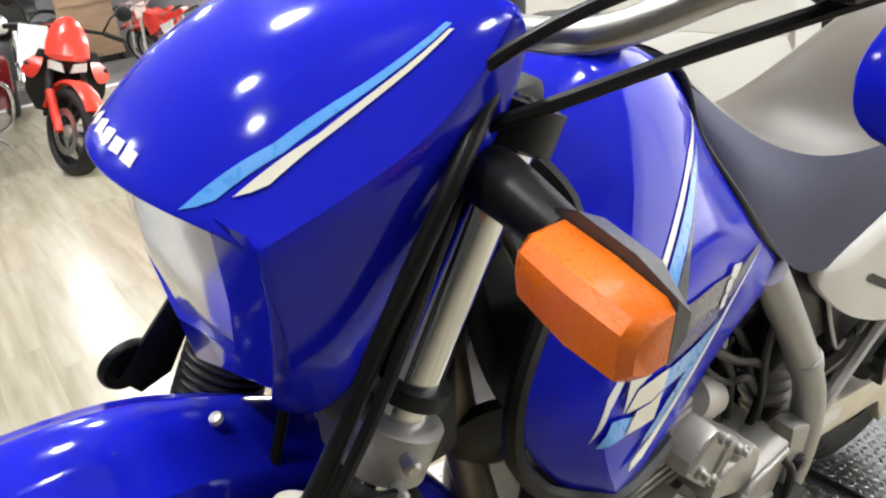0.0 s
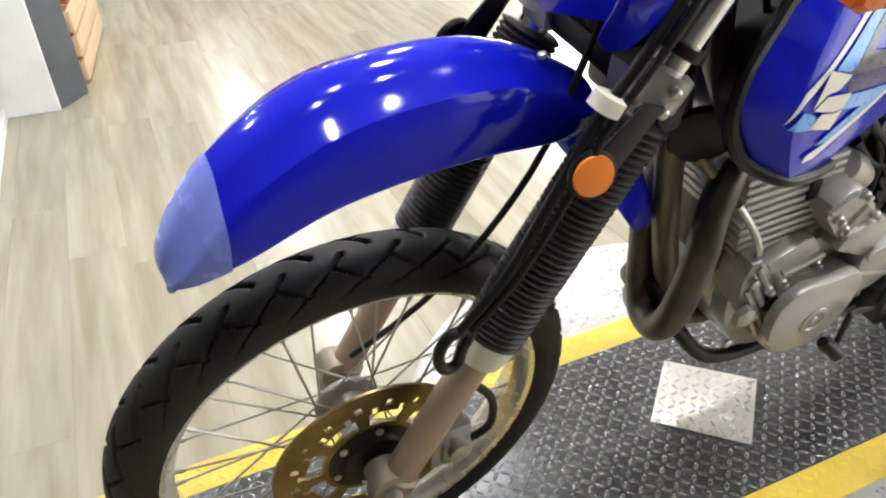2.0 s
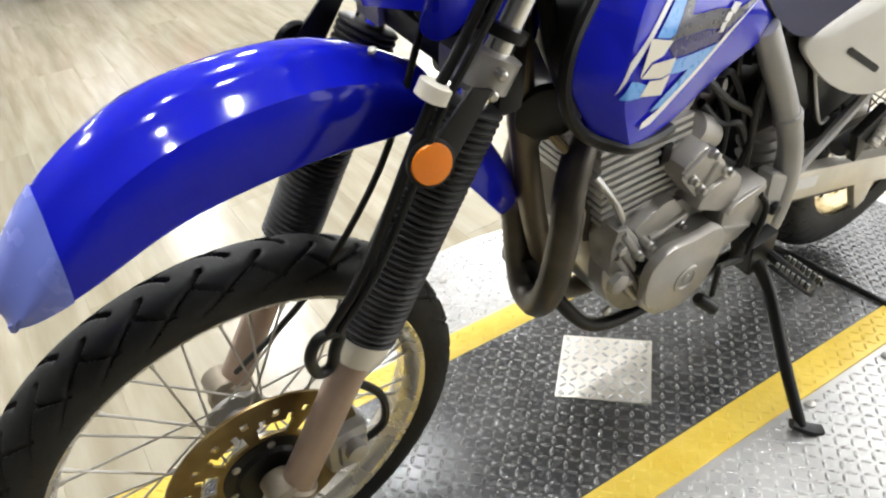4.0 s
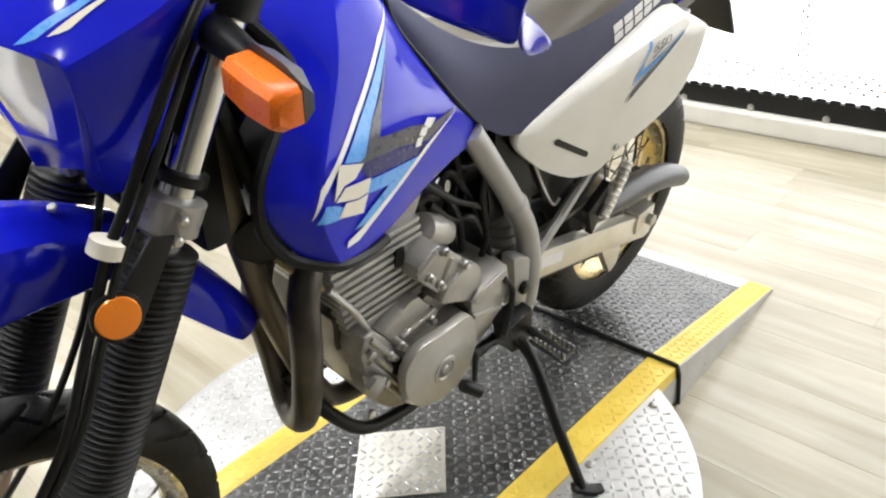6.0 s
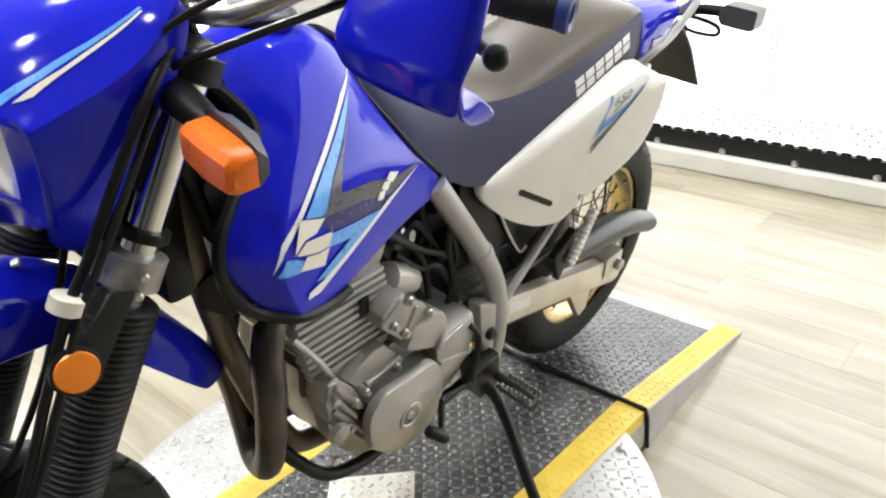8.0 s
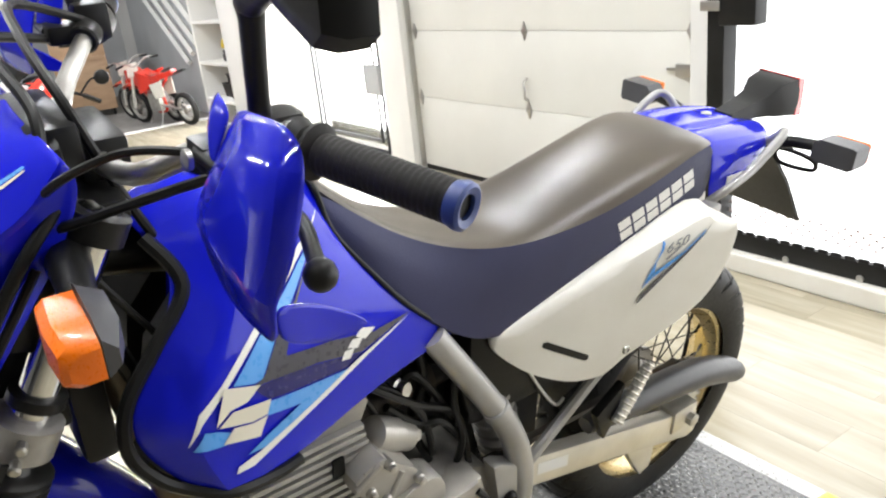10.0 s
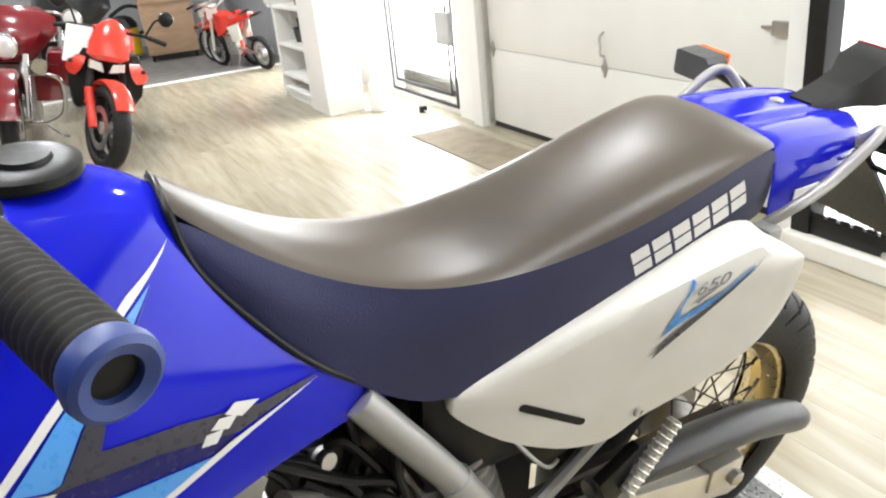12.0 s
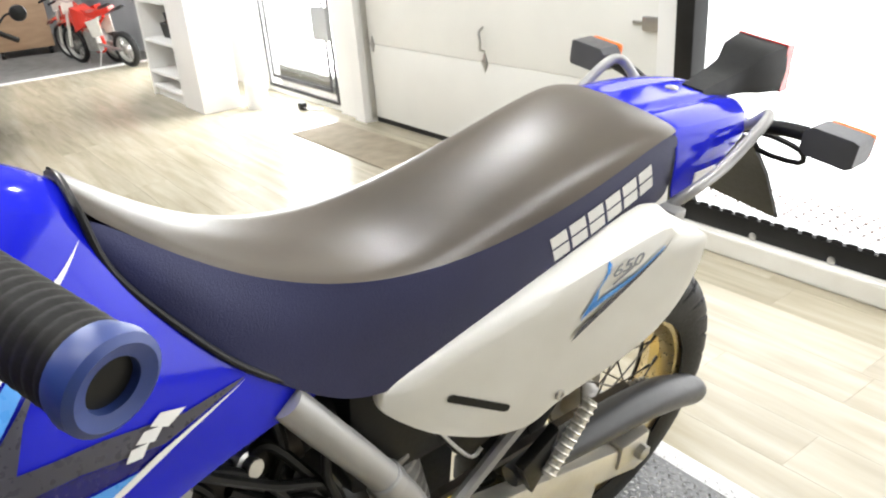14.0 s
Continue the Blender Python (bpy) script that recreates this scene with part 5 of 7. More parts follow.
for x, pts in ((0.075, [(0.70, 0.76), (0.78, 0.72), (0.84, 0.64), (0.86, 0.55)]), (0.085, [(0.74, 0.75), (0.82, 0.68), (0.90, 0.62), (0.93, 0.50)]), (0.06, [(0.66, 0.78), (0.75, 0.70), (0.78, 0.60), (0.80, 0.53)]),
               (0.09, [(0.90, 0.75), (0.89, 0.66), (0.91, 0.56), (0.88, 0.48)])):
    part("hose", tube([(x + 0.006 * math.sin(9 * y), y, z) for y, z in pts], 0.0065, 8), BLACK, BIKE)

# splash guard and its pale edge
sg = part("splash_guard", plate([(1.02, 0.70), (1.30, 0.66), (1.22, 0.56), (1.13, 0.525), (1.10, 0.55)], 0.085, 0.092, 0.002), BLACK, BIKE, "black splash guard with pale edge")
part("guard_edge", tube([(0.094, 1.035, 0.672), (0.094, 1.08, 0.595), (0.094, 1.128, 0.528), (0.094, 1.15, 0.533)], 0.003, 6), DECAL_WHITE, sg)
part("mud_flap", box(-0.06, 0.025, 1.0, 1.16, 0.36, 0.57, 0.01), BLACK, BIKE)
# shock absorber
prof = []
for k in range(7):
    prof += [(0.028 * k, 0.030), (0.028 * k + 0.007, 0.043), (0.028 * k + 0.016, 0.043), (0.028 * k + 0.024, 0.030)]
part("shock_spring", lathe(prof, (0.045, 1.005, 0.60), (0.045, 1.055, 0.40), 20), CAST, BIKE, "pale coil spring of the rear shock")

# engine
eng = part("crankcase", plate([(0.595, 0.50), (0.64, 0.515), (0.74, 0.53), (0.84, 0.53), (0.95, 0.49), (0.98, 0.42), (0.95, 0.34), (0.88, 0.305), (0.74, 0.29), (0.66, 0.31), (0.61, 0.37), (0.585, 0.44)], -0.115, 0.108, 0.014, 3), CAST, BIKE, "cast aluminium crankcase")
for k in range(14):
    z = 0.488 + 0.0158 * k
    yc = 0.662 - 0.20 * (z - 0.55)
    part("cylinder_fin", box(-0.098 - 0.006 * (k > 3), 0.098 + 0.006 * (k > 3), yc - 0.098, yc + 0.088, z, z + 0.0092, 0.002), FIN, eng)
# dark metal on the core paints the shade between the fins
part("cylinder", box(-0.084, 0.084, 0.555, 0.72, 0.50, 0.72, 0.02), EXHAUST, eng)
part("cylinder_head", plate([(0.525, 0.70), (0.725, 0.70), (0.72, 0.765), (0.66, 0.785), (0.56, 0.78), (0.52, 0.75)], -0.095, 0.095, 0.012, 2), CAST, eng)
part("fin_bolt", box(0.099, 0.1085, 0.665, 0.685, 0.63, 0.665, 0.004), BLACK, eng)
part("cover_flange", plate([(0.638, 0.430), (0.650, 0.465), (0.682, 0.483), (0.728, 0.479), (0.760, 0.478), (0.800, 0.476), (0.831, 0.442), (0.836, 0.385), (0.819, 0.333), (0.784, 0.304), (0.741, 0.302), (0.689, 0.322), (0.645, 0.370)], 0.105, 0.150, 0.004), COVER, eng)
part("generator_cover", plate([(0.622, 0.459), (0.634, 0.488), (0.665, 0.505), (0.708, 0.501), (0.740, 0.500), (0.777, 0.499), (0.799, 0.473), (0.803, 0.424), (0.786, 0.376), (0.753, 0.350), (0.713, 0.347), (0.667, 0.363), (0.630, 0.403)], 0.1502, 0.171, 0.007, 2), COVER, eng, "painted grey generator cover with centre plug")
part("cover_plug", lathe([(0.0, 0.028), (0.003, 0.027), (0.0035, 0.020), (0.001, 0.018), (0.001, 0.009), (0.003, 0.007), (0.0035, 0.002)], (0.170, 0.721, 0.412), (1, 0.721, 0.412), 32), COVER, eng)
sc = part("sprocket_cover", plate([(0.817, 0.434), (0.808, 0.498), (0.825, 0.517), (0.908, 0.525), (0.919, 0.484), (0.902, 0.425), (0.876, 0.408), (0.834, 0.401)], 0.09, 0.151, 0.006), COVER, eng)
part("cover_rib", plate([(0.808, 0.503), (0.822, 0.517), (0.896, 0.527), (0.901, 0.516), (0.827, 0.505), (0.815, 0.494)], 0.1505, 0.158, 0.002), COVER, sc)
part("cover_rib", plate([(0.814, 0.468), (0.892, 0.441), (0.892, 0.433), (0.815, 0.458)], 0.1505, 0.157, 0.002), COVER, sc)
part("clutch_cover", plate([(0.734, 0.539), (0.755, 0.568), (0.800, 0.577), (0.824, 0.572), (0.839, 0.549), (0.838, 0.508), (0.813, 0.498), (0.765, 0.521)], 0.09, 0.147, 0.008, 2), COVER, eng)
for y, z, x in ((0.643, 0.503, 0.138), (0.604, 0.450, 0.138), (0.619, 0.497, 0.138), (0.725, 0.500, 0.128), (0.732, 0.579, 0.140), (0.789, 0.590, 0.142), (0.706, 0.607, 0.140), (0.738, 0.644, 0.142)):
    part("cover_bolt", lathe([(-0.02, 0.009), (0.004, 0.0085), (0.006, 0.006), (0.012, 0.006), (0.013, 0.004)], (x, y, z), (1, y, z), 10), STEEL, eng)
nk = part("starter_housing", plate([(0.683, 0.637), (0.708, 0.654), (0.732, 0.657), (0.785, 0.609), (0.801, 0.584), (0.742, 0.559), (0.731, 0.558), (0.682, 0.614)], 0.06, 0.139, 0.007), COVER, eng)
for (ya, za), (yb, zb) in (((0.724, 0.651), (0.683, 0.624)), ((0.761, 0.618), (0.733, 0.565))):
    part("housing_rib", tube([(0.139, ya, za), (0.139, yb, zb)], 0.005, 8, smooth=False), COVER, nk)
part("starter_motor", lathe([(0, 0.018), (0.004, 0.027), (0.05, 0.029), (0.054, 0.025), (0.085, 0.024), (0.09, 0.016)], (0.085, 0.742, 0.660), (0.075, 0.828, 0.602), 24), COVER, eng, "round starter housing")
fc2 = part("front_cover", plate([(0.570, 0.562), (0.592, 0.561), (0.621, 0.526), (0.649, 0.476), (0.666, 0.438), (0.658, 0.405), (0.650, 0.370), (0.623, 0.399), (0.597, 0.440), (0.572, 0.476), (0.562, 0.525)], 0.08, 0.134, 0.008), CAST, eng)
for y0, z0, y1, z1 in ((0.581, 0.553, 0.644, 0.463), (0.574, 0.536, 0.652, 0.418), (0.576, 0.508, 0.652, 0.392), (0.587, 0.469, 0.643, 0.381)):
    part("case_rib", tube([(0.134, y0, z0), (0.137, y1, z1)], 0.006, 8, smooth=False), CAST, fc2)
part("upper_case", plate([(0.680, 0.563), (0.701, 0.562), (0.753, 0.499), (0.739, 0.471), (0.689, 0.478), (0.657, 0.473), (0.617, 0.534)], 0.07, 0.125, 0.008), COVER, eng)
part("case_rib", tube([(0.126, 0.734, 0.517), (0.126, 0.655, 0.503)], 0.007, 8, smooth=False), COVER, eng)
part("case_boss", lathe([(0, 0.017), (0.012, 0.016), (0.014, 0.009), (0.020, 0.009)], (0.13, 0.637, 0.460), (1, 0.637, 0.460), 18), BLACK, eng)
part("skid_plate", plate([(0.537, 0.60), (0.58, 0.54), (0.60, 0.47), (0.60, 0.395), (0.555, 0.46), (0.535, 0.505)], 0.05, 0.075, 0.006), ALU, eng, "pale alloy engine mount plate")
for y, z in ((0.575, 0.53), (0.57, 0.40)):
    part("case_bolt", lathe([(0, 0.0085), (0.006, 0.0085), (0.008, 0.005)], (0.140, y, z), (1, y, z), 8), STEEL, eng)
part("oil_line", tube([(0.11, 0.60, 0.55), (0.125, 0.58, 0.58), (0.12, 0.56, 0.62), (0.10, 0.535, 0.66)], 0.006, 8), STEEL, eng)
part("drain_plug", lathe([(0, 0.02), (0.012, 0.02), (0.016, 0.012)], (0.142, 0.575, 0.465), (1, 0.575, 0.465), 6), CAST, eng)
# exhaust
EX = part("exhaust_header", tube([(0.055, 0.56, 0.715), (0.08, 0.52, 0.71), (0.10, 0.488, 0.665), (0.114, 0.476, 0.60), (0.112, 0.472, 0.52), (0.10, 0.472, 0.455), (0.07, 0.48, 0.408), (0.03, 0.49, 0.40), (0.0, 0.50, 0.435), (-0.015, 0.50, 0.50), (-0.02, 0.49, 0.60), (-0.02, 0.51, 0.68), (-0.02, 0.555, 0.715)], 0.0235, 16), EXHAUST, BIKE, "dark heat-stained exhaust header")
part("exhaust_link", tube([(0.03, 0.49, 0.405), (-0.06, 0.56, 0.34), (-0.13, 0.70, 0.33), (-0.15, 1.0, 0.45), (-0.17, 1.25, 0.60)], 0.022, 12), EXHAUST, EX)
part("muffler", tube([(-0.17, 1.2, 0.58), (-0.19, 1.35, 0.66), (-0.19, 1.75, 0.80)], [0.03, 0.055, 0.05], 20), BLACK, BIKE)
part("exhaust_flange", lathe([(0, 0.03), (0.012, 0.032), (0.014, 0.026)], (0.062, 0.548, 0.715), (0.085, 0.51, 0.705), 16), STEEL, EX)
# plain black block, added to keep the gap behind the fork dark
part("oil_cooler", box(-0.075, 0.075, 0.372, 0.412, 0.80, 0.985, 0.01), BLACK, BIKE)
part("horn", lathe([(0, 0.02), (0.008, 0.045), (0.02, 0.045), (0.026, 0.03)], (0.045, 0.475, 0.77), (0.4, 0.30, 0.7), 24), BLACK, BIKE)
part("horn_bracket", tube([(0.0, 0.46, 0.80), (0.05, 0.475, 0.74), (0.085, 0.50, 0.70), (0.09, 0.53, 0.66)], 0.007, 8), surface("dull_brass", (0.28, 0.21, 0.10), (0.38, 0.3, 0.16), 0.45, 0.7), BIKE)
part("wiring_loom", tube([(0.06, 0.40, 1.08), (0.075, 0.42, 0.98), (0.07, 0.455, 0.86), (0.08, 0.50, 0.76)], 0.011, 8), BLACK, BIKE)

# swing arm, chain guard, chain
for s in (1, -1):
    X = 0.105 * s
    sw = part("swing_arm", plate([(1.03, 0.435), (1.07, 0.452), (1.30, 0.388), (1.56, 0.312), (1.585, 0.275), (1.575, 0.245), (1.55, 0.24), (1.30, 0.318), (1.06, 0.385), (1.03, 0.40)], X - 0.016, X + 0.016, 0.006), ALU, BIKE, "pale worn aluminium swing arm")
    part("axle_block", box(X - 0.022, X + 0.022, 1.48, 1.56, 0.285, 0.345, 0.006), ALU, sw)
    part("axle_nut", lathe([(0, 0.016), (0.016, 0.016), (0.018, 0.012)], (X + s * 0.02, 1.535, 0.31), (X + s, 1.535, 0.31), 6), STEEL, sw)
part("swing_arm_sticker", plate([(1.07, 0.437), (1.15, 0.415), (1.15, 0.388), (1.07, 0.41)], 0.1215, 0.1222), PAPER, BIKE)
part("chain_guide", plate([(1.33, 0.325), (1.44, 0.29), (1.435, 0.215), (1.405, 0.205), (1.375, 0.25)], 0.095, 0.115, 0.004), ALU, BIKE)
part("chain_guard", tube([(0.112, 1.20, 0.452), (0.114, 1.28, 0.450), (0.114, 1.38, 0.442), (0.112, 1.50, 0.425), (0.108, 1.60, 0.398), (0.105, 1.70, 0.355), (0.104, 1.735, 0.337)], [0.018, 0.028, 0.033, 0.036, 0.037, 0.034, 0.022], 14, flat=0.85), surface("grey_black_plastic", (0.04, 0.04, 0.042), (0.065, 0.065, 0.068), 0.38, bump=0.06), BIKE, "grey-black plastic chain guard")


def teeth_keep(i, j):
    return j < 4 or i % 4 < 2 if j != 2 else i % 16 < 7


part("rear_sprocket", holed_ring(0.05, 0.112, 0.070, 0.077, 1.535, 0.322, teeth_keep, 172, 5), STEEL, rear)
for z0, z1 in ((0.455, 0.435), (0.37, 0.215)):
    ch = bmesh.new()
    for k in range(44):
        y, z = 0.98 + 0.54 * k / 43, z0 + (z1 - z0) * k / 43
        box(0.066, 0.081, y - 0.0066, y + 0.0066, z - 0.006, z + 0.006, bm=ch)
    part("drive_chain", ch, EXHAUST, BIKE)

# stands and pegs
st = part("side_stand", tube([(0.15, 0.955, 0.325), (0.20, 0.965, 0.27), (0.30, 0.935, 0.165), (0.385, 0.908, 0.088)], [0.014, 0.012, 0.012, 0.011], 12), BLACK, BIKE, "black side stand")
part("stand_foot", tube([(0.372, 0.893, 0.094), (0.398, 0.925, 0.079), (0.41, 0.945, 0.077)], [0.012, 0.016, 0.012], 8, flat=0.6), BLACK, st)
part("stand_bracket", plate([(0.92, 0.37), (0.99, 0.38), (1.0, 0.30), (0.94, 0.29)], 0.115, 0.165, 0.005), BLACK, BIKE)
pg = part("foot_peg", tube([(0.155, 0.99, 0.322), (0.20, 0.985, 0.322), (0.265, 0.98, 0.322)], 0.010, 8, smooth=False), BLACK, BIKE, "toothed black foot peg")
for k in range(7):
    for dy in (-0.018, 0.016):
        part("peg_tooth", box(0.195 + 0.011 * k, 0.201 + 0.011 * k, 0.982 + dy - 0.002, 0.982 + dy + 0.002, 0.318, 0.338), STEEL, pg)
part("peg_rail", tube([(0.185, 0.962, 0.324), (0.27, 0.958, 0.324), (0.275, 0.975, 0.324), (0.27, 1.002, 0.324), (0.185, 1.005, 0.324)], 0.004, 6, steps=3), BLACK, pg)
part("gear_lever", tube([(0.165, 0.887, 0.364), (0.178, 0.809, 0.400), (0.188, 0.784, 0.411), (0.194, 0.778, 0.358)], 0.0055, 8), BLACK, BIKE)
part("gear_pedal", lathe([(0, 0.010), (0.004, 0.0125), (0.046, 0.0125), (0.05, 0.009)], (0.185, 0.753, 0.359), (0.225, 0.825, 0.288), 14), BLACK, BIKE)
part("gear_linkage", tube([(0.165, 0.90, 0.37), (0.16, 0.92, 0.46), (0.15, 0.90, 0.50)], 0.006, 8), BLACK, BIKE)
pp = part("passenger_peg", tube([(0.145, 1.325, 0.568), (0.15, 1.285, 0.525), (0.155, 1.235, 0.47)], [0.010, 0.011, 0.011], 12), ALU, BIKE, "ribbed folded passenger foot peg")
for k in range(11):
    p = Vector((0.145, 1.325, 0.568)).lerp(Vector((0.155, 1.235, 0.47)), (k + 0.5) / 11)
    part("peg_rib", lathe([(-0.0025, 0.0115), (0.0, 0.0135), (0.0025, 0.0115)], p, p + Vector((0.01, -0.09, -0.098)), 12), ALU, pp)
part("peg_bracket", plate([(1.19, 0.50), (1.26, 0.545), (1.245, 0.47), (1.22, 0.43)], 0.125, 0.145, 0.004), BLACK, BIKE)

# handlebar and controls
part("handlebar", tube([(-0.43, 0.616, 1.206), (-0.31, 0.572, 1.216), (-0.21, 0.52, 1.20), (-0.11, 0.465, 1.155), (0.11, 0.465, 1.155), (0.21, 0.52, 1.20), (0.31, 0.572, 1.216), (0.43, 0.616, 1.206)], 0.0112, 12), STEEL, BIKE, "steel handlebar")
part("bar_clamp", box(-0.06, 0.06, 0.44, 0.49, 1.13, 1.175, 0.008), BLACK, BIKE)
for s in (1, -1):
    a, b = Vector((s * 0.305, 0.570, 1.2165)), Vector((s * 0.437, 0.6165, 1.2065))
    L = (b - a).length
    prof = [(0, 0.024), (0.004, 0.0245), (0.008, 0.019)]
    for k in range(22):
        d = 0.009 + (L - 0.012) * k / 22
        prof += [(d, 0.0170), (d + 0.0018, 0.0178), (d + 0.0036, 0.0178), (d + 0.0052, 0.0170)]
    gp = part("grip", lathe(prof, a, b, 28), GRIP, BIKE, "ribbed dark rubber grip")
    part("bar_end", lathe([(-0.004, 0.0165), (0, 0.0180), (0.006, 0.0195), (0.011, 0.0190), (0.013, 0.016), (0.011, 0.0105), (0.0, 0.0095)], b - (b - a).normalized() * 0.004, b + (b - a), 32), BAREND_BLUE, gp, "blue rubber bar end")
    part("bar_end_hole", lathe([(0, 0.0105), (0.0035, 0.0105)], b, b + (b - a), 20), BLACK, gp)
    sw = bmesh.new()
    lathe([(0, 0.02), (0.004, 0.026), (0.034, 0.027), (0.042, 0.02)], (s * 0.262, 0.548, 1.213), (s * 0.305, 0.570, 1.2165), 18, bm=sw)
    box(s * 0.27 - 0.018, s * 0.27 + 0.018, 0.53, 0.575, 1.195, 1.245, 0.008, bm=sw)
    part("switchgear", sw, BLACK, BIKE)
    pb = bmesh.new()
    lathe([(0, 0.016), (0.003, 0.019), (0.028, 0.019), (0.031, 0.016)], (s * 0.225, 0.528, 1.205), (s * 0.26, 0.548, 1.213), 16, bm=pb)
    box(s * 0.25 - 0.02, s * 0.25 + 0.02, 0.49, 0.535, 1.20, 1.225, 0.006, bm=pb)
    lp = part("lever_perch", pb, BLACK, BIKE)
    part("lever", tube([(s * 0.25, 0.495, 1.215), (s * 0.31, 0.497, 1.214), (s * 0.38, 0.512, 1.206), (s * 0.435, 0.497, 1.202), (s * 0.456, 0.489, 1.201)], [0.008, 0.007, 0.006, 0.006, 0.0065], 10), BLACK, lp)
    bm = bmesh.new()
    bmesh.ops.create_uvsphere(bm, u_segments=14, v_segments=10, radius=0.0115, matrix=Matrix.Translation((s * 0.458, 0.489, 1.201)))
    part("lever_ball", bm, BLACK, lp)
    # hand guard
    G = [[(0.305, 0.512, 1.263), (0.351, 0.503, 1.274), (0.387, 0.498, 1.281), (0.420, 0.494, 1.286), (0.440, 0.492, 1.281)],
         [(0.305, 0.495, 1.232), (0.370, 0.480, 1.254), (0.417, 0.473, 1.267), (0.445, 0.474, 1.272), (0.450, 0.488, 1.267)],
         [(0.290, 0.483, 1.201), (0.369, 0.468, 1.228), (0.421, 0.463, 1.242), (0.450, 0.467, 1.247), (0.448, 0.483, 1.241)],
         [(0.284, 0.477, 1.182), (0.367, 0.462, 1.196), (0.416, 0.457, 1.203), (0.445, 0.460, 1.205), (0.449, 0.474, 1.207)],
         [(0.287, 0.475, 1.172), (0.366, 0.459, 1.183), (0.408, 0.455, 1.187), (0.438, 0.455, 1.187), (0.445, 0.462, 1.182)],
         [(0.289, 0.478, 1.149), (0.361, 0.463, 1.151), (0.402, 0.460, 1.152), (0.429, 0.461, 1.152), (0.447, 0.463, 1.151)]]
    hg = soften(part("hand_guard", sheet([[(s * x, y, z) for x, y, z in r] for r in G], mirror=False, crease_rows=(0, 4, 5), crease_cols=(0, 4)), BLUE, BIKE, "glossy blue plastic hand guard"), 2, 0.004)
    W = [[(0.444, 0.463, 1.181), (0.427, 0.502, 1.161), (0.422, 0.545, 1.126)], [(0.446, 0.463, 1.166), (0.429, 0.502, 1.143), (0.422, 0.544, 1.121)], [(0.446, 0.464, 1.150), (0.430, 0.502, 1.125), (0.419, 0.540, 1.117)]]
    soften(part("guard_wing", sheet([[(s * x, y, z) for x, y, z in r] for r in W], mirror=False, crease_rows=(0, 2), crease_cols=(0, 2)), BLUE, hg, "thin blue wing of the hand guard"), 2, 0.003)
    M = [[(0.238, 0.522, 1.262), (0.265, 0.508, 1.268), (0.302, 0.506, 1.262)], [(0.236, 0.512, 1.240), (0.262, 0.496, 1.246), (0.296, 0.494, 1.238)], [(0.244, 0.508, 1.212), (0.268, 0.494, 1.218), (0.292, 0.486, 1.212)]]
    soften(part("guard_mount", sheet([[(s * x, y, z) for x, y, z in r] for r in M], mirror=False), BLUE, hg), 2, 0.005)
    part("guard_screw", lathe([(0, 0.008), (0.004, 0.008), (0.006, 0.004)], (s * 0.322, 0.463, 1.24), (s * 0.322, 0.2, 1.26), 12), STEEL, hg)
    # mirror
    ms = part("mirror_stem", tube([(s * 0.275, 0.54, 1.235), (s * 0.285, 0.535, 1.265), (s * 0.30, 0.53, 1.325), (s * 0.31, 0.527, 1.342), (s * 0.36, 0.52, 1.36), (s * 0.385, 0.517, 1.372)], [0.010, 0.009, 0.010, 0.013, 0.010, 0.009], 10), BLACK, BIKE, "black mirror stem")
    ho = [(0.375, 1.385), (0.41, 1.365), (0.475, 1.342), (0.487, 1.352), (0.482, 1.42), (0.47, 1.442), (0.39, 1.46), (0.372, 1.43)]
    part("mirror_housing", loft([[(s * (0.42 + (x - 0.42) * f), y, 1.385 + (z - 1.385) * f) for x, z in ho] for f, y in ((0.5, 0.482), (0.9, 0.488), (1.0, 0.50), (1.0, 0.52))], ring=True), BLACK, ms)
    part("mirror_glass", loft([[(s * (0.42 + (x - 0.42) * f), y, 1.385 + (z - 1.385) * f) for x, z in ho] for f, y in ((0.95, 0.5205), (0.94, 0.522))], ring=True), CHROME, ms)
part("clutch_cable", tube([(0.235, 0.495, 1.21), (0.19, 0.45, 1.205), (0.14, 0.40, 1.17), (0.11, 0.385, 1.13), (0.10, 0.42, 1.05), (0.085, 0.49, 0.92)], 0.0042, 8), BLACK, BIKE)
part("switch_loom", tube([(0.265, 0.53, 1.20), (0.20, 0.475, 1.165), (0.14, 0.41, 1.13), (0.10, 0.385, 1.11)], 0.005, 8), BLACK, BIKE)
part("brake_line", tube([(-0.24, 0.49, 1.21), (-0.15, 0.40, 1.24), (-0.02, 0.40, 1.24), (0.06, 0.41, 1.21), (0.09, 0.40, 1.16), (0.095, 0.39, 1.10)], 0.006, 8), BLACK, BIKE)
part("throttle_cable", tube([(-0.26, 0.55, 1.22), (-0.16, 0.45, 1.27), (-0.04, 0.43, 1.26), (0.05, 0.44, 1.21), (0.06, 0.47, 1.12), (0.05, 0.52, 1.0)], 0.0055, 8), BLACK, BIKE)


# ---- ceiling lamps ----
for x, y, watts, wide in SPOTS:
    lamp = thing("ceiling_light", pose(x, y, CEIL), "round recessed white ceiling downlight, lit", "ceiling light", "ceiling downlights")
    part("trim_ring", lathe([(0.0, 0.09), (0.0, 0.125), (0.012, 0.12), (0.012, 0.095)], (0, 0, 0), (0, 0, -1), 32, closed=True), WALL, lamp)
    part("diffuser", lathe([(0.004, 0.09), (0.006, 0.02)], (0, 0, 0), (0, 0, -1), 24), LAMP, lamp)

# ---- cabinet with shelves ----
cab = thing("shelf_cabinet", pose(0, 0, 0), "white painted freestanding cabinet with open shelves", "cabinet")
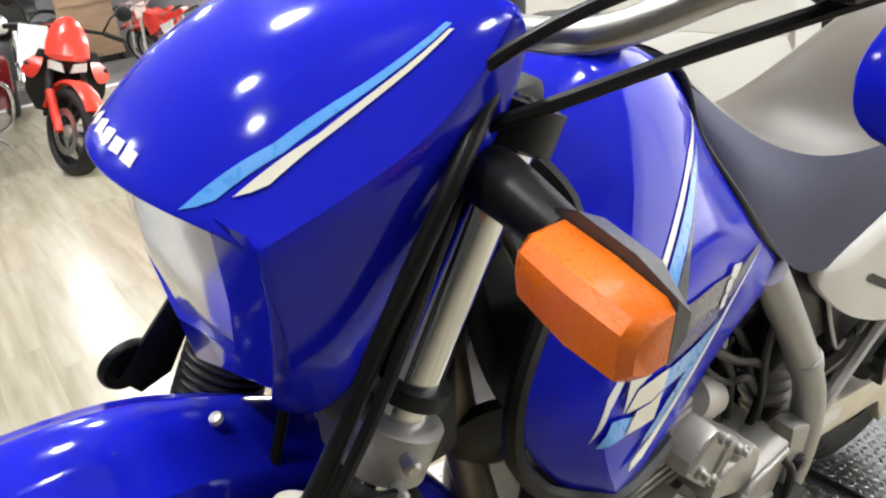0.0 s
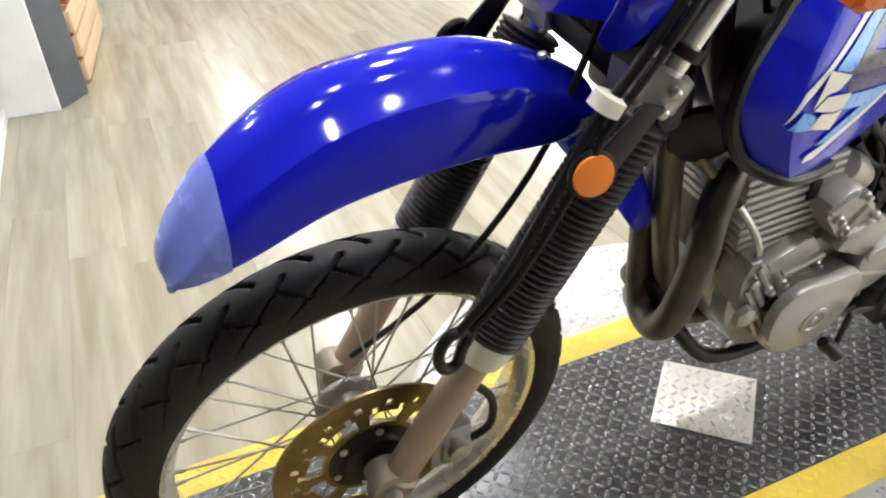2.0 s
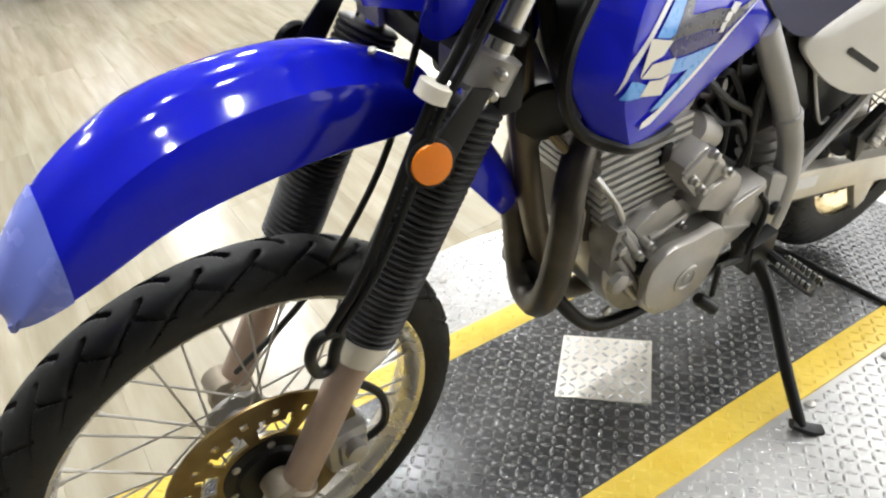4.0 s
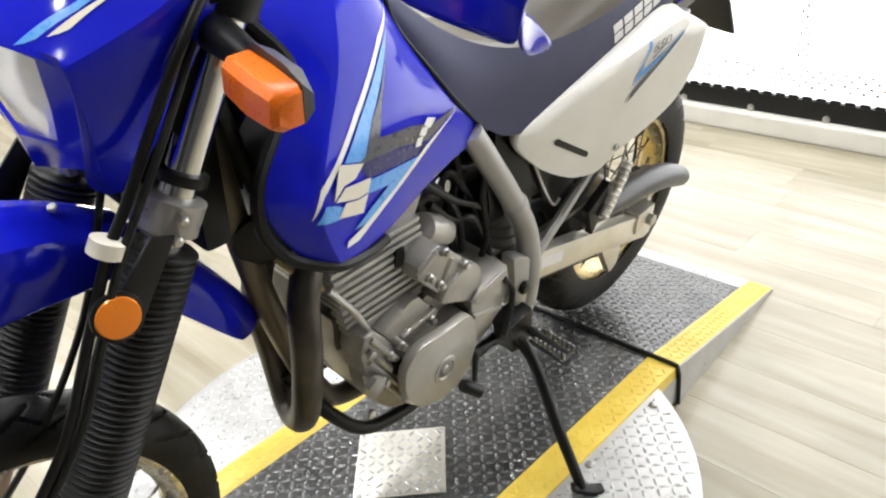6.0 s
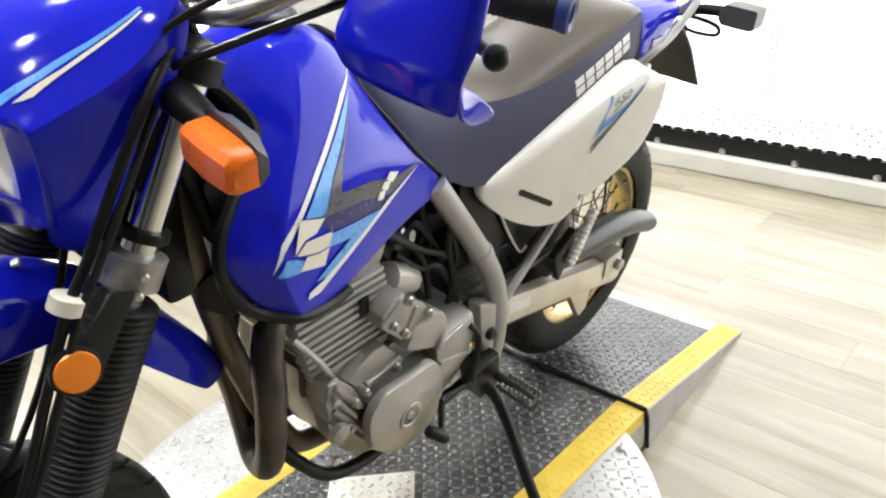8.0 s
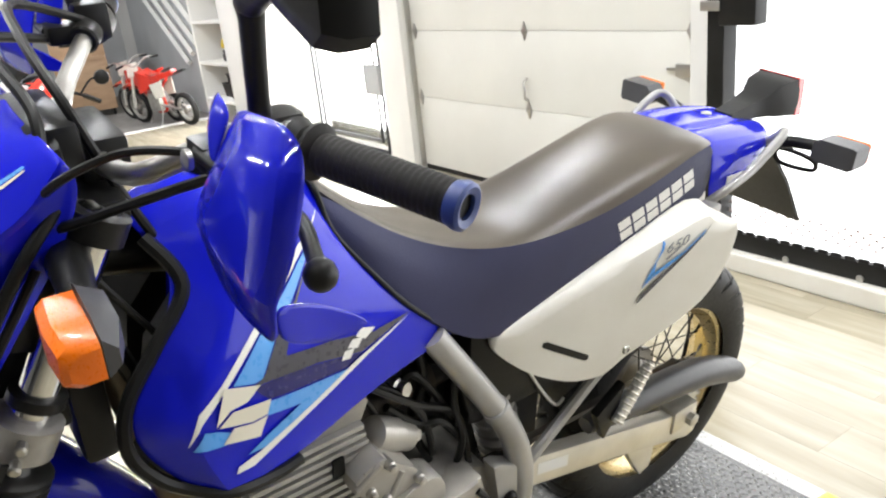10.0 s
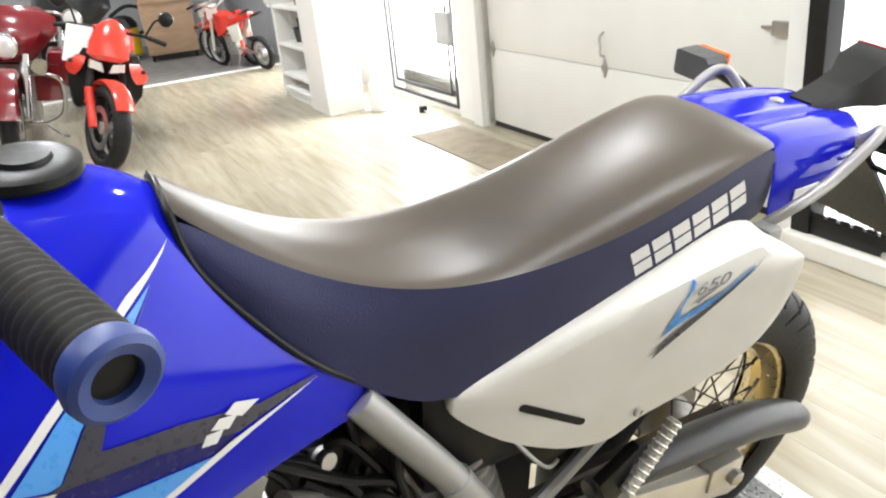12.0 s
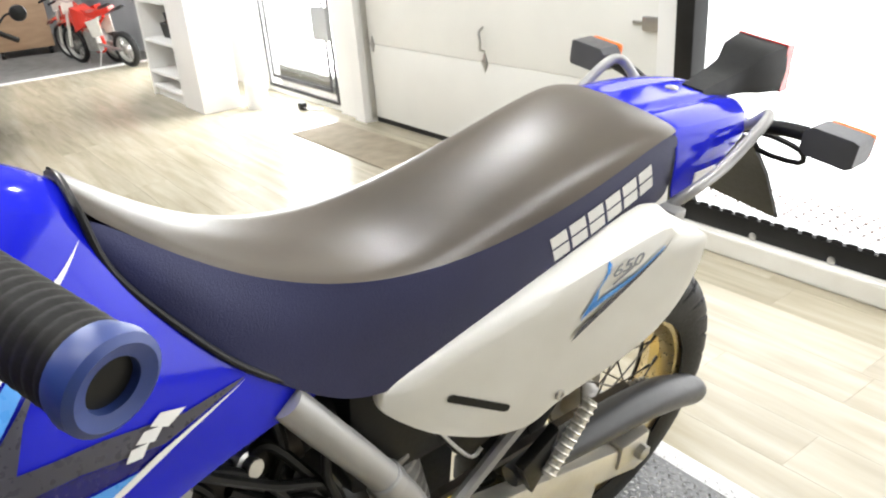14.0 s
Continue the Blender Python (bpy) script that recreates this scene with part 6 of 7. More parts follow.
CX0, CX1, CY0, CY1, CZ = -6.30, -5.05, 2.62, 2.93, 1.75
part("side_panel", box(CX0, CX0 + 0.05, CY0, CY1, FLOOR + 0.002, CZ, 0.003), WALL, cab)
part("column", box(-5.50, CX1, CY0, CY1, FLOOR + 0.002, CZ, 0.003), WALL, cab)
part("back_panel", box(CX0 + 0.05, -5.502, CY1 - 0.03, CY1, FLOOR + 0.002, CZ), WALL, cab)
for z in (FLOOR + 0.10, 0.10, 0.37, 0.70, 1.06, 1.42):
    part("shelf", box(CX0 + 0.052, -5.502, CY0 + 0.004, CY1 - 0.032, z - 0.025, z, 0.002), WALL, cab)
part("plinth", box(CX0 + 0.052, -5.502, CY0 + 0.03, CY0 + 0.05, FLOOR + 0.002, FLOOR + 0.073), WALL, cab)
part("top_board", box(CX0 - 0.01, CX1 + 0.01, CY0 - 0.01, CY1, CZ + 0.001, CZ + 0.03, 0.003), WALL, cab)


def bin_box(x, y, z, sx, sy, sz, mat, label, cat):
    t = thing("storage_bin", pose(x, y, z, 0, 0, 4), label, cat)
    b = bmesh.new()
    outer = [[(-sx * f, -sy * f, h), (sx * f, -sy * f, h), (sx * f, sy * f, h), (-sx * f, sy * f, h)] for f, h in ((0.86, 0), (1.0, sz), (0.95, sz), (0.82, 0.01))]
    loft(outer, bm=b, ring=True)
    part("bin_body", b, mat, t)
    part("bin_rim", tube([(-sx, -sy, sz), (sx, -sy, sz), (sx, sy, sz), (-sx, sy, sz)], 0.006, 6, closed=True, smooth=False), mat, t)
    return t


bin_box(-5.68, 2.80, 0.101, 0.10, 0.09, 0.17, BLACK, "black plastic storage bin on a cabinet shelf", "bin")
bin_box(-5.70, 2.80, 0.371, 0.11, 0.10, 0.22, BLACK, "black plastic storage bin on a cabinet shelf", "bin")
bin_box(-5.98, 2.82, 0.371, 0.08, 0.09, 0.12, BLACK, "small black tray on a cabinet shelf", "tray")
bag = thing("charger_case", pose(-5.72, 2.80, 0.701), "black tool case lying on a cabinet shelf", "case")
part("case_body", box(-0.13, 0.13, -0.09, 0.09, 0, 0.07, 0.012), BLACK, bag)
part("case_lid", box(-0.125, 0.125, -0.085, 0.085, 0.071, 0.10, 0.012), BLACK, bag)
duck = thing("yellow_toy", pose(-5.78, 2.78, 0.802), "yellow plastic toy machine on top of the tool case", "toy")
part("toy_body", loft([[(0.07 * f * math.cos(a), 0.06 * f * math.sin(a), z) for a in [2 * math.pi * k / 14 for k in range(14)]] for f, z in ((0.8, 0), (1.0, 0.05), (0.9, 0.12), (0.5, 0.17), (0.45, 0.24), (0.2, 0.28))], ring=True), YELLOW_TOY, duck)
part("toy_arm", tube([(0.06, 0, 0.10), (0.12, -0.02, 0.06), (0.13, -0.02, 0.01)], 0.018, 8), YELLOW_TOY, duck)
part("toy_arm", tube([(-0.06, 0, 0.10), (-0.12, -0.02, 0.07), (-0.13, -0.03, 0.01)], 0.018, 8), YELLOW_TOY, duck)
jar = thing("plastic_jug", pose(-4.92, 3.02, FLOOR), "translucent white plastic jug on the floor", "jug")
part("jug_body", loft([[(0.085 * f * math.cos(a), 0.085 * f * math.sin(a), z) for a in [2 * math.pi * k / 18 for k in range(18)]] for f, z in ((0.9, 0), (1, 0.02), (1, 0.14), (0.98, 0.15), (1, 0.16), (1, 0.22), (0.6, 0.27), (0.3, 0.29), (0.3, 0.31))], ring=True), PAPER, jar)
part("jug_cap", lathe([(0, 0.03), (0.025, 0.03)], (0, 0, 0.311), (0, 0, 1), 16), PAPER, jar)
plug = thing("power_adapter", pose(-4.55, 3.22, FLOOR + 0.02), "black power adapter with its white cable on the floor", "adapter")
part("adapter_body", box(-0.03, 0.03, -0.025, 0.025, -0.019, 0.035, 0.006), BLACK, plug)
part("adapter_cable", tube([(0.03, 0, 0.0), (0.10, 0.02, -0.014), (0.16, 0.08, -0.014), (0.12, 0.11, -0.014)], 0.004, 6), PAPER, plug)
# thin brown slab paints the shading on the floor before the garage door
mat = thing("door_mat", pose(-3.1, 3.02, FLOOR + 0.001), "thin brown slab standing in for floor shading in front of the garage door", "mat")
part("mat_body", box(-0.85, 0.85, -0.19, 0.19, 0, 0.006, 0.002), surface("brown_floor_shade", (0.20, 0.165, 0.115), (0.30, 0.25, 0.18), 0.9, fine=300, bump=0.4), mat)

# ---- far end: carpet, threshold, slanted boards, crate ----
solid("carpet", box(X0, -8.36, Y0, Y1, FLOOR - 0.005, FLOOR + 0.004), DARKFLOOR, "grey carpet at the far end", "carpet")
solid("threshold", box(-8.36, -8.25, Y0, Y1, FLOOR - 0.001, FLOOR + 0.008, 0.002), WALL, "white floor strip at the carpet edge", "threshold")
stair = thing("staircase_boards", pose(0, 0, 0), "white slanted stair boards against the far wall", "staircase")
for k in range(4):
    part("stringer", tube([(-11.2 + 0.22 * k, 3.30, 1.75 + 0.12 * k), (-8.9 + 0.22 * k, 3.30, 0.50 + 0.12 * k)], 0.04, 4, smooth=False), WALL, stair)
part("stair_panel", box(-11.6, -8.6, 3.335, 3.35, FLOOR + 0.01, 2.3), GREYWALL, stair)
cr = thing("wooden_crate", pose(-10.5, 2.30, FLOOR + 0.004, 0, 0, -8), "tall brown board crate on casters", "crate")
part("crate_side", box(-0.28, 0.28, -0.33, 0.33, 0.09, 0.78, 0.006), CARD, cr)
part("crate_top", box(-0.28, 0.28, -0.33, 0.33, 0.79, 1.32, 0.006), CARD, cr)
part("crate_batten", box(0.281, 0.30, -0.31, 0.31, 0.74, 0.80, 0.004), CARD, cr)
part("crate_stain", box(0.2805, 0.2825, -0.20, 0.16, 0.95, 1.18), BLACK, cr)
for x in (-0.22, 0.22):
    for y in (-0.28, 0.28):
        part("caster", lathe([(-0.02, 0.03), (-0.02, 0.045), (0.02, 0.045), (0.02, 0.03)], (x, y, 0.045), (x, y + 1, 0.045), 14), BLACK, cr)
ym = thing("yellow_machine", pose(-10.9, 1.75, FLOOR + 0.004, 0, 0, 80), "yellow wet vacuum with black hose", "vacuum")
part("tub", loft([[(0.19 * f * math.cos(a), 0.19 * f * math.sin(a), z) for a in [2 * math.pi * k / 20 for k in range(20)]] for f, z in ((0.8, 0.06), (1, 0.10), (1, 0.42), (1.05, 0.44))], ring=True), YELLOW_TOY, ym)
part("motor_head", loft([[(0.19 * f * math.cos(a), 0.19 * f * math.sin(a), z) for a in [2 * math.pi * k / 20 for k in range(20)]] for f, z in ((1.04, 0.441), (1, 0.50), (0.7, 0.58), (0.3, 0.61))], ring=True), BLACK, ym)
part("vacuum_hose", tube([(0.19, 0, 0.35), (0.32, 0.05, 0.40), (0.34, 0.1, 0.62), (0.1, 0.12, 0.72), (-0.15, 0.1, 0.6)], 0.025, 10), BLACK, ym)
for k in range(4):
    a = math.pi / 4 + k * math.pi / 2
    part("caster", lathe([(-0.015, 0.02), (-0.015, 0.03), (0.015, 0.03), (0.015, 0.02)], (0.15 * math.cos(a), 0.15 * math.sin(a), 0.03), (0.15 * math.cos(a), 0.15 * math.sin(a) + 1, 0.03), 10), BLACK, ym)


# ---- the other motorcycles ----
def simple_wheel(root, cy, R, hw, rim_r, rim_mat, spokes, disc=True, cz=None):
    cz = R if cz is None else cz
    w = part("wheel", lathe([(-hw * 0.6, rim_r), (-hw * 0.62, rim_r * 0.93), (-hw * 0.3, rim_r * 0.88), (hw * 0.3, rim_r * 0.88), (hw * 0.62, rim_r * 0.93), (hw * 0.6, rim_r)], (0, cy, cz), (1, cy, cz), 40, closed=True), rim_mat, root)
    prof = [(hw * math.sin(radians(a)), rim_r + (R - rim_r) * (0.35 + 0.65 * math.cos(radians(a))) if abs(a) < 90 else rim_r + (R - rim_r) * 0.35 * (1 + math.cos(radians(a)) * 1.4)) for a in range(-130, 131, 20)]
    part("tyre", lathe(prof, (0, cy, cz), (1, cy, cz), 48, closed=True), RUBBER, w)
    for k in range(spokes):
        a = 2 * math.pi * k / spokes
        thick = 0.012 if spokes < 12 else 0.0025
        part("spoke", tube([(0.02 * (1 if k % 2 else -1), cy + 0.03 * math.cos(a), cz + 0.03 * math.sin(a)), (0, cy + rim_r * 0.9 * math.cos(a), cz + rim_r * 0.9 * math.sin(a))], thick, 6, smooth=False), rim_mat, w)
    part("hub", lathe([(-hw, 0.025), (-hw * 0.8, 0.045), (hw * 0.8, 0.045), (hw, 0.025)], (0, cy, cz), (1, cy, cz), 18), CAST, w)
    if disc:
        for s in (-1, 1):
            part("brake_disc", lathe([(hw * s * 0.95, rim_r * 0.5), (hw * s * 0.95, rim_r * 0.72), (hw * s * 0.95 + s * 0.005, rim_r * 0.72), (hw * s * 0.95 + s * 0.005, rim_r * 0.5)], (0, cy, cz), (1, cy, cz), 32, closed=True), STEEL, w)
    return w


def sport_bike(m):
    b = thing("sport_motorcycle", m, "red sport motorcycle on its side stand with white paper tag", "motorcycle")
    turned = [simple_wheel(b, 0.0, 0.30, 0.062, 0.215, BLACK, 6)]
    simple_wheel(b, 1.40, 0.31, 0.085, 0.215, BLACK, 6)
    for s in (-1, 1):
        turned.append(part("fork_leg", tube([(s * 0.10, 0.0, 0.30), (s * 0.105, 0.13, 0.55)], 0.03, 12, smooth=False), RED if s < 0 else BLACK, b))
        part("fork_tube", tube([(s * 0.105, 0.13, 0.55), (s * 0.105, 0.28, 0.88)], 0.024, 12, smooth=False), BLACK, b)
        part("side_fairing", loft([[(s * x0, y0, z), (s * x1, y0 + 0.06, z), (s * x1, y1, z), (s * x0, y1, z)] for z, x0, x1, y0, y1 in ((0.80, 0.12, 0.19, 0.18, 0.40), (0.66, 0.10, 0.25, 0.16, 0.45), (0.52, 0.11, 0.245, 0.20, 0.50), (0.38, 0.12, 0.18, 0.30, 0.55))], ring=True), BLACK, b, "black side fairing")
        part("fairing_edge", loft([[(s * x0, y0, z), (s * x1, y0 + 0.07, z), (s * (x1 - 0.006), y0 + 0.10, z), (s * x0, y0 + 0.03, z)] for z, x0, x1, y0 in ((0.75, 0.14, 0.20, 0.14), (0.70, 0.15, 0.26, 0.14), (0.65, 0.17, 0.27, 0.15), (0.61, 0.20, 0.25, 0.17))], ring=True), RED, b, "red upper fairing panel")
        part("headlight", loft([[(s * x, y, z) for x, z in ((x0, z0), (x0 + w, z0 + 0.02), (x0 + w, z0 + 0.075), (x0 + 0.02, z0 + 0.06))] for y, x0, z0, w in ((0.05, 0.02, 0.675, 0.085), (0.09, 0.012, 0.67, 0.105))], ring=True), LENS, b, "clear headlight")
        part("mirror_stem", tube([(s * 0.22, 0.30, 0.93), (s * 0.27, 0.26, 1.05), (s * 0.31, 0.25, 1.08)], 0.008, 8), BLACK, b)
        part("mirror", lathe([(0, 0.02), (0.01, 0.05), (0.03, 0.055), (0.034, 0.05)], (s * 0.35, 0.235, 1.09), (s * 0.35, 1, 1.09), 18), BLACK, b)
        part("grip", tube([(s * 0.25, 0.36, 0.93), (s * 0.37, 0.41, 0.90)], 0.018, 10, smooth=False), GRIP, b)
        part("indicator", tube([(s * 0.18, 0.20, 0.70), (s * 0.25, 0.20, 0.70)], 0.015, 8, smooth=False), BLACK, b)
    part("nose_fairing", loft([[(-w, y + 0.03, z), (-w * 0.6, y, z + 0.004), (0, y - 0.02, z + 0.006), (w * 0.6, y, z + 0.004), (w, y + 0.03, z), (w * 0.8, y + 0.09, z), (-w * 0.8, y + 0.09, z)] for y, z, w in ((0.09, 0.745, 0.09), (0.08, 0.78, 0.135), (0.11, 0.86, 0.13), (0.16, 0.94, 0.105), (0.21, 1.0, 0.065), (0.23, 1.02, 0.03))], ring=True), RED, b, "glossy red nose fairing")
    turned.append(part("front_fender", loft([[(-0.065, 0.325 * math.cos(a) - 0.0, 0.30 + 0.325 * math.sin(a)), (-0.045, 0.34 * math.cos(a), 0.30 + 0.34 * math.sin(a)), (0.045, 0.34 * math.cos(a), 0.30 + 0.34 * math.sin(a)), (0.065, 0.325 * math.cos(a), 0.30 + 0.325 * math.sin(a)), (0.06, 0.315 * math.cos(a), 0.30 + 0.315 * math.sin(a)), (-0.06, 0.315 * math.cos(a), 0.30 + 0.315 * math.sin(a))] for a in [radians(20 + 14 * k) for k in range(10)]], ring=True), RED, b))
    for ob in turned:
        ob.matrix_local = pose(0.045, 0.01, 0, 0, 0, 24)
    part("frame", loft([[(-w, y, z0), (w, y, z0), (w, y, z1), (-w, y, z1)] for y, w, z0, z1 in ((0.24, 0.06, 0.72, 0.86), (0.45, 0.13, 0.32, 0.82), (0.85, 0.13, 0.30, 0.72), (1.05, 0.09, 0.42, 0.70))], ring=True), BLACK, b)
    part("fuel_tank", loft([[(-w, y, z0), (-w * 0.8, y, z1 - 0.03), (0, y, z1), (w * 0.8, y, z1 - 0.03), (w, y, z0)] for y, w, z0, z1 in ((0.38, 0.10, 0.78, 0.90), (0.52, 0.17, 0.74, 0.97), (0.70, 0.15, 0.72, 0.93), (0.84, 0.09, 0.72, 0.80))], ring=True), RED, b)
    part("seat", loft([[(-w, y, z - 0.07), (-w, y, z), (w, y, z), (w, y, z - 0.07)] for y, w, z in ((0.80, 0.10, 0.80), (1.05, 0.14, 0.80), (1.40, 0.10, 0.90), (1.60, 0.05, 0.93))], ring=True), BLACK, b)
    part("handlebar", tube([(-0.36, 0.40, 0.905), (-0.22, 0.34, 0.935), (0, 0.30, 0.94), (0.22, 0.34, 0.935), (0.36, 0.40, 0.905)], 0.012, 10), BLACK, b)
    part("side_stand", tube([(0.14, 0.75, 0.26), (0.27, 0.70, 0.10), (0.34, 0.66, 0.065)], 0.010, 8), STEEL, b)
    part("paper_tag", loft([[(-0.29, 0.215, 0.69), (-0.10, 0.195, 0.69), (-0.10, 0.196, 0.69), (-0.29, 0.216, 0.69)], [(-0.285, 0.255, 0.94), (-0.115, 0.24, 0.945), (-0.115, 0.241, 0.945), (-0.285, 0.256, 0.94)]], ring=True), PAPER, b, "white paper sale tag")
    return b


def cruiser(m, paint, label):
    b = thing("touring_motorcycle", m, label, "motorcycle")
    simple_wheel(b, 0.0, 0.33, 0.065, 0.215, CHROME, 9)
    simple_wheel(b, 1.62, 0.33, 0.075, 0.205, CHROME, 9)
    for s in (-1, 1):
        part("fork_leg", tube([(s * 0.115, 0.0, 0.33), (s * 0.12, 0.33, 0.92)], 0.034, 14, smooth=False), CHROME, b)
        part("passing_lamp", lathe([(0, 0.03), (0.02, 0.055), (0.05, 0.06), (0.055, 0.055)], (s * 0.22, 0.22, 0.70), (s * 0.22, -1, 0.70), 22), CHROME, b)
        part("crash_bar", tube([(s * 0.08, 0.42, 0.62), (s * 0.30, 0.40, 0.60), (s * 0.36, 0.42, 0.50), (s * 0.34, 0.45, 0.30), (s * 0.22, 0.46, 0.22), (s * 0.08, 0.46, 0.22)], 0.017, 10), CHROME, b)
        part("saddlebag", box(s * 0.32 - 0.11, s * 0.32 + 0.11, 1.30, 1.85, 0.38, 0.70, 0.05), paint, b)
        part("leg_guard", loft([[(s * 0.16, 0.42, z), (s * 0.34, 0.46, z), (s * 0.34, 0.50, z), (s * 0.16, 0.47, z)] for z in (0.40, 0.55, 0.68)], ring=True), paint, b)
    part("batwing_fairing", loft([[(-w, y + 0.16, z), (-w * 0.7, y + 0.04, z + 0.01), (0, y, z + 0.015), (w * 0.7, y + 0.04, z + 0.01), (w, y + 0.16, z), (w * 0.9, y + 0.22, z), (-w * 0.9, y + 0.22, z)] for y, z, w in ((0.22, 0.72, 0.17), (0.17, 0.82, 0.26), (0.19, 0.95, 0.37), (0.24, 1.05, 0.36), (0.30, 1.12, 0.25))], ring=True), paint, b, "glossy fork-mounted fairing")
    part("headlight", lathe([(0, 0.05), (0.01, 0.098), (0.03, 0.098), (0.034, 0.088)], (0, 0.18, 0.85), (0, -1, 0.80), 32), CHROME, b)
    part("headlight_lens", lathe([(0.03, 0.088), (0.045, 0.06), (0.05, 0.01)], (0, 0.18, 0.85), (0, -1, 0.80), 28), LENS, b)
    part("front_fender", loft([[(-0.09, 0.33 * math.cos(a), 0.33 + 0.33 * math.sin(a)), (-0.07, 0.375 * math.cos(a), 0.33 + 0.375 * math.sin(a)), (0, 0.385 * math.cos(a), 0.33 + 0.385 * math.sin(a)), (0.07, 0.375 * math.cos(a), 0.33 + 0.375 * math.sin(a)), (0.09, 0.33 * math.cos(a), 0.33 + 0.33 * math.sin(a))] for a in [radians(-5 + 16 * k) for k in range(12)]], ring=True), paint, b)
    part("engine", box(-0.16, 0.16, 0.55, 1.05, 0.18, 0.68, 0.03), CAST, b)
    part("fuel_tank", loft([[(-w, y, 0.70), (-w * 0.8, y, z - 0.04), (0, y, z), (w * 0.8, y, z - 0.04), (w, y, 0.70)] for y, w, z in ((0.48, 0.10, 0.88), (0.65, 0.18, 0.94), (0.90, 0.16, 0.90), (1.05, 0.08, 0.80))], ring=True), paint, b)
    part("seat", loft([[(-w, y, z - 0.12), (-w, y, z), (w, y, z), (w, y, z - 0.12)] for y, w, z in ((1.0, 0.14, 0.74), (1.25, 0.18, 0.76), (1.6, 0.14, 0.82))], ring=True), BLACK, b)
    part("side_stand", tube([(0.12, 0.70, 0.22), (0.30, 0.68, 0.07), (0.36, 0.66, 0.06)], 0.012, 8), CHROME, b)
    part("handlebar", tube([(-0.40, 0.72, 1.05), (-0.30, 0.55, 1.08), (0, 0.45, 1.05), (0.30, 0.55, 1.08), (0.40, 0.72, 1.05)], 0.013, 10), CHROME, b)
    return b


def dirt_bike(m):
    b = thing("dirt_motorcycle", m, "small red and white dirt motorcycle on its stand", "motorcycle", "small dirt bikes")
    simple_wheel(b, 0.0, 0.215, 0.032, 0.165, STEEL, 24, False)
    simple_wheel(b, 0.95, 0.195, 0.038, 0.14, STEEL, 24, False)
    for s in (-1, 1):
        part("fork_leg", tube([(s * 0.06, 0.0, 0.21), (s * 0.065, 0.17, 0.60)], 0.018, 10, smooth=False), WHITE_PLASTIC, b)
        part("grip", tube([(s * 0.19, 0.26, 0.76), (s * 0.29, 0.29, 0.75)], 0.014, 8, smooth=False), BLACK, b)
        part("side_panel", plate([(0.48, 0.50), (0.74, 0.55), (0.72, 0.36), (0.52, 0.33)], s * 0.075 - 0.006, s * 0.075 + 0.006, 0.004), WHITE_PLASTIC, b)
        part("swing_arm", tube([(s * 0.05, 0.50, 0.26), (s * 0.055, 0.95, 0.195)], 0.016, 8, smooth=False), STEEL, b)
    part("number_plate", loft([[(-0.07, 0.085 + d, 0.58), (0.07, 0.085 + d, 0.58), (0.075, 0.135 + d, 0.74), (-0.075, 0.135 + d, 0.74)] for d in (0, 0.012)], ring=True), WHITE_PLASTIC, b)
    part("front_fender", loft([[(-w, y, z - 0.015), (0, y, z + 0.012), (w, y, z - 0.015), (0, y, z)] for y, z, w in ((-0.25, 0.42, 0.03), (-0.15, 0.475, 0.06), (0.0, 0.50, 0.065), (0.15, 0.50, 0.05), (0.22, 0.46, 0.04))], ring=True), RED, b)
    part("fuel_tank", loft([[(-w, y, z0), (-w * 0.8, y, z1), (w * 0.8, y, z1), (w, y, z0)] for y, w, z0, z1 in ((0.20, 0.06, 0.50, 0.64), (0.30, 0.12, 0.40, 0.66), (0.42, 0.10, 0.44, 0.62), (0.50, 0.06, 0.50, 0.57))], ring=True), RED, b)
    part("seat", loft([[(-w, y, z - 0.06), (-w, y, z), (w, y, z), (w, y, z - 0.06)] for y, w, z in ((0.42, 0.05, 0.63), (0.60, 0.07, 0.60), (0.85, 0.06, 0.64), (0.93, 0.04, 0.66))], ring=True), RED, b)
    part("rear_fender", loft([[(-w, y, z - 0.02), (0, y, z + 0.012), (w, y, z - 0.02), (0, y, z - 0.005)] for y, z, w in ((0.75, 0.58, 0.06), (0.95, 0.62, 0.06), (1.15, 0.66, 0.04))], ring=True), BLACK, b)
    part("engine", box(-0.08, 0.08, 0.34, 0.56, 0.17, 0.40, 0.03), CAST, b)
    part("frame", tube([(0, 0.18, 0.62), (0, 0.25, 0.35), (0, 0.35, 0.17), (0, 0.55, 0.18), (0, 0.58, 0.42), (0, 0.75, 0.55)], 0.018, 8), RED, b)
    part("handlebar", tube([(-0.28, 0.285, 0.75), (-0.15, 0.24, 0.77), (0, 0.19, 0.70), (0.15, 0.24, 0.77), (0.28, 0.285, 0.75)], 0.011, 8), STEEL, b)
    part("stand", tube([(0.06, 0.55, 0.18), (0.14, 0.56, 0.02), (0.16, 0.56, 0.006)], 0.008, 8), STEEL, b)
    return b


sport_bike(pose(-4.93, 0.815, FLOOR, 0, 19, 82))
cruiser(pose(-5.65, 0.30, FLOOR, 0, 9, 86), MAROON, "dark red touring motorcycle with chrome crash bars")
db = dirt_bike(pose(-8.93, 2.62, FLOOR + 0.004, 0, 8, -71))
copy_thing(db, pose(-9.4, 2.62, FLOOR + 0.004, 0, 8, -72))
cruiser(pose(-7.75, 0.88, FLOOR, 0, 9, 84), BLACK, "black touring motorcycle with chrome crash bars")

# ---- furniture along the other side ----
ct2 = thing("counter", pose(0, 0, 0), "white panelled sales counter with a grey recess", "counter")
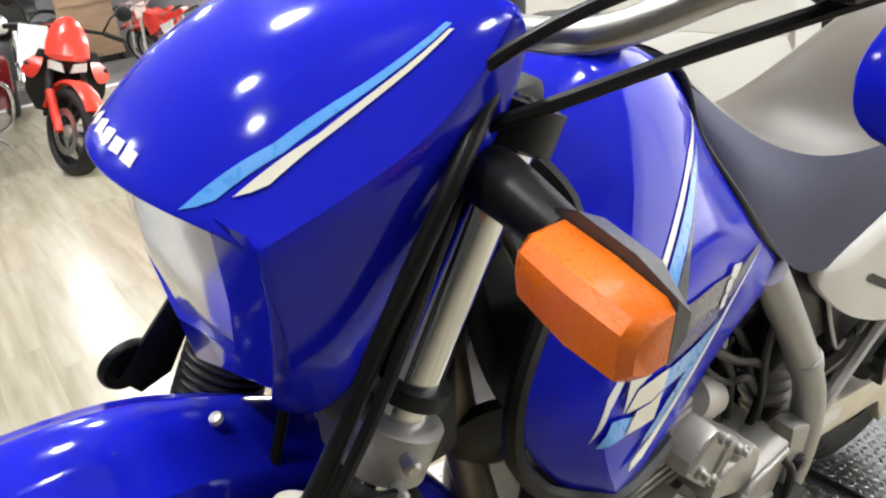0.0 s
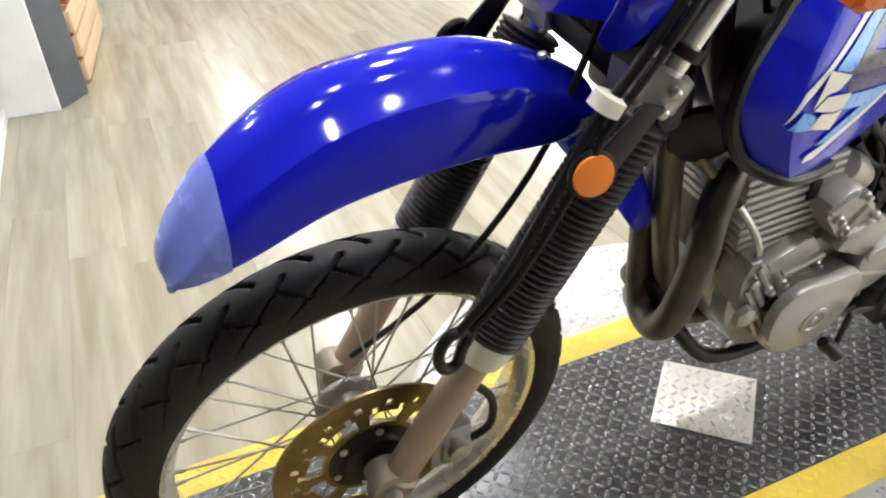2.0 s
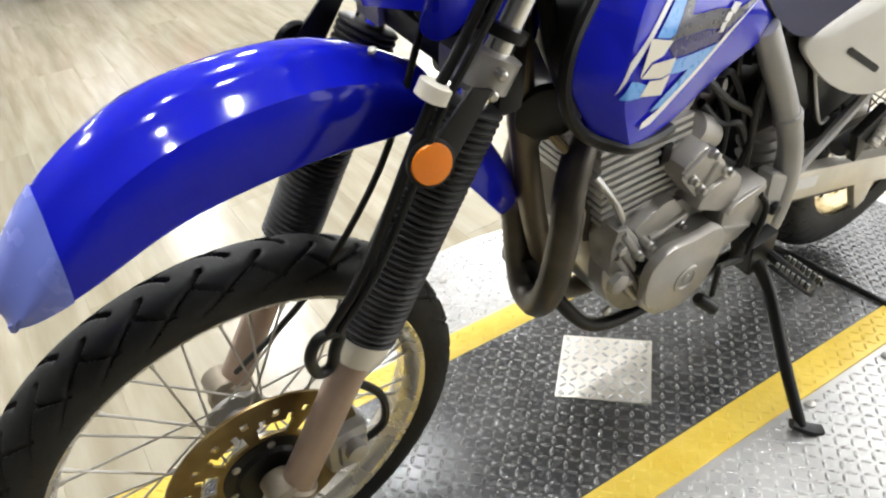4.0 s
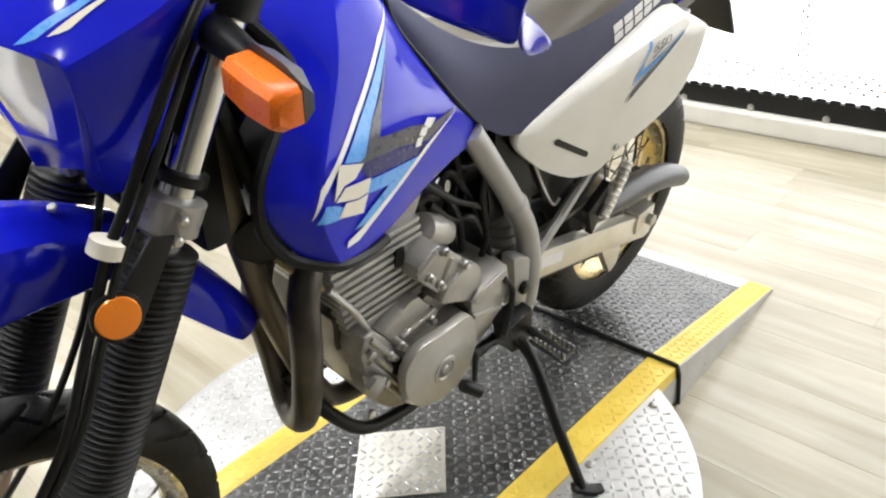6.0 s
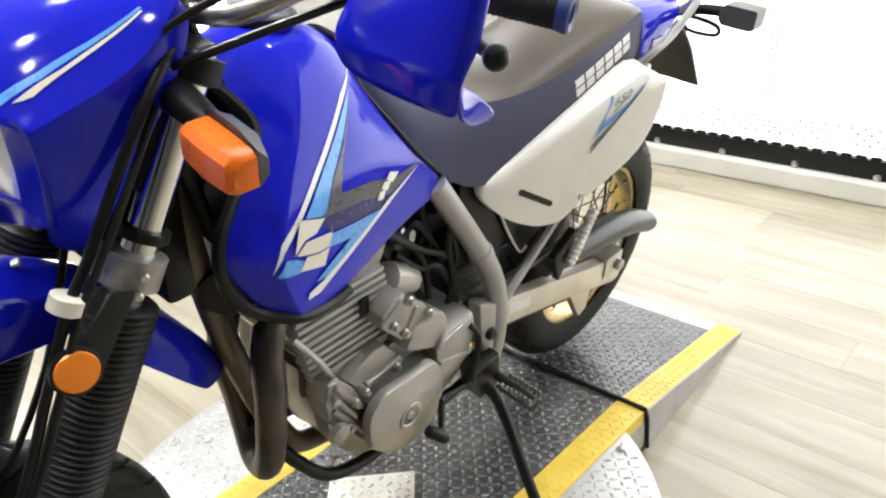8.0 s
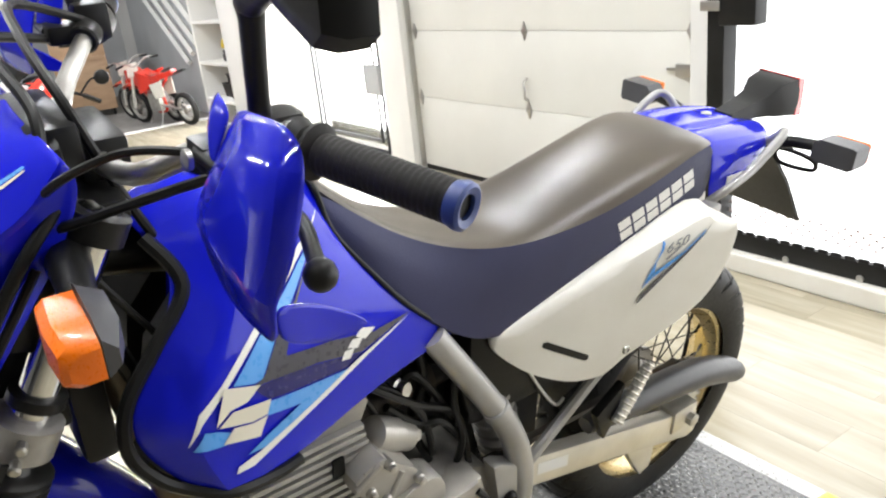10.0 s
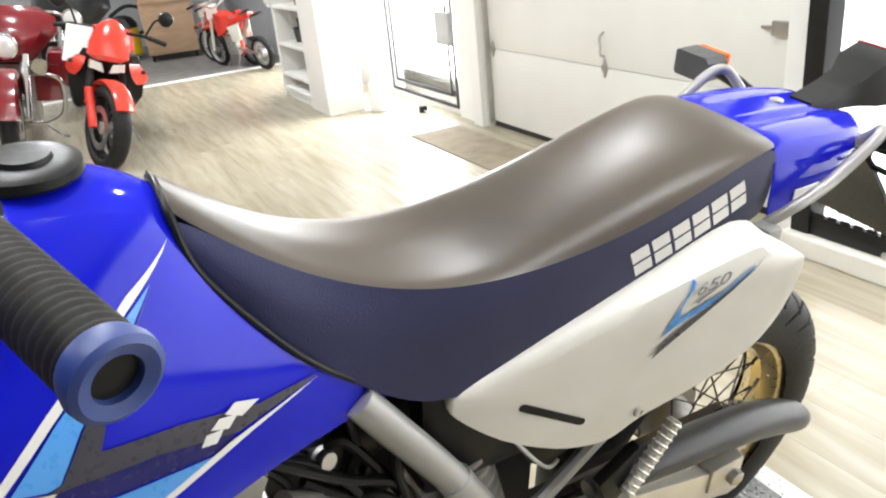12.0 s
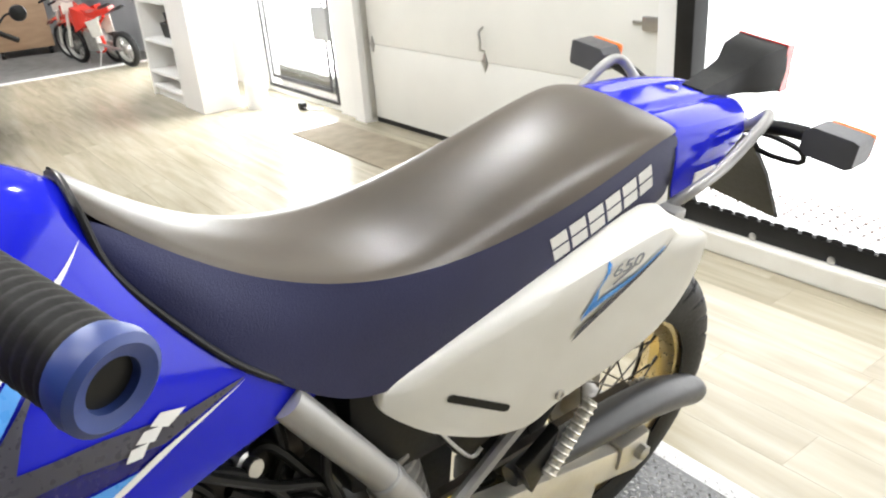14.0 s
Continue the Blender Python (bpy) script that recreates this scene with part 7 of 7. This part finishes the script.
part("end_panel", box(-1.93, -0.9, -1.9, -0.80, FLOOR + 0.002, 0.95, 0.006), WALL, ct2)
part("recess_panel", box(-2.88, -1.935, -1.5, -0.78, FLOOR + 0.06, 0.90, 0.004), GREYWALL, ct2)
part("base_strip", box(-2.90, -1.99, -0.735, -0.69, FLOOR + 0.002, FLOOR + 0.05, 0.003), WALL, ct2)
part("recess_base", box(-2.88, -1.95, -1.5, -0.74, FLOOR + 0.002, FLOOR + 0.058), BLACK, ct2)
kc = thing("display_cabinet", pose(0, 0, FLOOR), "light grey display cabinet with dark grey angled end", "cabinet")
def upright(outline, z0, z1):
    return loft([[(x, y, z) for x, y in outline] for z in (z0, z1)], ring=True)


part("cabinet_front", upright([(-2.88, -0.47), (-2.905, -0.462), (-2.985, -1.20), (-2.96, -1.20)], 0.002, 1.05), PAPER, kc)
part("cabinet_end", upright([(-2.893, -0.460), (-3.05, -0.34), (-3.064, -0.358), (-2.908, -0.478)], 0.004, 1.04), surface("slate_grey_laminate", (0.06, 0.065, 0.075), (0.08, 0.085, 0.095), 0.45), kc)
part("cabinet_body", upright([(-2.915, -0.49), (-3.06, -0.375), (-3.20, -0.62), (-3.22, -1.19), (-2.99, -1.19)], 0.006, 1.03), PAPER, kc)
pl = thing("planter_crate", pose(-3.73, -0.436, FLOOR, 0, 0, -6.4), "pale wooden slatted planter crate with clay pots", "planter")
PINE = surface("pale_pine", (0.52, 0.36, 0.20), (0.64, 0.47, 0.29), 0.5, scale=5, stretch=(1, 8, 8))
for k in range(3):
    for s in (-1, 1):
        part("slat", box(-0.5, 0.5, s * 0.16 - 0.01, s * 0.16 + 0.01, 0.01 + 0.12 * k, 0.11 + 0.12 * k, 0.003), PINE, pl)
        part("slat", box(s * 0.49 - 0.01, s * 0.49 + 0.01, -0.148, 0.148, 0.012 + 0.12 * k, 0.108 + 0.12 * k, 0.003), PINE, pl)
part("crate_floor", box(-0.48, 0.48, -0.148, 0.148, 0.002, 0.02), PINE, pl)
CLAY = surface("terracotta", (0.42, 0.15, 0.06), (0.52, 0.21, 0.09), 0.7)
LEAF = surface("dry_green_leaf", (0.10, 0.12, 0.03), (0.22, 0.22, 0.06), 0.5)
rngp = random.Random(7)
for k in range(3):
    pot = thing("clay_pot", pose(-3.45 - 0.278 * k, -0.467 + 0.031 * k, FLOOR + 0.021), "terracotta pot with a small green plant in the crate", "pot", "pots in the planter")
    part("pot_body", lathe([(0, 0.07), (0.16, 0.10), (0.16, 0.112), (0.20, 0.115), (0.20, 0.10), (0.17, 0.095)], (0, 0, 0), (0, 0, 1), 24), CLAY, pot)
    bm = bmesh.new()
    for j in range(60):
        a, r, z = rngp.uniform(0, 6.28), rngp.uniform(0.0, 0.10), 0.20 + rngp.uniform(0, 0.14)
        c = Vector((r * math.cos(a), r * math.sin(a), z))
        u = Vector((math.cos(a), math.sin(a), rngp.uniform(-0.3, 0.7))).normalized() * rngp.uniform(0.03, 0.06)
        w = u.cross(Vector((0, 0, 1))).normalized() * 0.012
        bm.faces.new([bm.verts.new(q) for q in (c, c + u * 0.5 + w, c + u, c + u * 0.5 - w)])
    part("foliage", bm, LEAF, pot)
